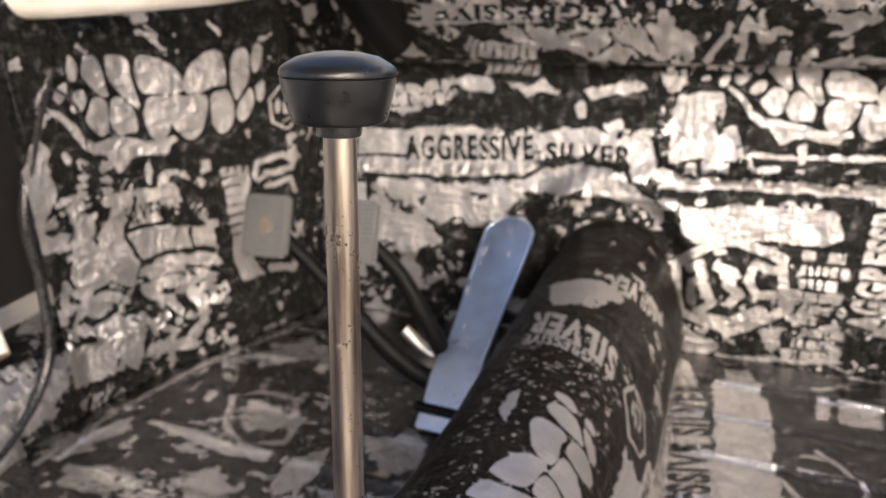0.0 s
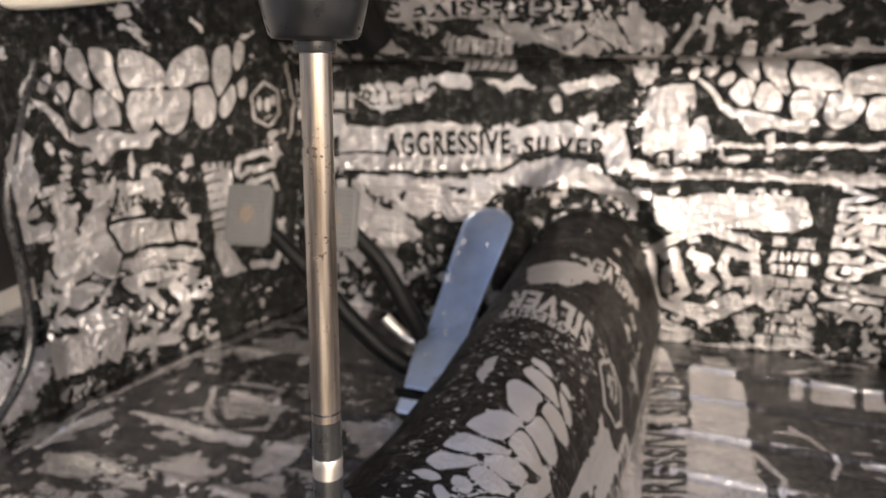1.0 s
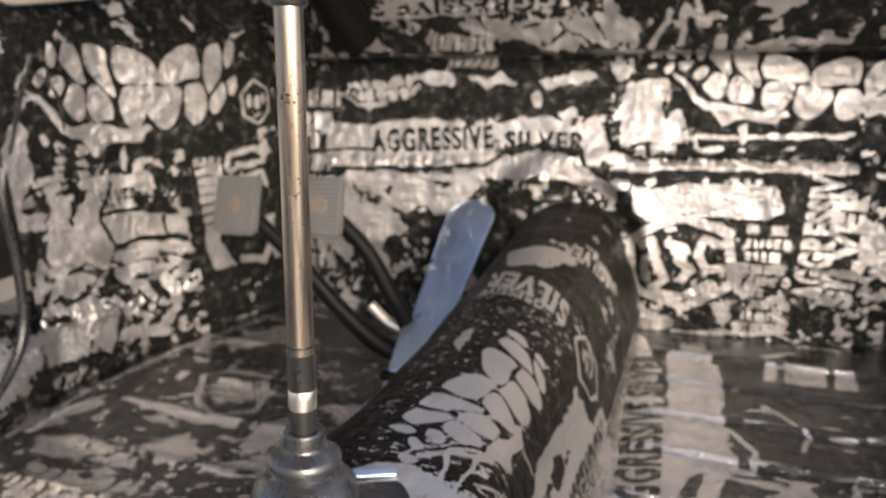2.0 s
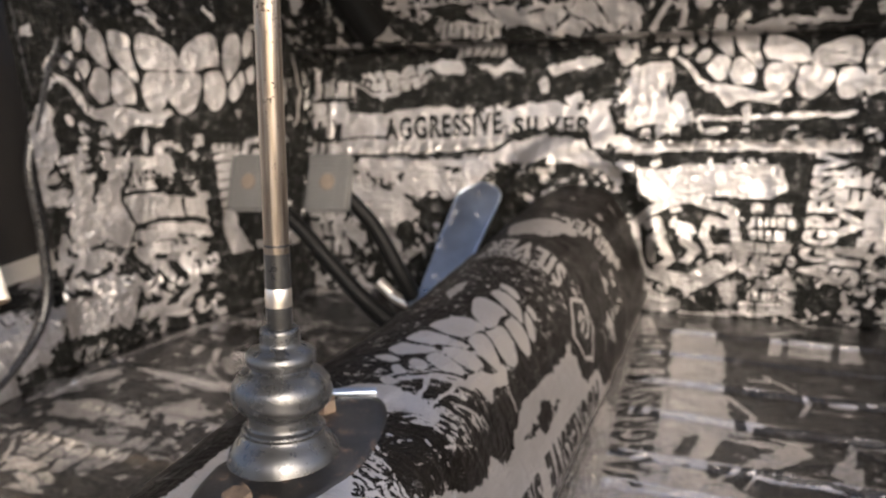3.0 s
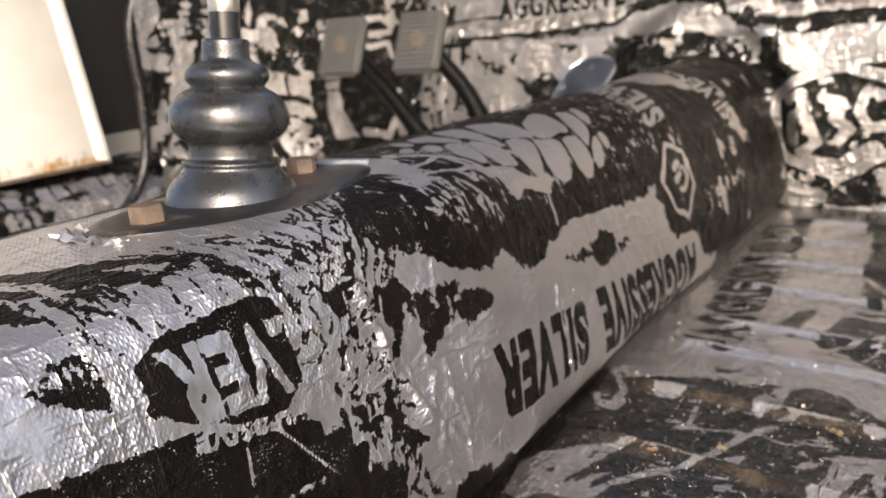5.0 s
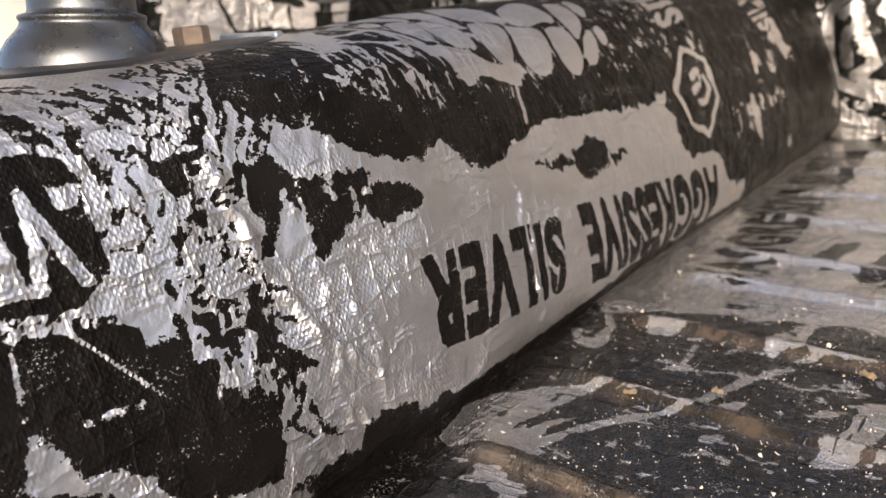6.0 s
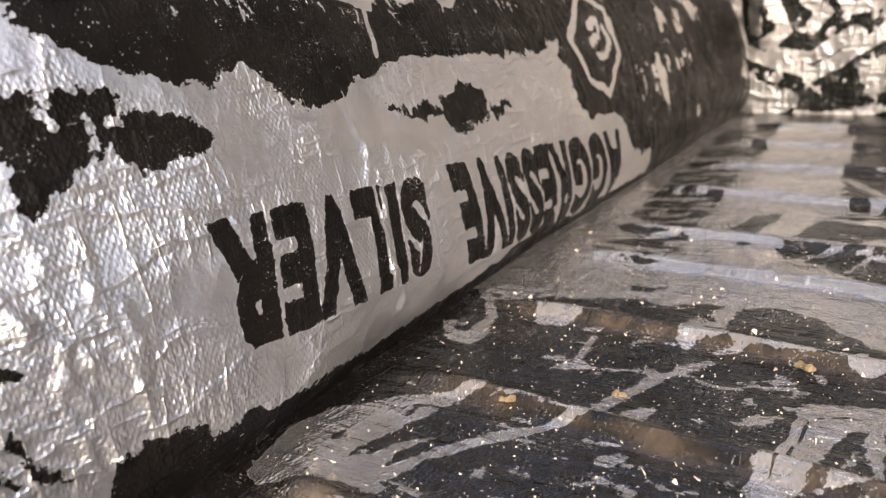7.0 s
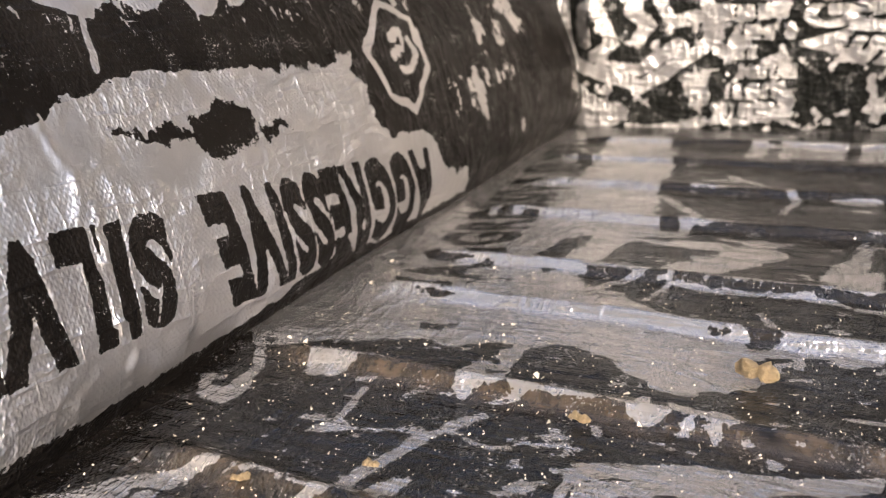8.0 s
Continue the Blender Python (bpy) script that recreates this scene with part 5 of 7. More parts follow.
c.poly([(-0.4947, 0.6806), (-0.4668, 0.7299), (-0.4387, 0.7548), (-0.4153, 0.7432), (-0.4275, 0.7064), (-0.46, 0.6659)], True, 0.016, 0.02)
c.poly([(-0.3316, 0.4983), (-0.305, 0.5434), (-0.2875, 0.5212), (-0.2942, 0.479), (-0.3164, 0.4537)], True, 0.016, 0.01)
c.poly([(-0.2622, 0.5499), (-0.224, 0.5947), (-0.2039, 0.5774), (-0.2046, 0.5344), (-0.2236, 0.509)], True, 0.02, 0.02)
c.poly([(-0.4358, 0.4382), (-0.3991, 0.479), (-0.3482, 0.4634), (-0.3793, 0.4172)], True, 0.022, 0.02)
c.crease((-0.568, 0.40), (-0.556, 0.54), 0.004, 0.004)
c.crease((-0.556, 0.54), (-0.452, 0.80), 0.004, 0.004)
ribbing(c, -0.52, -0.17, -0.05, [0.10, 0.19, 0.28, 0.37, 0.44, 0.525, 0.60, 0.70])
floor_left = sheet("floor", c, lambda u, v, h: (u, v, h), FOIL_FLOOR,
                   "ribbed metal footwell floor covered in dark printed foil", "floor")

# ---- firewall ----
WALL_Z = [0.0, 0.1, 0.19, 0.205, 0.28, 0.325, 0.338, 0.345, 0.40, 0.52]
WALL_Y = [0.855, 0.845, 0.862, 0.873, 0.895, 0.905, 0.902, 0.862, 0.835, 0.790]


def on_firewall(u, v, h):
    return u, np.interp(v, WALL_Z, WALL_Y) - h, v


c = Canvas(-0.50, 0.52, 0.0, 0.52, 0.0018, 53)
c.fray[:] = 0.55
c.grunge(0.20, 0.035, 0.03)
c.grunge(0.20, 0.012, 0.02)
# pale bands below and above the bead, lettered
c.poly([(-0.4134, 0.2537), (-0.3462, 0.2523), (-0.3141, 0.2601), (-0.2277, 0.2577), (-0.2123, 0.2539), (-0.1317, 0.2598), (-0.1001, 0.2644), (-0.068, 0.2526), (-0.0417, 0.2662), (-0.0267, 0.2439), (-0.0151, 0.2216), (-0.0446, 0.2107), (-0.0596, 0.2298), (-0.1299, 0.233), (-0.1728, 0.2194), (-0.2092, 0.2043), (-0.4089, 0.1973)], True, 0.006)
c.lettering("AGGRESSIVE", (-0.3426, 0.215), (0.1733, 0.0086), (-0.0033, 0.0307), False, 0.04, 0.006)
c.lettering("SILVER", (-0.1546, 0.2227), (0.1058, -0.0004), (-0.0016, 0.0239), False, 0.04, 0.006)
c.stroke((-0.4116, 0.2178), (-0.3364, 0.2224), 0.004, 0.004, False, 0.004)
c.poly([(-0.3698, 0.1934), (-0.207, 0.1931), (-0.1788, 0.2023), (-0.1506, 0.2167), (-0.101, 0.2252), (-0.0656, 0.2178), (-0.0407, 0.2043), (-0.015, 0.1841), (-0.0009, 0.1682), (0.0063, 0.1586), (-0.0418, 0.1827), (-0.0982, 0.1962), (-0.1692, 0.1903), (-0.2061, 0.1816), (-0.2521, 0.183), (-0.3073, 0.173), (-0.3316, 0.1629), (-0.3605, 0.1667)], True, 0.008)
c.stroke((-0.4084, 0.1953), (-0.2776, 0.1987), 0.005, 0.005, False, 0.004)
c.stroke((-0.2776, 0.1987), (-0.179, 0.2035), 0.005, 0.005, False, 0.004)
c.stroke((-0.179, 0.2035), (-0.1508, 0.2201), 0.005, 0.005, False, 0.004)
c.poly([(-0.3316, 0.1644), (-0.2755, 0.1782), (-0.2211, 0.1737), (-0.1976, 0.1499), (-0.2277, 0.1337), (-0.267, 0.1459), (-0.2987, 0.1366)], True, 0.02, 0.01)
c.poly([(-0.3067, 0.1287), (-0.2434, 0.1436), (-0.2052, 0.1495), (-0.2204, 0.0812), (-0.2474, 0.0366), (-0.2969, 0.0315), (-0.3249, 0.0804)], False, 0.012)
c.poly([(-0.3604, 0.1404), (-0.3314, 0.1496), (-0.3106, 0.1135), (-0.324, 0.0889), (-0.3518, 0.1031)], True, 0.014)
# dark upper field with a small grin and worn blocks
c.poly([(-0.413, 0.3364), (-0.0254, 0.3351), (-0.0178, 0.3088), (-0.0283, 0.2665), (-0.1036, 0.265), (-0.2127, 0.2608), (-0.4136, 0.2566)], False, 0.006)
c.teeth((-0.3814, 0.263), (0.116, 0.0217), (-0.0177, 0.0414))
c.poly([(-0.2883, 0.3143), (-0.2613, 0.3249), (-0.2381, 0.3214), (-0.2263, 0.309), (-0.2298, 0.3006), (-0.2607, 0.306)], True, 0.006)
c.poly([(-0.2113, 0.3111), (-0.178, 0.3147), (-0.1415, 0.3094), (-0.1448, 0.3027), (-0.1924, 0.3044)], True, 0.012)
c.poly([(-0.1167, 0.3095), (-0.0856, 0.315), (-0.0583, 0.3164), (-0.0383, 0.3184), (-0.0343, 0.3074), (-0.0711, 0.3019), (-0.1056, 0.2983)], True, 0.014)
c.poly([(-0.1262, 0.288), (-0.1123, 0.2935), (-0.108, 0.2782), (-0.1219, 0.2747)], True, 0.01)
c.poly([(-0.0901, 0.2719), (-0.0697, 0.2768), (-0.0655, 0.2658), (-0.0822, 0.2588)], True, 0.01)
c.poly([(-0.2287, 0.3422), (-0.2201, 0.3421), (-0.2306, 0.3242), (-0.2398, 0.3242)], True, 0.006)
c.poly([(-0.2172, 0.342), (-0.2087, 0.3419), (-0.2186, 0.3242), (-0.2276, 0.3242)], True, 0.006)
c.poly([(-0.2058, 0.3419), (-0.1973, 0.3417), (-0.2066, 0.3242), (-0.2155, 0.3242)], True, 0.006)
c.poly([(-0.1945, 0.3417), (-0.1861, 0.3416), (-0.1947, 0.3242), (-0.2036, 0.3242)], True, 0.006)
c.poly([(-0.1833, 0.3415), (-0.1749, 0.3414), (-0.1829, 0.3242), (-0.1917, 0.3242)], True, 0.006)
c.poly([(-0.1721, 0.3414), (-0.1637, 0.3413), (-0.1711, 0.3242), (-0.1799, 0.3242)], True, 0.006)
# white tile and the large grin beside it
c.poly([(0.0055, 0.3025), (0.0212, 0.3103), (0.0435, 0.3091), (0.0461, 0.2996), (0.0375, 0.2773), (0.044, 0.2585), (0.0631, 0.2558), (0.0678, 0.2352), (-0.0093, 0.2328), (-0.0091, 0.2765), (-0.0038, 0.296)], True, 0.005, 0.003)
c.poly([(0.0475, 0.3154), (0.0883, 0.3347), (0.2342, 0.3479), (0.2512, 0.231), (0.0837, 0.2313), (0.0709, 0.2529), (0.0469, 0.2617)], False, 0.006)
c.teeth((0.0378, 0.2583), (0.2682, -0.0121), (0.0016, 0.0931))
c.poly([(0.0463, 0.2699), (0.0621, 0.2702), (0.0657, 0.2389), (0.0488, 0.2365)], True, 0.01)
c.stroke((0.0819, 0.2394), (0.1434, 0.2437), 0.006, 0.006, True, 0.01)
c.stroke((0.1434, 0.2437), (0.1787, 0.2423), 0.006, 0.006, True, 0.01)
c.stroke((0.1787, 0.2423), (0.25, 0.2445), 0.006, 0.006, True, 0.01)
c.poly([(0.1277, 0.2543), (0.1376, 0.2576), (0.1381, 0.2362), (0.1312, 0.2329)], True, 0.004)
# dark line above the bead: its reflection put into the ink
c.stroke((-0.0189, 0.2273), (0.0721, 0.2203), 0.006, 0.006, False, 0.004)
c.stroke((0.0721, 0.2203), (0.2515, 0.2281), 0.006, 0.006, False, 0.004)
c.poly([(0.0087, 0.2301), (0.0204, 0.2305), (0.0211, 0.2209), (0.0094, 0.2205)], True, 0.005)
c.poly([(0.0281, 0.2308), (0.0396, 0.2311), (0.0403, 0.2216), (0.0288, 0.2212)], True, 0.005)
c.poly([(0.0473, 0.2314), (0.0587, 0.2318), (0.0594, 0.2223), (0.048, 0.2219)], True, 0.005)
# the bead's bright line, painted as bare foil
c.stroke((-0.0182, 0.2182), (0.0024, 0.2073), 0.013, 0.013, True, 0.006)
c.stroke((0.0024, 0.2073), (0.0977, 0.21), 0.013, 0.013, True, 0.006)
c.stroke((0.0977, 0.21), (0.1755, 0.2107), 0.013, 0.013, True, 0.006)
c.stroke((0.1755, 0.2107), (0.2529, 0.2116), 0.013, 0.013, True, 0.006)
# dark reflection below the bead, inked in as well
c.stroke((-0.0299, 0.1988), (0.0036, 0.1967), 0.008, 0.008, False, 0.006)
c.stroke((0.0036, 0.1967), (0.0863, 0.1989), 0.008, 0.008, False, 0.006)
c.stroke((0.0863, 0.1989), (0.1587, 0.1991), 0.008, 0.008, False, 0.006)
c.stroke((0.1587, 0.1991), (0.2536, 0.1993), 0.008, 0.008, False, 0.006)
# the lower field: pale band, hexagon, columns of lettering
c.poly([(-0.0082, 0.1811), (0.2537, 0.1967), (0.2734, 0.0217), (-0.0009, 0)], False, 0.004)
c.poly([(0.0112, 0.1854), (0.0373, 0.1821), (0.081, 0.1889), (0.1476, 0.1891), (0.177, 0.1875), (0.1829, 0.1597), (0.1626, 0.1508), (0.1205, 0.1526), (0.0774, 0.1517), (0.0333, 0.1449), (0.0128, 0.159)], True, 0.006)
c.stroke((0.0102, 0.1165), (0.0305, 0.1368), 0.011, 0.011, True, 0.003)
c.crisp((0.0102, 0.1165), (0.0305, 0.1368), 0.008, 0.12)
c.stroke((0.0305, 0.1368), (0.0712, 0.15), 0.011, 0.011, True, 0.003)
c.crisp((0.0305, 0.1368), (0.0712, 0.15), 0.008, 0.12)
c.stroke((0.0712, 0.15), (0.1231, 0.1353), 0.011, 0.011, True, 0.003)
c.crisp((0.0712, 0.15), (0.1231, 0.1353), 0.008, 0.12)
c.stroke((0.1231, 0.1353), (0.1342, 0.0725), 0.011, 0.011, True, 0.003)
c.crisp((0.1231, 0.1353), (0.1342, 0.0725), 0.008, 0.12)
c.stroke((0.1342, 0.0725), (0.0772, 0.0347), 0.011, 0.011, True, 0.003)
c.crisp((0.1342, 0.0725), (0.0772, 0.0347), 0.008, 0.12)
c.stroke((0.0772, 0.0347), (0.0179, 0.0563), 0.011, 0.011, True, 0.003)
c.crisp((0.0772, 0.0347), (0.0179, 0.0563), 0.008, 0.12)
c.stroke((0.0179, 0.0563), (0.0102, 0.1165), 0.011, 0.011, True, 0.003)
c.crisp((0.0179, 0.0563), (0.0102, 0.1165), 0.008, 0.12)
c.stroke((0.0253, 0.1163), (0.0379, 0.1239), 0.01, 0.01, True, 0.004)
c.stroke((0.0379, 0.1239), (0.0422, 0.1075), 0.01, 0.01, True, 0.004)
c.stroke((0.0422, 0.1075), (0.0296, 0.0997), 0.01, 0.01, True, 0.004)
c.stroke((0.0296, 0.0997), (0.032, 0.0733), 0.01, 0.01, True, 0.004)
c.stroke((0.0426, 0.1008), (0.0537, 0.0717), 0.01, 0.01, True, 0.004)
c.stroke((0.0537, 0.0717), (0.0377, 0.0623), 0.01, 0.01, True, 0.004)
c.stroke((0.0575, 0.1187), (0.0738, 0.1133), 0.011, 0.011, True, 0.004)
c.stroke((0.0738, 0.1133), (0.0686, 0.0958), 0.011, 0.011, True, 0.004)
c.stroke((0.0686, 0.0958), (0.0832, 0.086), 0.011, 0.011, True, 0.004)
c.stroke((0.0832, 0.086), (0.075, 0.0738), 0.011, 0.011, True, 0.004)
c.stroke((0.117, 0.1199), (0.0982, 0.1231), 0.01, 0.01, True, 0.004)
c.stroke((0.0982, 0.1231), (0.0908, 0.1047), 0.01, 0.01, True, 0.004)
c.stroke((0.0908, 0.1047), (0.1008, 0.0877), 0.01, 0.01, True, 0.004)
c.stroke((0.1008, 0.0877), (0.1205, 0.0896), 0.01, 0.01, True, 0.004)
c.stroke((0.0446, 0.0553), (0.0744, 0.0485), 0.01, 0.01, True, 0.006)
c.stroke((0.0744, 0.0485), (0.1083, 0.0697), 0.01, 0.01, True, 0.006)
c.poly([(0.0219, 0.037), (0.0693, 0.0227), (0.0668, 0.0064), (0.0197, 0.0003)], True, 0.016, 0.02)
c.stroke((0.0195, 0.0069), (0.0402, 0.0013), 0.01, 0.01, True, 0.004)
c.stroke((0.0402, 0.0013), (0.0567, 0.0083), 0.01, 0.01, True, 0.004)
c.stroke((0.067, 0.0032), (0.1508, 0.0077), 0.005, 0.005, True, 0.01)
c.stroke((0.1508, 0.0077), (0.2004, 0.0065), 0.005, 0.005, True, 0.01)
c.poly([(0.1101, 0.0432), (0.1258, 0.045), (0.131, 0.0185), (0.1149, 0.0204)], True, 0.01)
c.lettering("AGGRESSIVE", (0.2331, 0.0575), (0.0155, 0.1587), (-0.0359, 0.0003), True, 0.055, 0.003)
c.lettering("SILVER", (0.2628, 0.05), (0.0089, 0.1448), (-0.0298, 0.0026), True, 0.055, 0.003)
c.bars((0.1445, 0.1904), (0.0085, 0.147), 9, True, True)
c.grunge(0.27, 0.009, 0.02, (0.0, 0.15), (0.005, 0.15))
c.grunge(0.14, 0.014, 0.03, (0.12, 0.30), (0.0, 0.10))
# upper panel
c.poly([(-0.3587, 0.3484), (0.0289, 0.3461), (0.2342, 0.3479), (0.2241, 0.4018), (-0.3377, 0.4176)], False, 0.004)
c.poly([(-0.3136, 0.3908), (-0.3013, 0.4159), (-0.0429, 0.4087), (-0.0494, 0.3992), (-0.1859, 0.3935)], True, 0.005)
c.lettering("AGGRESSIVE SILVER", (-0.0397, 0.4146), (-0.3755, 0.0004), (-0.0017, -0.0192), False, 0.04, 0.004)
c.poly([(-0.1931, 0.3917), (-0.139, 0.3938), (-0.0943, 0.3864), (-0.0131, 0.3941), (0.0225, 0.3841), (0.0167, 0.3494), (-0.0782, 0.3481), (-0.1295, 0.3641), (-0.1823, 0.3749)], True, 0.022, 0.01)
c.poly([(-0.2479, 0.3655), (-0.2112, 0.3698), (-0.1594, 0.3678), (-0.162, 0.3507), (-0.2441, 0.3499)], True, 0.006)
c.stroke((-0.2388, 0.3674), (-0.2438, 0.3513), 0.002, 0.002, False, 0.002)
c.stroke((-0.2287, 0.3673), (-0.2336, 0.3512), 0.002, 0.002, False, 0.002)
c.stroke((-0.2188, 0.3672), (-0.2234, 0.3512), 0.002, 0.002, False, 0.002)
c.stroke((-0.2089, 0.3671), (-0.2134, 0.3511), 0.002, 0.002, False, 0.002)
c.stroke((-0.199, 0.3669), (-0.2034, 0.351), 0.002, 0.002, False, 0.002)
c.stroke((-0.1893, 0.3668), (-0.1935, 0.3509), 0.002, 0.002, False, 0.002)
c.stroke((-0.1795, 0.3667), (-0.1836, 0.3509), 0.002, 0.002, False, 0.002)
c.stroke((-0.1699, 0.3666), (-0.1738, 0.3508), 0.002, 0.002, False, 0.002)
c.stroke((-0.1949, 0.3818), (-0.1356, 0.3688), 0.008, 0.008, True, 0.006)
c.stroke((-0.1356, 0.3688), (-0.0845, 0.3502), 0.008, 0.008, True, 0.006)
c.poly([(-0.3564, 0.3558), (-0.3116, 0.3768), (-0.308, 0.3626), (-0.2958, 0.3517)], True, 0.01)
c.stroke((-0.0974, 0.3536), (-0.0562, 0.3888), 0.004, 0.003, False, 0.01)
c.stroke((-0.0754, 0.3829), (-0.0392, 0.3531), 0.004, 0.003, False, 0.01)
c.stroke((-0.1733, 0.388), (-0.1618, 0.3745), 0.004, 0.003, False, 0.01)
c.stroke((-0.0375, 0.3915), (-0.0201, 0.3595), 0.004, 0.003, False, 0.01)
c.stroke((-0.1209, 0.3805), (-0.1013, 0.3801), 0.004, 0.003, False, 0.01)
c.poly([(0.1362, 0.376), (0.1537, 0.3873), (0.1385, 0.4037), (0.1803, 0.4025), (0.1669, 0.387), (0.1469, 0.377)], True, 0.008)
c.poly([(0.0558, 0.3491), (0.0572, 0.3895), (0.065, 0.404), (0.0802, 0.383), (0.0643, 0.3833), (0.0633, 0.3523)], True, 0.008)
c.poly([(0.0938, 0.3489), (0.0984, 0.3644), (0.1097, 0.3643), (0.1083, 0.3469)], True, 0.006)
c.stroke((0.0288, 0.3493), (0.0486, 0.3896), 0.007, 0.007, True, 0.006)
c.stroke((0.1333, 0.3505), (0.2329, 0.3544), 0.007, 0.007, True, 0.008)
c.grunge(0.24, 0.018, 0.02, (-0.3, 0.5), (0.34, 0.50))
c.bars((-0.46, -0.40), (0.05, 0.30), 9, True, True)
c.grunge(0.12, 0.03, 0.03, (-0.42, -0.2), (0.02, 0.15))
# ink patch standing in for the shaded gap between accelerator and tunnel
c.poly([(-0.20, 0.06), (-0.195, 0.13), (-0.165, 0.168), (-0.135, 0.15), (-0.13, 0.05)], False, 0.01)
# beads pressed into the panel and the flange round the tunnel
for a, b, h, w in (((0.004, 0.216), (0.50, 0.224), 0.009, 0.006), ((-0.018, 0.236), (0.004, 0.217), 0.009, 0.006), ((-0.02, 0.30), (-0.018, 0.238), 0.004, 0.006),
                   ((-0.40, 0.205), (-0.21, 0.207), 0.008, 0.005), ((-0.21, 0.207), (-0.15, 0.222), 0.004, 0.006), ((-0.47, 0.02), (-0.47, 0.3), -0.006, 0.008),
                   ((-0.425, 0.06), (-0.43, 0.33), 0.004, 0.005)):
    c.crease(a, b, h, w)
r = np.hypot(c.u - CENTRE, (c.v - 0.085) * 0.80)
c.h += 0.014 * np.exp(-((r - 0.102) / 0.014) ** 2) / (1 + np.exp(-(c.v - 0.07) / 0.01))
# hollow added behind that patch to deepen the shade
c.h -= 0.02 * np.exp(-((c.u + 0.165) / 0.022) ** 2 - ((c.v - 0.115) / 0.04) ** 2)
c.h += 0.004 * fbm(c.u, c.v, 0.09, 3, 5) + 0.0022 * fbm(c.u, c.v, 0.022, 3, 8)
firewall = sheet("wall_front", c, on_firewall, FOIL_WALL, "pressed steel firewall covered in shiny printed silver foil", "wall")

# ---- side panel of the footwell ----
SIDE = np.array([(-0.60, -0.2), (-0.603, 0.42), (-0.597, 0.53), (-0.568, 0.642), (-0.514, 0.746), (-0.476, 0.83), (-0.47, 0.88)])
RUN = np.r_[0, np.cumsum(np.hypot(*np.diff(SIDE, axis=0).T))]


def on_side(u, v, h):
    x, y = np.interp(u, RUN, SIDE[:, 0]), np.interp(u, RUN, SIDE[:, 1])
    tx = np.interp(u + 0.03, RUN, SIDE[:, 0]) - np.interp(u - 0.03, RUN, SIDE[:, 0])
    ty = np.interp(u + 0.03, RUN, SIDE[:, 1]) - np.interp(u - 0.03, RUN, SIDE[:, 1])
    k = np.hypot(tx, ty) + 1e-9
    return x + h * ty / k, y - h * tx / k, v


c = Canvas(0.712, RUN[-1], 0.0, 0.47, 0.0018, 71)
c.fray[:] = 0.5
c.grunge(0.34, 0.03, 0.03)
c.grunge(0.13, 0.014, 0.02, (0.712, 0.93), (0.0, 0.25))
c.teeth((0.7446, 0.2581), (0.2764, 0.0), (0.0, 0.1340))
c.poly([(0.726, 0.3096), (0.741, 0.3125), (0.7435, 0.2882), (0.7429, 0.2518), (0.7314, 0.2424), (0.7224, 0.2264), (0.724, 0.2134), (0.7495, 0.209), (0.7462, 0.1939), (0.7154, 0.1941), (0.6983, 0.2092), (0.6953, 0.2285), (0.7084, 0.2785)], True, 0.008)
# worn column of marks, and the lettered blocks under the grin
c.poly([(0.7517, 0.2914), (0.762, 0.2923), (0.7655, 0.2848), (0.7551, 0.284)], True, 0.012)
c.poly([(0.7732, 0.2813), (0.784, 0.2822), (0.7877, 0.2745), (0.7768, 0.2737)], True, 0.012)
c.poly([(0.7958, 0.2708), (0.807, 0.2716), (0.811, 0.2637), (0.7996, 0.263)], True, 0.012)
c.poly([(0.7703, 0.2708), (0.781, 0.2715), (0.7847, 0.2638), (0.7739, 0.2631)], True, 0.012)
c.poly([(0.7928, 0.26), (0.804, 0.2607), (0.808, 0.2527), (0.7966, 0.2521)], True, 0.012)
c.poly([(0.7673, 0.2602), (0.778, 0.2609), (0.7817, 0.253), (0.7709, 0.2525)], True, 0.012)
c.poly([(0.7898, 0.2492), (0.801, 0.2498), (0.8049, 0.2416), (0.7936, 0.2412)], True, 0.012)
c.poly([(0.7643, 0.2496), (0.7751, 0.2502), (0.7787, 0.2423), (0.7679, 0.2418)], True, 0.012)
c.poly([(0.7868, 0.2383), (0.798, 0.2388), (0.8019, 0.2306), (0.7906, 0.2302)], True, 0.012)
c.poly([(0.7613, 0.239), (0.7721, 0.2394), (0.7757, 0.2314), (0.7649, 0.2311)], True, 0.012)
c.poly([(0.7837, 0.2274), (0.7949, 0.2278), (0.7988, 0.2195), (0.7875, 0.2192)], True, 0.012)
c.poly([(0.7583, 0.2283), (0.7691, 0.2287), (0.7727, 0.2206), (0.7619, 0.2203)], True, 0.012)
c.poly([(0.7807, 0.2165), (0.7919, 0.2167), (0.7958, 0.2084), (0.7845, 0.2082)], True, 0.012)
c.poly([(0.7553, 0.2176), (0.766, 0.2179), (0.7697, 0.2097), (0.7589, 0.2096)], True, 0.012)
c.poly([(0.7777, 0.2055), (0.7888, 0.2057), (0.7927, 0.1972), (0.7814, 0.1971)], True, 0.012)
c.poly([(0.7523, 0.2069), (0.763, 0.2071), (0.7666, 0.1988), (0.7558, 0.1988)], True, 0.012)
c.poly([(0.7929, 0.2381), (0.8867, 0.2258), (0.8885, 0.2064), (0.8591, 0.2081), (0.8609, 0.1866), (0.8891, 0.1755), (0.9209, 0.1647), (0.9229, 0.1281), (0.9264, 0.1156), (0.8804, 0.1234), (0.8181, 0.1495), (0.808, 0.1188), (0.7865, 0.1405), (0.744, 0.1383), (0.7421, 0.1756), (0.7519, 0.2051), (0.759, 0.2224), (0.789, 0.2195)], True, 0.008, 0.006)
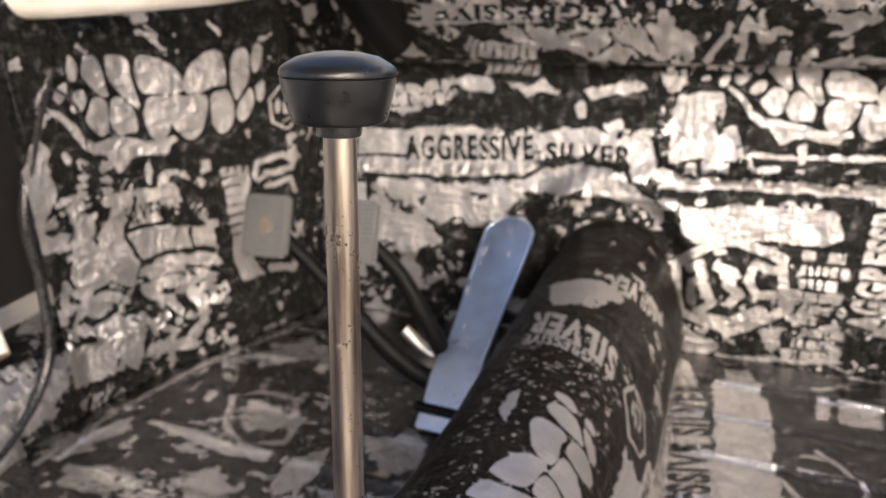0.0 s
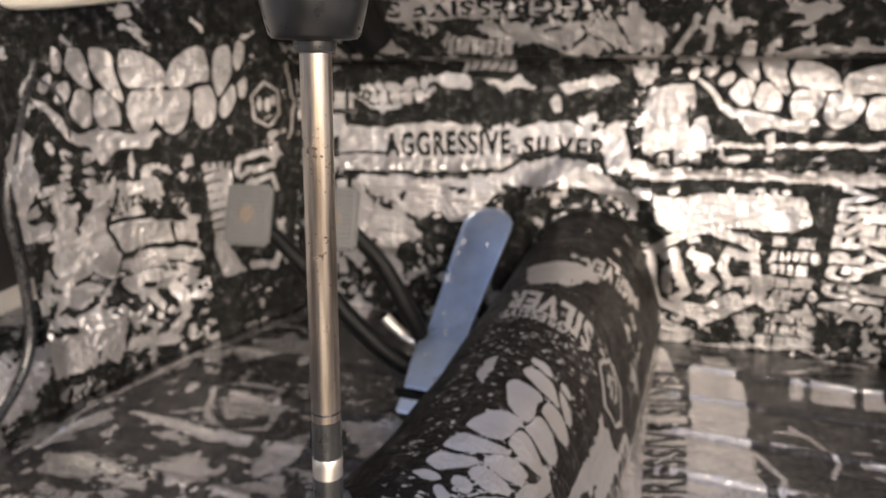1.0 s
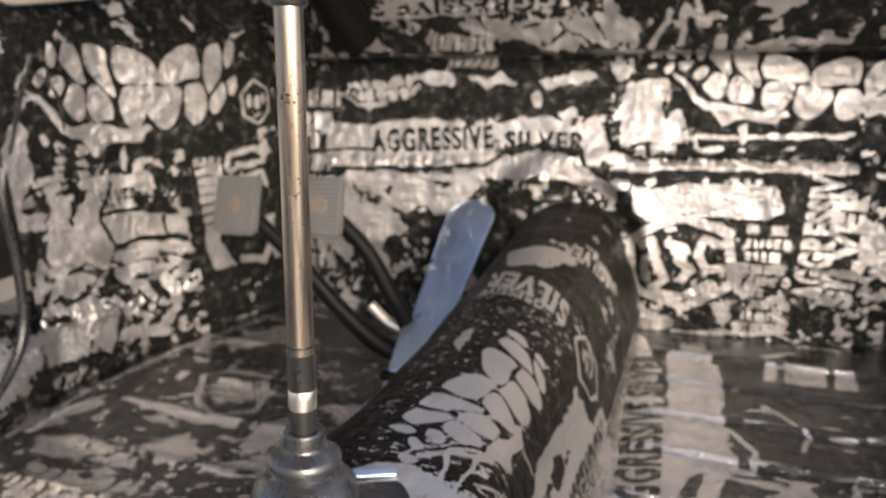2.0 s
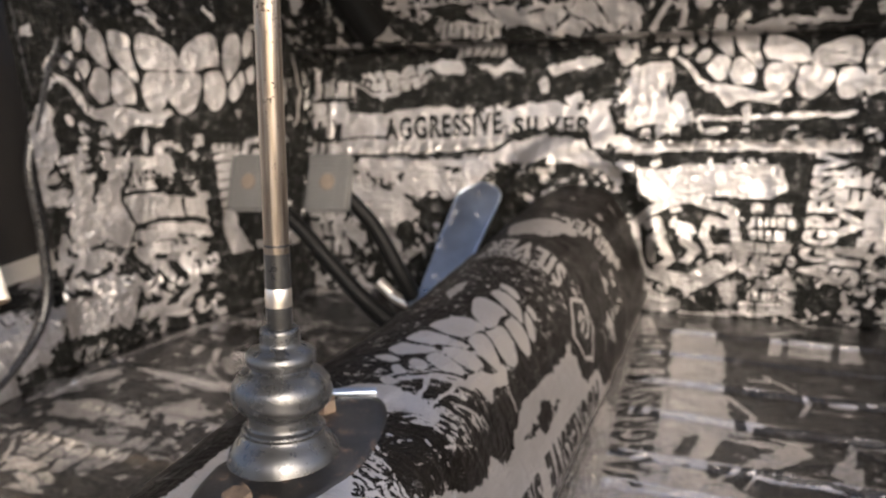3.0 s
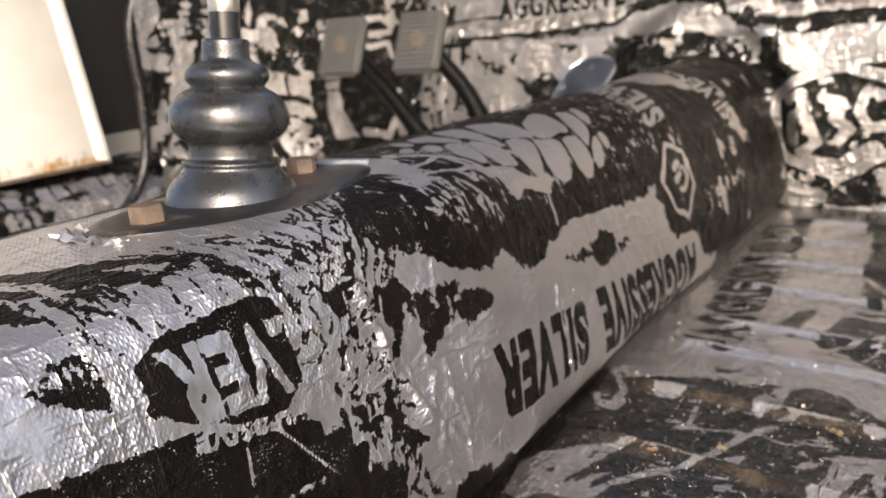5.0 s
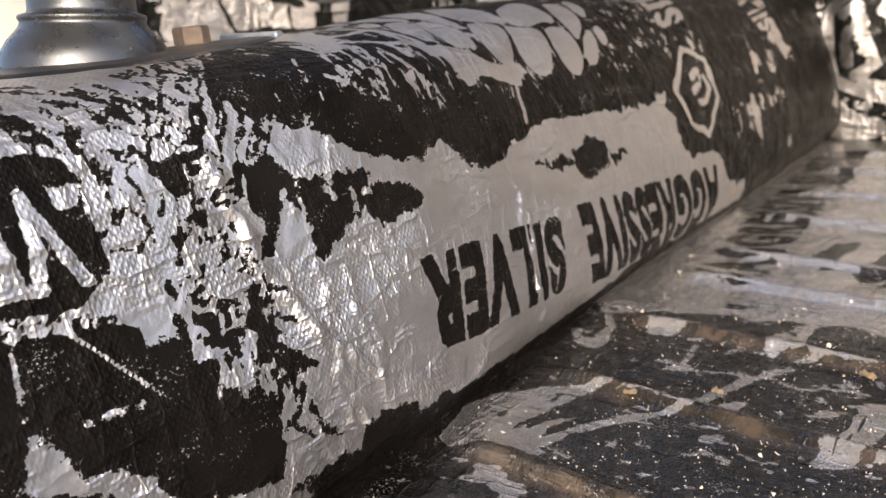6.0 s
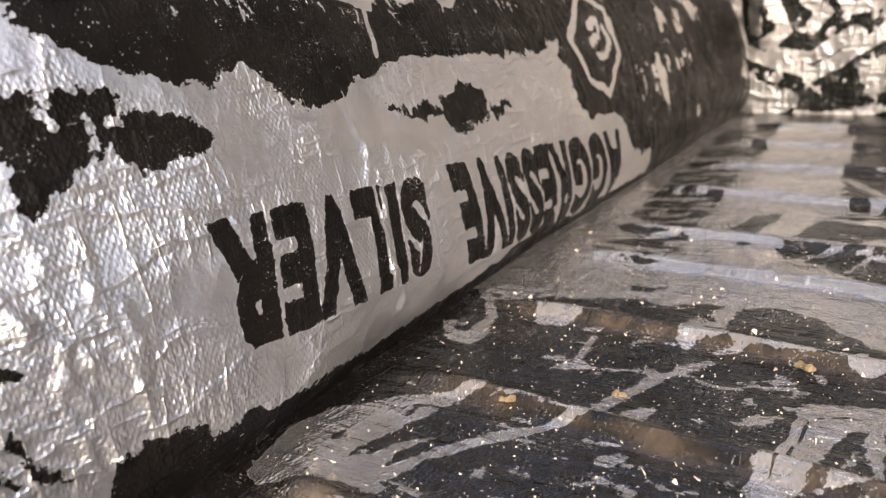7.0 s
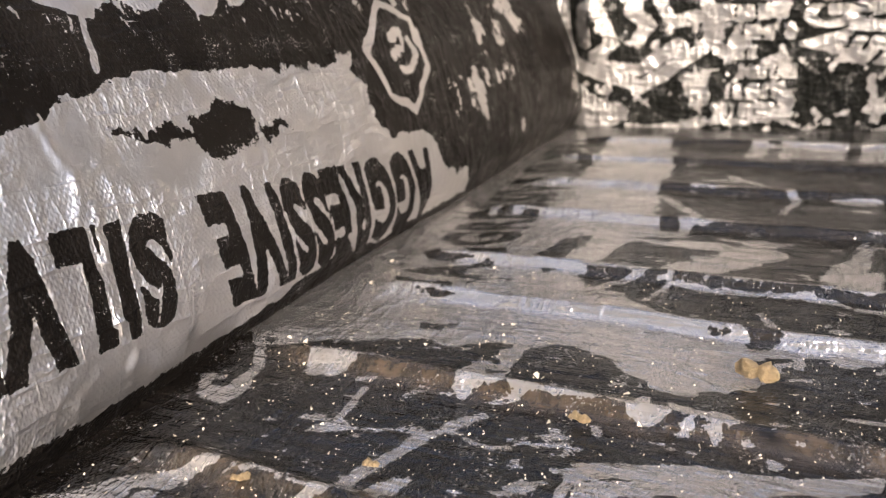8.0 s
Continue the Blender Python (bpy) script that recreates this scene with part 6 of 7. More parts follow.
c.stroke((0.8131, 0.1907), (0.8553, 0.1866), 0.006, 0.006, False, 0.004)
c.stroke((0.8553, 0.1866), (0.8893, 0.1769), 0.006, 0.006, False, 0.004)
c.stroke((0.8295, 0.2236), (0.8117, 0.1911), 0.006, 0.006, False, 0.008)
c.stroke((0.8117, 0.1911), (0.8153, 0.1728), 0.006, 0.006, False, 0.008)
c.stroke((0.8153, 0.1728), (0.8219, 0.1497), 0.006, 0.006, False, 0.008)
c.lettering("SILVER", (0.814, 0.1952), (0.0503, -0.0051), (0.0009, 0.0232), False, 0.03, 0.008)
c.stroke((0.8212, 0.1464), (0.8554, 0.1465), 0.008, 0.008, False, 0.008)
c.stroke((0.8554, 0.1465), (0.9164, 0.1359), 0.008, 0.008, False, 0.008)
c.stroke((0.8918, 0.1697), (0.8927, 0.1438), 0.006, 0.006, False, 0.006)
c.poly([(0.784, 0.2286), (0.7979, 0.2283), (0.7839, 0.1958), (0.7714, 0.1862)], False, 0.014)
c.poly([(0.8505, 0.2557), (0.8577, 0.2697), (0.8585, 0.244), (0.8555, 0.2344), (0.8495, 0.2391)], True, 0.006)
c.poly([(0.8716, 0.2482), (0.876, 0.2336), (0.8867, 0.2258), (0.8711, 0.2291)], True, 0.006)
c.poly([(0.8167, 0.1429), (0.8742, 0.1303), (0.8753, 0.1151), (0.8178, 0.1297)], True, 0.008)
c.stroke((0.8812, 0.1283), (0.9145, 0.1243), 0.009, 0.006, True, 0.01)
c.stroke((0.8937, 0.1135), (0.9188, 0.1024), 0.009, 0.006, True, 0.01)
c.stroke((0.8771, 0.1033), (0.9071, 0.102), 0.009, 0.006, True, 0.01)
# rings and torn patches low on the panel
c.stroke((0.8216, 0.1103), (0.8496, 0.113), 0.014, 0.014, True, 0.008)
c.stroke((0.8496, 0.113), (0.8771, 0.1033), 0.014, 0.014, True, 0.008)
c.stroke((0.8771, 0.1033), (0.8914, 0.0759), 0.014, 0.014, True, 0.008)
c.stroke((0.8914, 0.0759), (0.8902, 0.045), 0.014, 0.014, True, 0.008)
c.stroke((0.8902, 0.045), (0.8636, 0.0227), 0.014, 0.014, True, 0.008)
c.stroke((0.8636, 0.0227), (0.818, 0.0334), 0.014, 0.014, True, 0.008)
c.stroke((0.8246, 0.1056), (0.8527, 0.0897), 0.01, 0.01, True, 0.006)
c.stroke((0.8527, 0.0897), (0.864, 0.0694), 0.01, 0.01, True, 0.006)
c.poly([(0.7414, 0.0948), (0.7843, 0.0954), (0.8068, 0.0756), (0.8107, 0.0366), (0.7955, 0.0205), (0.7671, 0.0482)], True, 0.01)
c.poly([(0.6936, 0.082), (0.7309, 0.0782), (0.7753, 0.0519), (0.7628, 0.028), (0.6991, 0.0449)], True, 0.016, 0.01)
c.poly([(0.726, 0.135), (0.7704, 0.1323), (0.7899, 0.1218), (0.7649, 0.1065), (0.7291, 0.1169)], True, 0.016)
c.stroke((0.8325, 0.0654), (0.8526, 0.0462), 0.012, 0.012, True, 0.008)
c.stroke((0.8526, 0.0462), (0.839, 0.036), 0.012, 0.012, True, 0.008)
# comb-like stack of letters by the pedals
c.poly([(0.9416, 0.2331), (0.9809, 0.2311), (0.9802, 0.2045), (0.9713, 0.1841), (0.9617, 0.1484), (0.9668, 0.116), (0.9855, 0.0785), (0.9516, 0.0809), (0.9422, 0.1151), (0.9447, 0.1527), (0.9438, 0.1977)], True, 0.004)
c.stroke((0.9429, 0.2213), (0.9662, 0.2209), 0.0028, 0.0018, False, 0.003)
c.stroke((0.9425, 0.209), (0.9659, 0.2084), 0.0028, 0.0018, False, 0.003)
c.stroke((0.9421, 0.1966), (0.9656, 0.1959), 0.0028, 0.0018, False, 0.003)
c.stroke((0.9417, 0.1842), (0.9653, 0.1832), 0.0028, 0.0018, False, 0.003)
c.stroke((0.9413, 0.1716), (0.965, 0.1705), 0.0028, 0.0018, False, 0.003)
c.stroke((0.941, 0.1589), (0.9647, 0.1576), 0.0028, 0.0018, False, 0.003)
c.stroke((0.9406, 0.1462), (0.9644, 0.1447), 0.0028, 0.0018, False, 0.003)
c.stroke((0.9533, 0.2394), (0.9516, 0.2282), 0.004, 0.003, False, 0.002)
c.stroke((0.9639, 0.2374), (0.9622, 0.2261), 0.004, 0.003, False, 0.002)
c.stroke((0.975, 0.2352), (0.9732, 0.2238), 0.004, 0.003, False, 0.002)
c.stroke((0.9878, 0.2104), (0.9921, 0.2281), 0.008, 0.008, True, 0.004)
c.stroke((0.9921, 0.2281), (1.034, 0.2326), 0.008, 0.008, True, 0.004)
c.stroke((1.034, 0.2326), (1.048, 0.2206), 0.008, 0.008, True, 0.004)
c.stroke((1.048, 0.2206), (1.045, 0.2121), 0.008, 0.008, True, 0.004)
c.stroke((1.045, 0.2121), (1.005, 0.2127), 0.008, 0.008, True, 0.004)
c.stroke((1.003, 0.1958), (1.02, 0.1973), 0.008, 0.008, True, 0.004)
c.stroke((1.02, 0.1973), (1.04, 0.1976), 0.008, 0.008, True, 0.004)
c.stroke((1.04, 0.1976), (1.045, 0.1786), 0.008, 0.008, True, 0.004)
c.stroke((0.9952, 0.0837), (1.03, 0.0731), 0.01, 0.01, True, 0.006)
c.stroke((1.03, 0.0731), (1.042, 0.0944), 0.01, 0.01, True, 0.006)
c.poly([(1.042, 0.0944), (1.064, 0.0961), (1.067, 0.0741), (1.047, 0.0697)], True, 0.006)
c.hexmark((1.0442, 0.292), 0.024, 0.0, True, 1.2)
c.stroke((1.089, 0.3414), (1.098, 0.2877), 0.006, 0.006, True, 0.008)
c.stroke((1.098, 0.2877), (1.084, 0.2441), 0.006, 0.006, True, 0.008)
c.stroke((0.9561, 0.4089), (0.9681, 0.3918), 0.006, 0.003, True, 0.012)
c.stroke((0.8704, 0.4031), (0.8962, 0.3822), 0.006, 0.003, True, 0.012)
c.stroke((0.8778, 0.4086), (0.8885, 0.3954), 0.006, 0.003, True, 0.012)
c.stroke((0.7986, 0.4035), (0.8057, 0.3912), 0.006, 0.003, True, 0.012)
c.stroke((1.021, 0.377), (1.034, 0.3826), 0.006, 0.003, True, 0.012)
c.h += 0.006 * fbm(c.u, c.v, 0.10, 3, 5) + 0.0024 * fbm(c.u, c.v, 0.02, 3, 8)
c.crease((0.72, 0.085), (0.98, 0.06), 0.006, 0.012)
side = sheet("wall_left", c, on_side, FOIL_WALL, "curved unseen footwell side panel that shades the firewall wrapped in black foil with a printed grin", "wall")


# unseen mirror of the left panel, added to darken what the tunnel reflects
c = Canvas(0.77, RUN[-1], 0.0, 0.50, 0.0040, 91)
c.grunge(0.16, 0.05, 0.03)
c.teeth((0.80, 0.20), (0.20, 0.0), (0.0, 0.12), True)
c.h += 0.006 * fbm(c.u, c.v, 0.10, 3, 5)


def on_right_side(u, v, h):
    x, y, z = on_side(u, v, h)
    return 2 * CENTRE - x, y, z


sheet("wall_right", c, on_right_side, FOIL_WALL, "unseen right footwell panel mirrored from the left, in dark printed foil", "wall")

# ---- the body shell round the footwell ----
def structure(name, bm, mat, label, category):
    return tagged(finish(name, bm, mat), label, category, kind="structure")


structure("floor_pan", box(-0.72, 0.56, -1.30, 0.97, -0.030, -0.006), PITCH, "black underside of the floor pan", "floor pan")
structure("wall_front", box(-0.72, 0.56, 0.925, 0.97, -0.006, 0.50), BODY, "steel bulkhead behind the foil", "wall")
# unseen; its height trims the rear light that the firewall's foil reflects
structure("wall_rear", box(-0.72, 0.56, -1.30, -1.27, -0.006, 0.72), BODY, "unseen grey rear panel limiting light from behind", "wall")
# roof out of view, kept to limit the sky to the openings
structure("ceiling", box(-0.72, 0.56, -1.30, 0.35, 1.16, 1.18), BODY, "plain roof panel out of view, limiting the sky light", "ceiling")
structure("wall_right", box(0.525, 0.56, -1.27, 0.925, -0.006, 0.12), BODY, "sill of the open door", "wall")
# this unseen upper block keeps sun off the firewall's right end
structure("wall_right", box(0.525, 0.56, 0.57, 0.925, 0.12, 1.0), BODY, "unseen footwell side panel that shades the firewall", "wall")
structure("wall_left", box(-0.72, -0.69, -1.27, 0.925, -0.006, 0.12), BODY, "outer sill of the open door", "wall")
structure("wall_left", box(-0.72, -0.69, 0.45, 0.925, 0.12, 1.0), PITCH, "dark inner wing panel", "wall")
for x in (-0.70, 0.53):
    structure("pillar", box(x, x + 0.03, -0.62, -0.54, 0.12, 1.16), BODY, "door pillar", "pillar")
structure("dashboard", box(-0.69, 0.525, 0.54, 0.62, 0.56, 0.68, 0.02), WHITE, "white painted dashboard pressing", "dashboard")

# unseen pale ground, added to bounce light in and brighten low reflections
ground = bmesh.new()
bmesh.ops.create_grid(ground, x_segments=8, y_segments=8, size=60.0, matrix=pose(0, 0, -0.36))
structure("ground", ground, plain("pale_bounce_ground", (0.33, 0.31, 0.29), 0.0, 0.8, 0.2, 3, 0.001), "unseen pale ground outside the car, added to bounce light", "ground")

# foil-wrapped sill along the open door
c = Canvas(-0.45, 0.62, 0.0, 0.20, 0.0022, 83)
c.grunge(0.05, 0.05, 0.03)
c.bars((0.33, 0.46), (0.05, 0.10), 2, True, True)
c.h += 0.004 * fbm(c.u, c.v, 0.06, 3, 5) + 0.002 * fbm(c.u, c.v, 0.02, 3, 8)
SILL = np.array([(-0.600, 0.0), (-0.602, 0.03), (-0.612, 0.06), (-0.634, 0.082), (-0.665, 0.092), (-0.70, 0.094)])
SILL_RUN = np.r_[0, np.cumsum(np.hypot(*np.diff(SILL, axis=0).T))]
sheet("sill", c, lambda u, v, h: (np.interp(v, SILL_RUN, SILL[:, 0]) + h, u, np.interp(v, SILL_RUN, SILL[:, 1]) + h), FOIL_WALL,
      "rounded door sill wrapped in printed foil", "sill")

# ---- gear lever ----
BASE = Vector((-0.067, 0.173, 0.1635))
AXIS = Vector((0.014, 0.112, 1.0)).normalized()
lever = empty("gear_lever", Matrix.Translation(BASE) @ AXIS.to_track_quat('Z', 'Y').to_matrix().to_4x4(),
              "straight steel gear lever with black knob and grey boot", "gear lever")
rod = part("rod", lathe([(0.0062, 0.055), (0.0062, 0.104), (0.0064, 0.1045), (0.0064, 0.272)], 32), STEEL_ROD, lever, "worn nickel-plated rod with rust pitting")
part("sleeve", lathe([(0.0066, 0.060), (0.0066, 0.077), (0.0064, 0.0772), (0.0064, 0.086), (0.0066, 0.0862), (0.0066, 0.1042), (0.0060, 0.1045)], 32), BLACK_SLEEVE, rod, "black lower sleeve")
part("band", lathe([(0.0065, 0.0765), (0.0068, 0.0772), (0.0068, 0.0860), (0.0065, 0.0867)], 32), STEEL_BAND, rod, "bright steel band")
part("band", lathe([(0.0064, 0.1078), (0.00655, 0.1080), (0.00655, 0.1087), (0.0064, 0.1089)], 32), BLACK_SLEEVE, rod, "thin dark groove")
knob = part("knob", lathe([(0.0, 0.2675), (0.014, 0.2675), (0.0168, 0.2680), (0.0182, 0.2695), (0.0200, 0.2765), (0.0213, 0.2823), (0.0216, 0.2847), (0.0211, 0.2851), (0.0218, 0.2855), (0.0219, 0.2865), (0.0213, 0.2882),
                           (0.0196, 0.2896), (0.0150, 0.2921), (0.0090, 0.2936), (0.0, 0.2943)], 64), KNOB, lever, "black rounded bakelite knob")
part("ferrule", lathe([(0.0064, 0.2625), (0.0082, 0.2630), (0.0086, 0.2645), (0.0086, 0.2670), (0.0094, 0.2676), (0.0094, 0.2685)], 32), BLACK_SLEEVE, knob, "black ferrule")
boot_line = spline([(0.0300, -0.006, 0), (0.0285, 0.0000, 0), (0.0258, 0.0045, 0), (0.0228, 0.0078, 0), (0.0212, 0.0102, 0), (0.0218, 0.0118, 0), (0.0212, 0.0130, 0), (0.0186, 0.0140, 0),
                    (0.0182, 0.0170, 0), (0.0186, 0.0205, 0), (0.0222, 0.0232, 0), (0.0255, 0.0275, 0), (0.0261, 0.0325, 0), (0.0247, 0.0378, 0), (0.0206, 0.0422, 0), (0.0164, 0.0446, 0),
                    (0.0164, 0.0460, 0), (0.0180, 0.0480, 0), (0.0183, 0.0505, 0), (0.0168, 0.0535, 0), (0.0126, 0.0556, 0), (0.0106, 0.0570, 0), (0.0103, 0.0610, 0), (0.0101, 0.0645, 0), (0.0090, 0.0655, 0), (0.0064, 0.0655, 0)], 3)
boot = part("boot", lathe([(p.x, p.y) for p in boot_line], 64), BOOT, lever, "glossy dark grey stepped rubber boot")
part("mould_seam", tube([(p.x * math.cos(-1.75) * 1.003, p.x * math.sin(-1.75) * 1.003, p.y) for p in boot_line[::3]], 0.0003, 5, 3), BLACK_SLEEVE, boot, "fine moulding seam")


def saddle_plate(cx, cy, turn, half_long, half_wide, thick):
    """A pointed oval plate, nearly flat, whose rim stands clear of the tunnel."""
    bm = bmesh.new()
    n, rings = 48, [0.0, 0.35, 0.7, 0.9, 0.965, 1.0]
    lift = [thick, thick, thick * 0.9, thick * 1.1, thick * 1.05, thick * 0.5]
    rows = []
    for f, h in zip(rings, lift):
        row = []
        for k in range(n if f else 1):
            t = 2 * math.pi * k / n
            a, b = f * half_long * math.copysign(abs(math.cos(t)) ** 1.15, math.cos(t)), f * half_wide * math.copysign(abs(math.sin(t)) ** 1.10, math.sin(t))
            x, y = cx + b * math.cos(turn) + a * math.sin(turn), cy + a * math.cos(turn) - b * math.sin(turn)
            z = 0.1600 - 0.10 * max(0.0, abs(b) - 0.018)
            row.append(bm.verts.new((x, y, z + h)))
        rows.append(row)
    low = [bm.verts.new((v.co.x, v.co.y, v.co.z - 0.0028)) for v in rows[-1]]
    rows.append(low)
    for a, b in zip(rows, rows[1:]):
        for k in range(n):
            if len(a) == 1:
                bm.faces.new((a[0], b[k], b[(k + 1) % n]))
            else:
                bm.faces.new((a[k], a[(k + 1) % n], b[(k + 1) % n], b[k]))
    return bm


plate = part("base_plate", saddle_plate(-0.0595, 0.172, 0.11, 0.0735, 0.0365, 0.0016), PLATE, lever, "oval pressed steel plate with stains")
plate.matrix_basis = lever.matrix_basis.inverted()


def hex_bolt(r, h):
    bm = lathe([(0.0, 0.0), (r * 0.95, 0.0), (r * 0.95, 0.0012), (r * 0.8, 0.0013)], 24)
    v0 = [[bm.verts.new((r * k * math.cos(math.pi / 3 * i), r * k * math.sin(math.pi / 3 * i), z)) for i in range(6)] for k, z in ((1.0, 0.0012), (1.0, h * 0.88), (0.9, h))]
    for a, b in zip(v0, v0[1:]):
        for i in range(6):
            bm.faces.new((a[i], a[(i + 1) % 6], b[(i + 1) % 6], b[i]))
    bm.faces.new(v0[-1])
    return bm


for x, y, z, spin in ((-0.0605, 0.1225, 0.1605, 20), (-0.070, 0.2200, 0.1605, 0)):
    part("bolt", hex_bolt(0.0074, 0.0080), RUST, plate, "rusty brown hexagon bolt", pose(x, y, z, 0, 0, spin))


# torn foil edge behind the plate, and the clip in front of it
def crumple(sx, sy, seed):
    bm = bmesh.new()
    bmesh.ops.create_grid(bm, x_segments=22, y_segments=10, size=0.5)
    for v in bm.verts:
        p = Vector((v.co.x * sx, v.co.y * sy, 0))
        q = p * 160 + Vector((seed * 7.1, 0, 0))
        e = 1.0 - 0.35 * abs(noise.noise(q * 0.9))
        v.co = Vector((p.x * e, p.y * e, 0.0022 + 0.0055 * abs(noise.noise(q)) + 0.002 * noise.noise(q * 2.7)))
    bmesh.ops.solidify(bm, geom=bm.faces[:], thickness=0.0004)
    return bm


scrap = finish("foil_scrap", crumple(0.042, 0.012, 3), STEEL_BAND)
scrap.matrix_basis = pose(-0.061, 0.0985, 0.1570, 0, 4, 3)
tagged(scrap, "crumpled bright torn foil edge beside the lever's plate", "foil scrap")
clip = finish("steel_clip", box(-0.014, 0.014, -0.0035, 0.0035, 0.0, 0.0022, 0.0008), ZINC)
clip.matrix_basis = pose(-0.0640, 0.2450, 0.1610, 0, 2, 24)
tagged(clip, "small blue-grey steel clip lying on the tunnel", "clip")

# ---- pedals ----
def pedal(name, pad_at, tilt, yaw, arm, label):
    root = empty(name, Matrix.Translation(arm[-1]), label, "pedal", "floor-hinged pedals")
    back = root.matrix_basis.inverted()
    bar = part("arm", tube(arm, (0.0085, 0.0120), 12), BLACK_STEEL, root, "black painted steel arm")
    bar.matrix_basis = back
    m = back @ pose(*pad_at, 90 - tilt, 0, yaw)
    pad = part("pad", box(-0.027, 0.027, -0.034, 0.034, -0.012, 0.0, 0.004, 3), PAD, root, "worn grey rubber pad", m)
    ridge = box(-0.0255, 0.0255, -0.0013, 0.0013, -0.0002, 0.0018, 0.0006, 1)
    first = None
    for k in range(13):
        y = -0.030 + 0.005 * k
        if first is None:
            first = part("ridge", ridge, PAD, pad)
            first.matrix_basis = pose(0, y, 0)
        else:
            again = new("ridge", first.data)
            again.parent = pad
            again.matrix_basis = pose(0, y, 0)
    part("medallion", lathe([(0.0095, 0.0), (0.0095, 0.0021), (0.0085, 0.0026), (0.006, 0.0022), (0.0, 0.0024)], 28), PAD_MARK, pad, "round moulded mark")
    part("shoe", box(-0.024, 0.024, -0.030, 0.030, -0.016, -0.0118, 0.001, 1), BLACK_STEEL, pad, "black steel backing plate")
    return root


pedal("brake_pedal", (-0.2995, 0.6355, 0.2065), 25, 4,
      [(-0.288, 0.648, 0.193), (-0.258, 0.660, 0.150), (-0.232, 0.664, 0.095), (-0.213, 0.670, 0.050), (-0.200, 0.675, 0.018)],
      "black floor-hinged brake pedal with a grey ribbed pad")
pedal("clutch_pedal", (-0.402, 0.630, 0.206), 25, 4,
      [(-0.392, 0.642, 0.192), (-0.345, 0.645, 0.145), (-0.290, 0.650, 0.078), (-0.245, 0.655, 0.036), (-0.205, 0.660, 0.022)],
      "black floor-hinged clutch pedal with a grey ribbed pad")


def accelerator():
    low, high = Vector((-0.193, 0.610, 0.028)), Vector((-0.175, 0.815, 0.168))
    up = (high - low).normalized()
    across = Vector((1.0, -0.15, 0.0))
    across = (across - up * across.dot(up)).normalized()
    face = across.cross(up)
    m = Matrix((across, up, face)).transposed().to_4x4()
    m.translation = low
    root = empty("accelerator_pedal", m, "long zinc plated steel accelerator pedal, tinted with sky blue, beside the tunnel", "pedal")
    length = (high - low).length
    pts = [(-0.026, 0.0), (0.026, 0.0), (0.026, 0.03), (0.024, 0.06), (0.027, length * 0.55), (0.031, length - 0.028)]
    pts += [(0.031 * math.cos(t), length - 0.028 + 0.028 * math.sin(t)) for t in (0.4, 0.8, 1.2, 1.57, 1.94, 2.34, 2.74)]
    pts += [(-0.031, length - 0.028), (-0.027, length * 0.55), (-0.024, 0.065), (-0.030, 0.058), (-0.030, 0.03)]
    tread = part("tread", outline_slab(pts, 0.004, 0.0012), ZINC, root)
    part("rim", tube([(x * 0.97, y, 0.0035) for x, y in pts[3:-3]], 0.0014, 6, 3), ZINC, tread)
    part("hinge", tube([(-0.036, -0.004, -0.004), (0.0, -0.004, -0.004), (0.036, -0.004, -0.004)], 0.006, 12, 2), BLACK_STEEL, root, "black hinge pin")
    part("hinge_bracket", box(-0.030, 0.030, -0.026, 0.0, -0.010, -0.004, 0.002), ZINC, root, "dull zinc hinge bracket")
    inv = m.inverted()
    link = [inv @ Vector(q) for q in ((-0.265, 0.675, 0.077), (-0.242, 0.671, 0.060), (-0.215, 0.667, 0.052), (-0.190, 0.665, 0.050), (-0.178, 0.665, 0.050))]
    part("throttle_link", tube(link, 0.0065, 10), STEEL_BAND, root, "bright bent steel link rod")


accelerator()

# ---- cable, pillar, column, dash rail ----
tagged(finish("cable", tube([(-0.585, 0.10, 0.008), (-0.590, 0.28, 0.010), (-0.600, 0.385, 0.014), (-0.606, 0.455, 0.040), (-0.606, 0.497, 0.088), (-0.606, 0.508, 0.165),
                             (-0.606, 0.510, 0.245), (-0.600, 0.545, 0.330), (-0.590, 0.585, 0.420), (-0.60, 0.62, 0.52)], 0.0058, 12), CABLE),
       "shiny black cable running up from the floor beside the sill", "cable")


tagged(finish("wire", tube([(-0.60, 0.53, 0.30), (-0.585, 0.55, 0.36), (-0.575, 0.575, 0.34), (-0.585, 0.585, 0.29), (-0.598, 0.56, 0.27), (-0.60, 0.53, 0.30), (-0.60, 0.52, 0.42)], 0.0016, 8), CABLE),
       "thin black looped wire beside the cable", "wire")


def door_pillar():
    root = empty("door_pillar", pose(-0.642, 0.465, 0.095), "white painted door pillar with rust along its foot", "pillar")
    plan = [(0.0, 0.012), (0.006, 0.010), (0.008, 0.004), (0.002, -0.006), (0.006, -0.012), (0.005, -0.10), (0.0, -0.22), (-0.03, -0.22), (-0.03, 0.012)]
    bm = bmesh.new()
    rows = []
    for k in range(12):
        z = 0.75 * k / 11
        rows.append([bm.verts.new((x - 0.02 * z, y - 0.10 * z, z)) for x, y in plan])
    for a, b in zip(rows, rows[1:]):
        for i in range(len(plan)):
            j = (i + 1) % len(plan)
            bm.faces.new((a[i], a[j], b[j], b[i]))
    bm.faces.new(rows[0])
    bm.faces.new(rows[-1])
    part("post", bm, PILLAR, root)
    part("flange", box(0.004, 0.010, -0.22, 0.006, 0.0, 0.004, 0.001), RUST, root, "rusty foot flange")


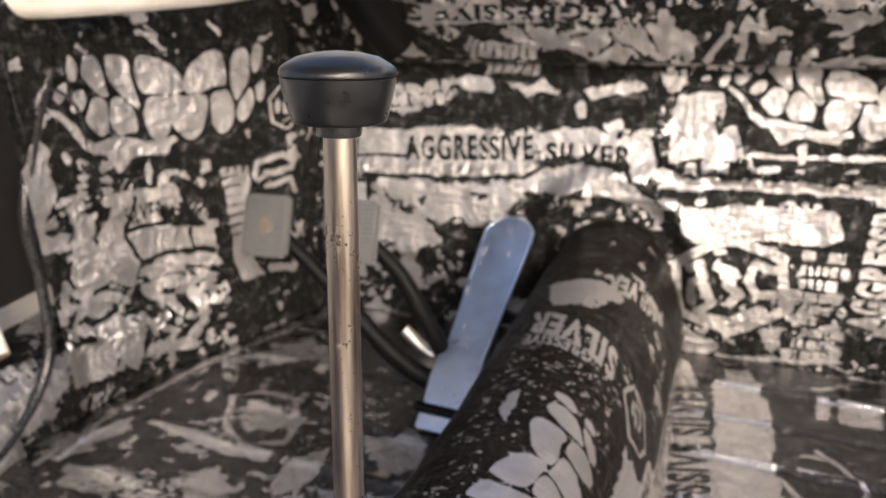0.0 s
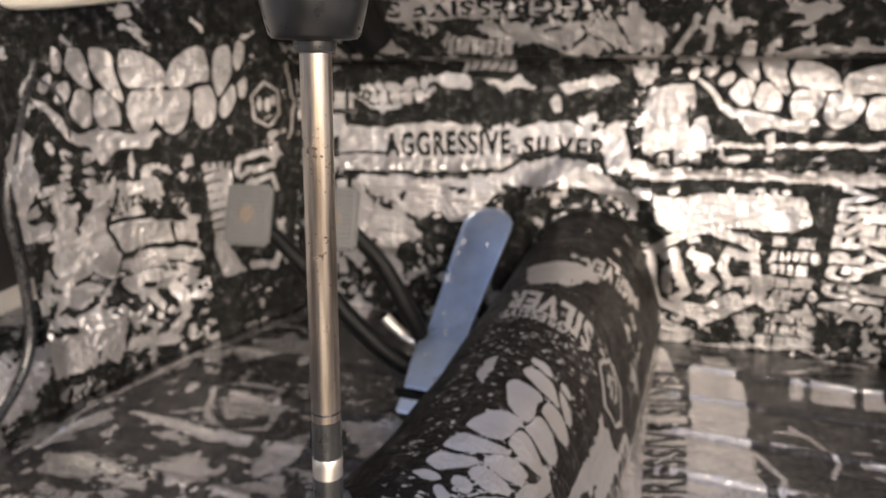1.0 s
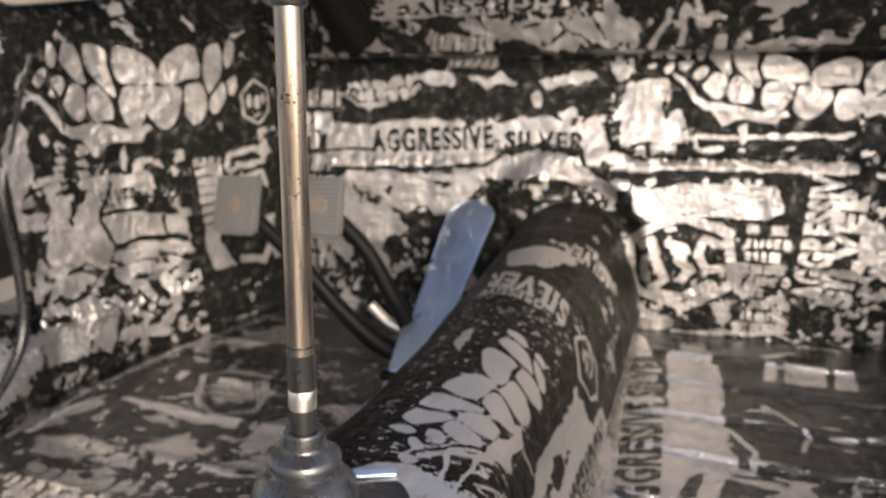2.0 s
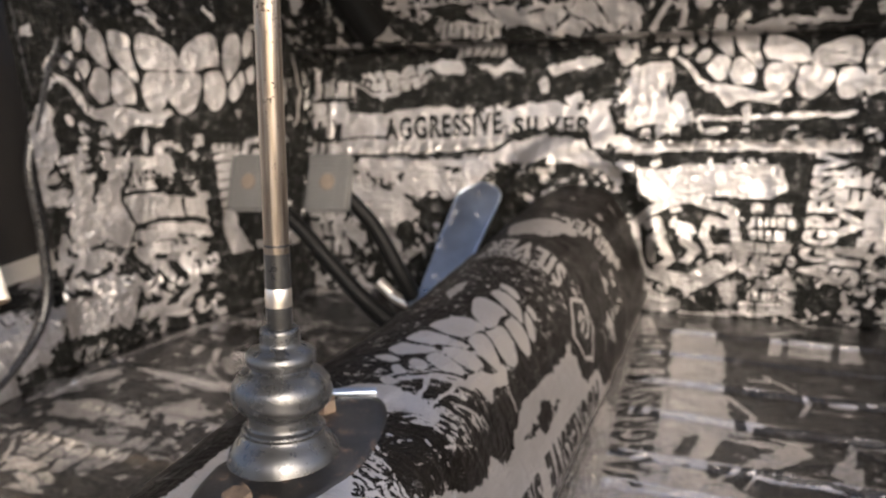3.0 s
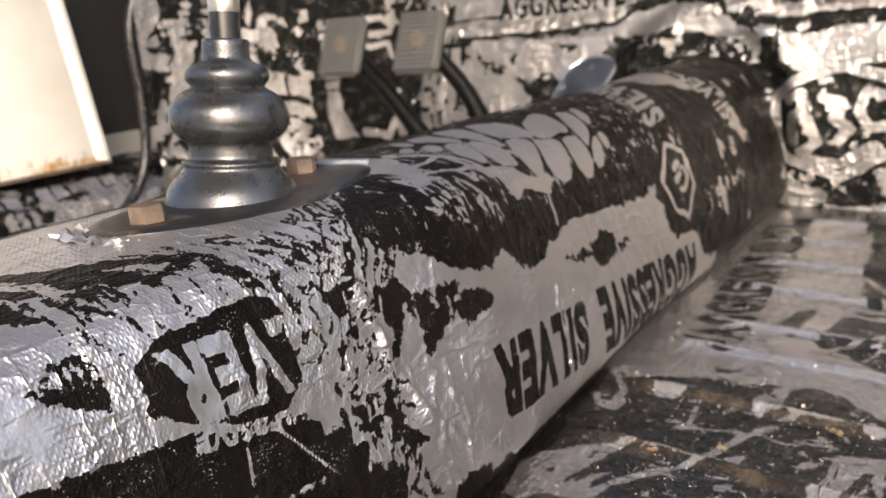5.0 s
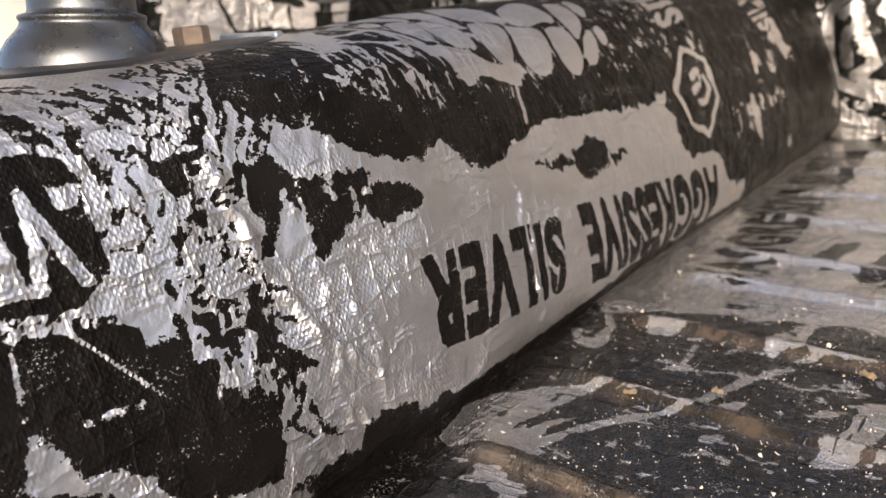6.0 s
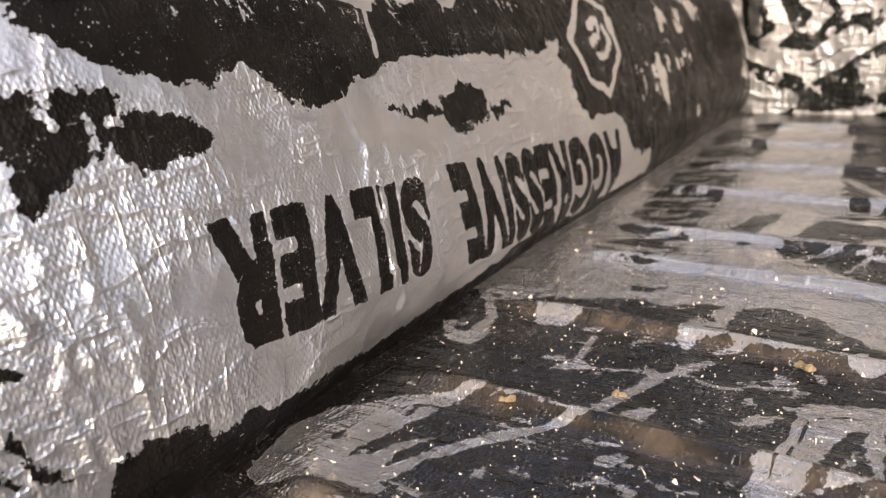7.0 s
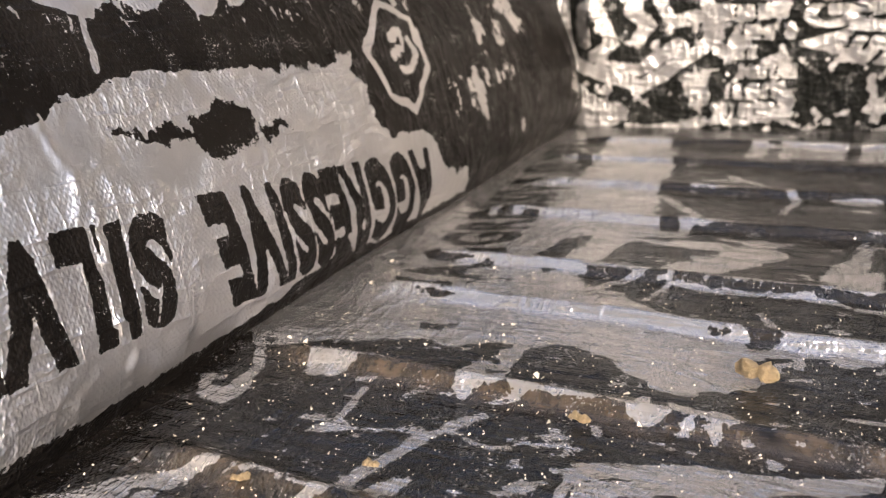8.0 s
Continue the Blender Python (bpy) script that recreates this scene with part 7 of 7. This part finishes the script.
door_pillar()
tagged(finish("steering_column", tube([(-0.335, 0.850, 0.372), (-0.345, 0.800, 0.420), (-0.36, 0.72, 0.50), (-0.38, 0.62, 0.60)], 0.027, 20), BLACK_STEEL),
       "black painted steering column tube above the pedals", "steering column")
tagged(finish("dash_rail", tube([(-0.69, 0.555, 0.462), (-0.60, 0.560, 0.452), (-0.45, 0.565, 0.458), (-0.32, 0.570, 0.472), (-0.20, 0.575, 0.52)], 0.022, 16), WHITE),
       "white painted lower dash rail with rust spots", "dash rail")


# ---- crumbs and grit on the right-hand floor ----
def clump(size, seed):
    bm = bmesh.new()
    rnd = random.Random(seed)
    for k in range(5):
        m = pose(rnd.uniform(-1, 1) * size, rnd.uniform(-0.5, 0.5) * size, size * 0.4, rnd.uniform(0, 90), rnd.uniform(0, 90), 0)
        bmesh.ops.create_icosphere(bm, subdivisions=2, radius=size * rnd.uniform(0.45, 0.7), matrix=m)
    for v in bm.verts:
        v.co += 0.35 * size * Vector((noise.noise(v.co / size * 1.7), noise.noise(v.co / size * 1.7 + Vector((5, 0, 0))), noise.noise(v.co / size * 1.7 + Vector((0, 7, 0)))))
        v.co.z = max(v.co.z, 0.0)
    return bm


for i, (x, y, s) in enumerate(((0.205, 0.402, 0.0050), (0.160, 0.359, 0.0024), (0.081, 0.300, 0.0017), (0.112, 0.318, 0.0016), (0.142, 0.300, 0.0016))):
    ob = finish("dirt_crumb", clump(s, i), CRUMB)
    ob.matrix_basis = pose(x, y, 0.0028)
    tagged(ob, "ochre crumb of dirt lying on the foil floor", "dirt crumb", "crumbs on the floor")

bm = bmesh.new()
rnd = random.Random(4)
for k in range(2200):
    x, y = rnd.uniform(0.03, 0.30), 0.24 + 0.24 * rnd.random() ** 1.3
    s = rnd.uniform(0.00018, 0.0005) * (1.0 + 1.6 * (rnd.random() < 0.06))
    vs = [bm.verts.new((x + s * rnd.uniform(-1, 1), y + s * rnd.uniform(-1, 1), 0.0015 + s * rnd.uniform(0, 2))) for _ in range(4)]
    for q in ((0, 1, 2), (0, 2, 3), (0, 1, 3), (1, 2, 3)):
        bm.faces.new([vs[i] for i in q])
tagged(finish("grit", bm, GRIT, smooth=False), "fine pale grit scattered over the floor foil", "grit", kind="stuff")
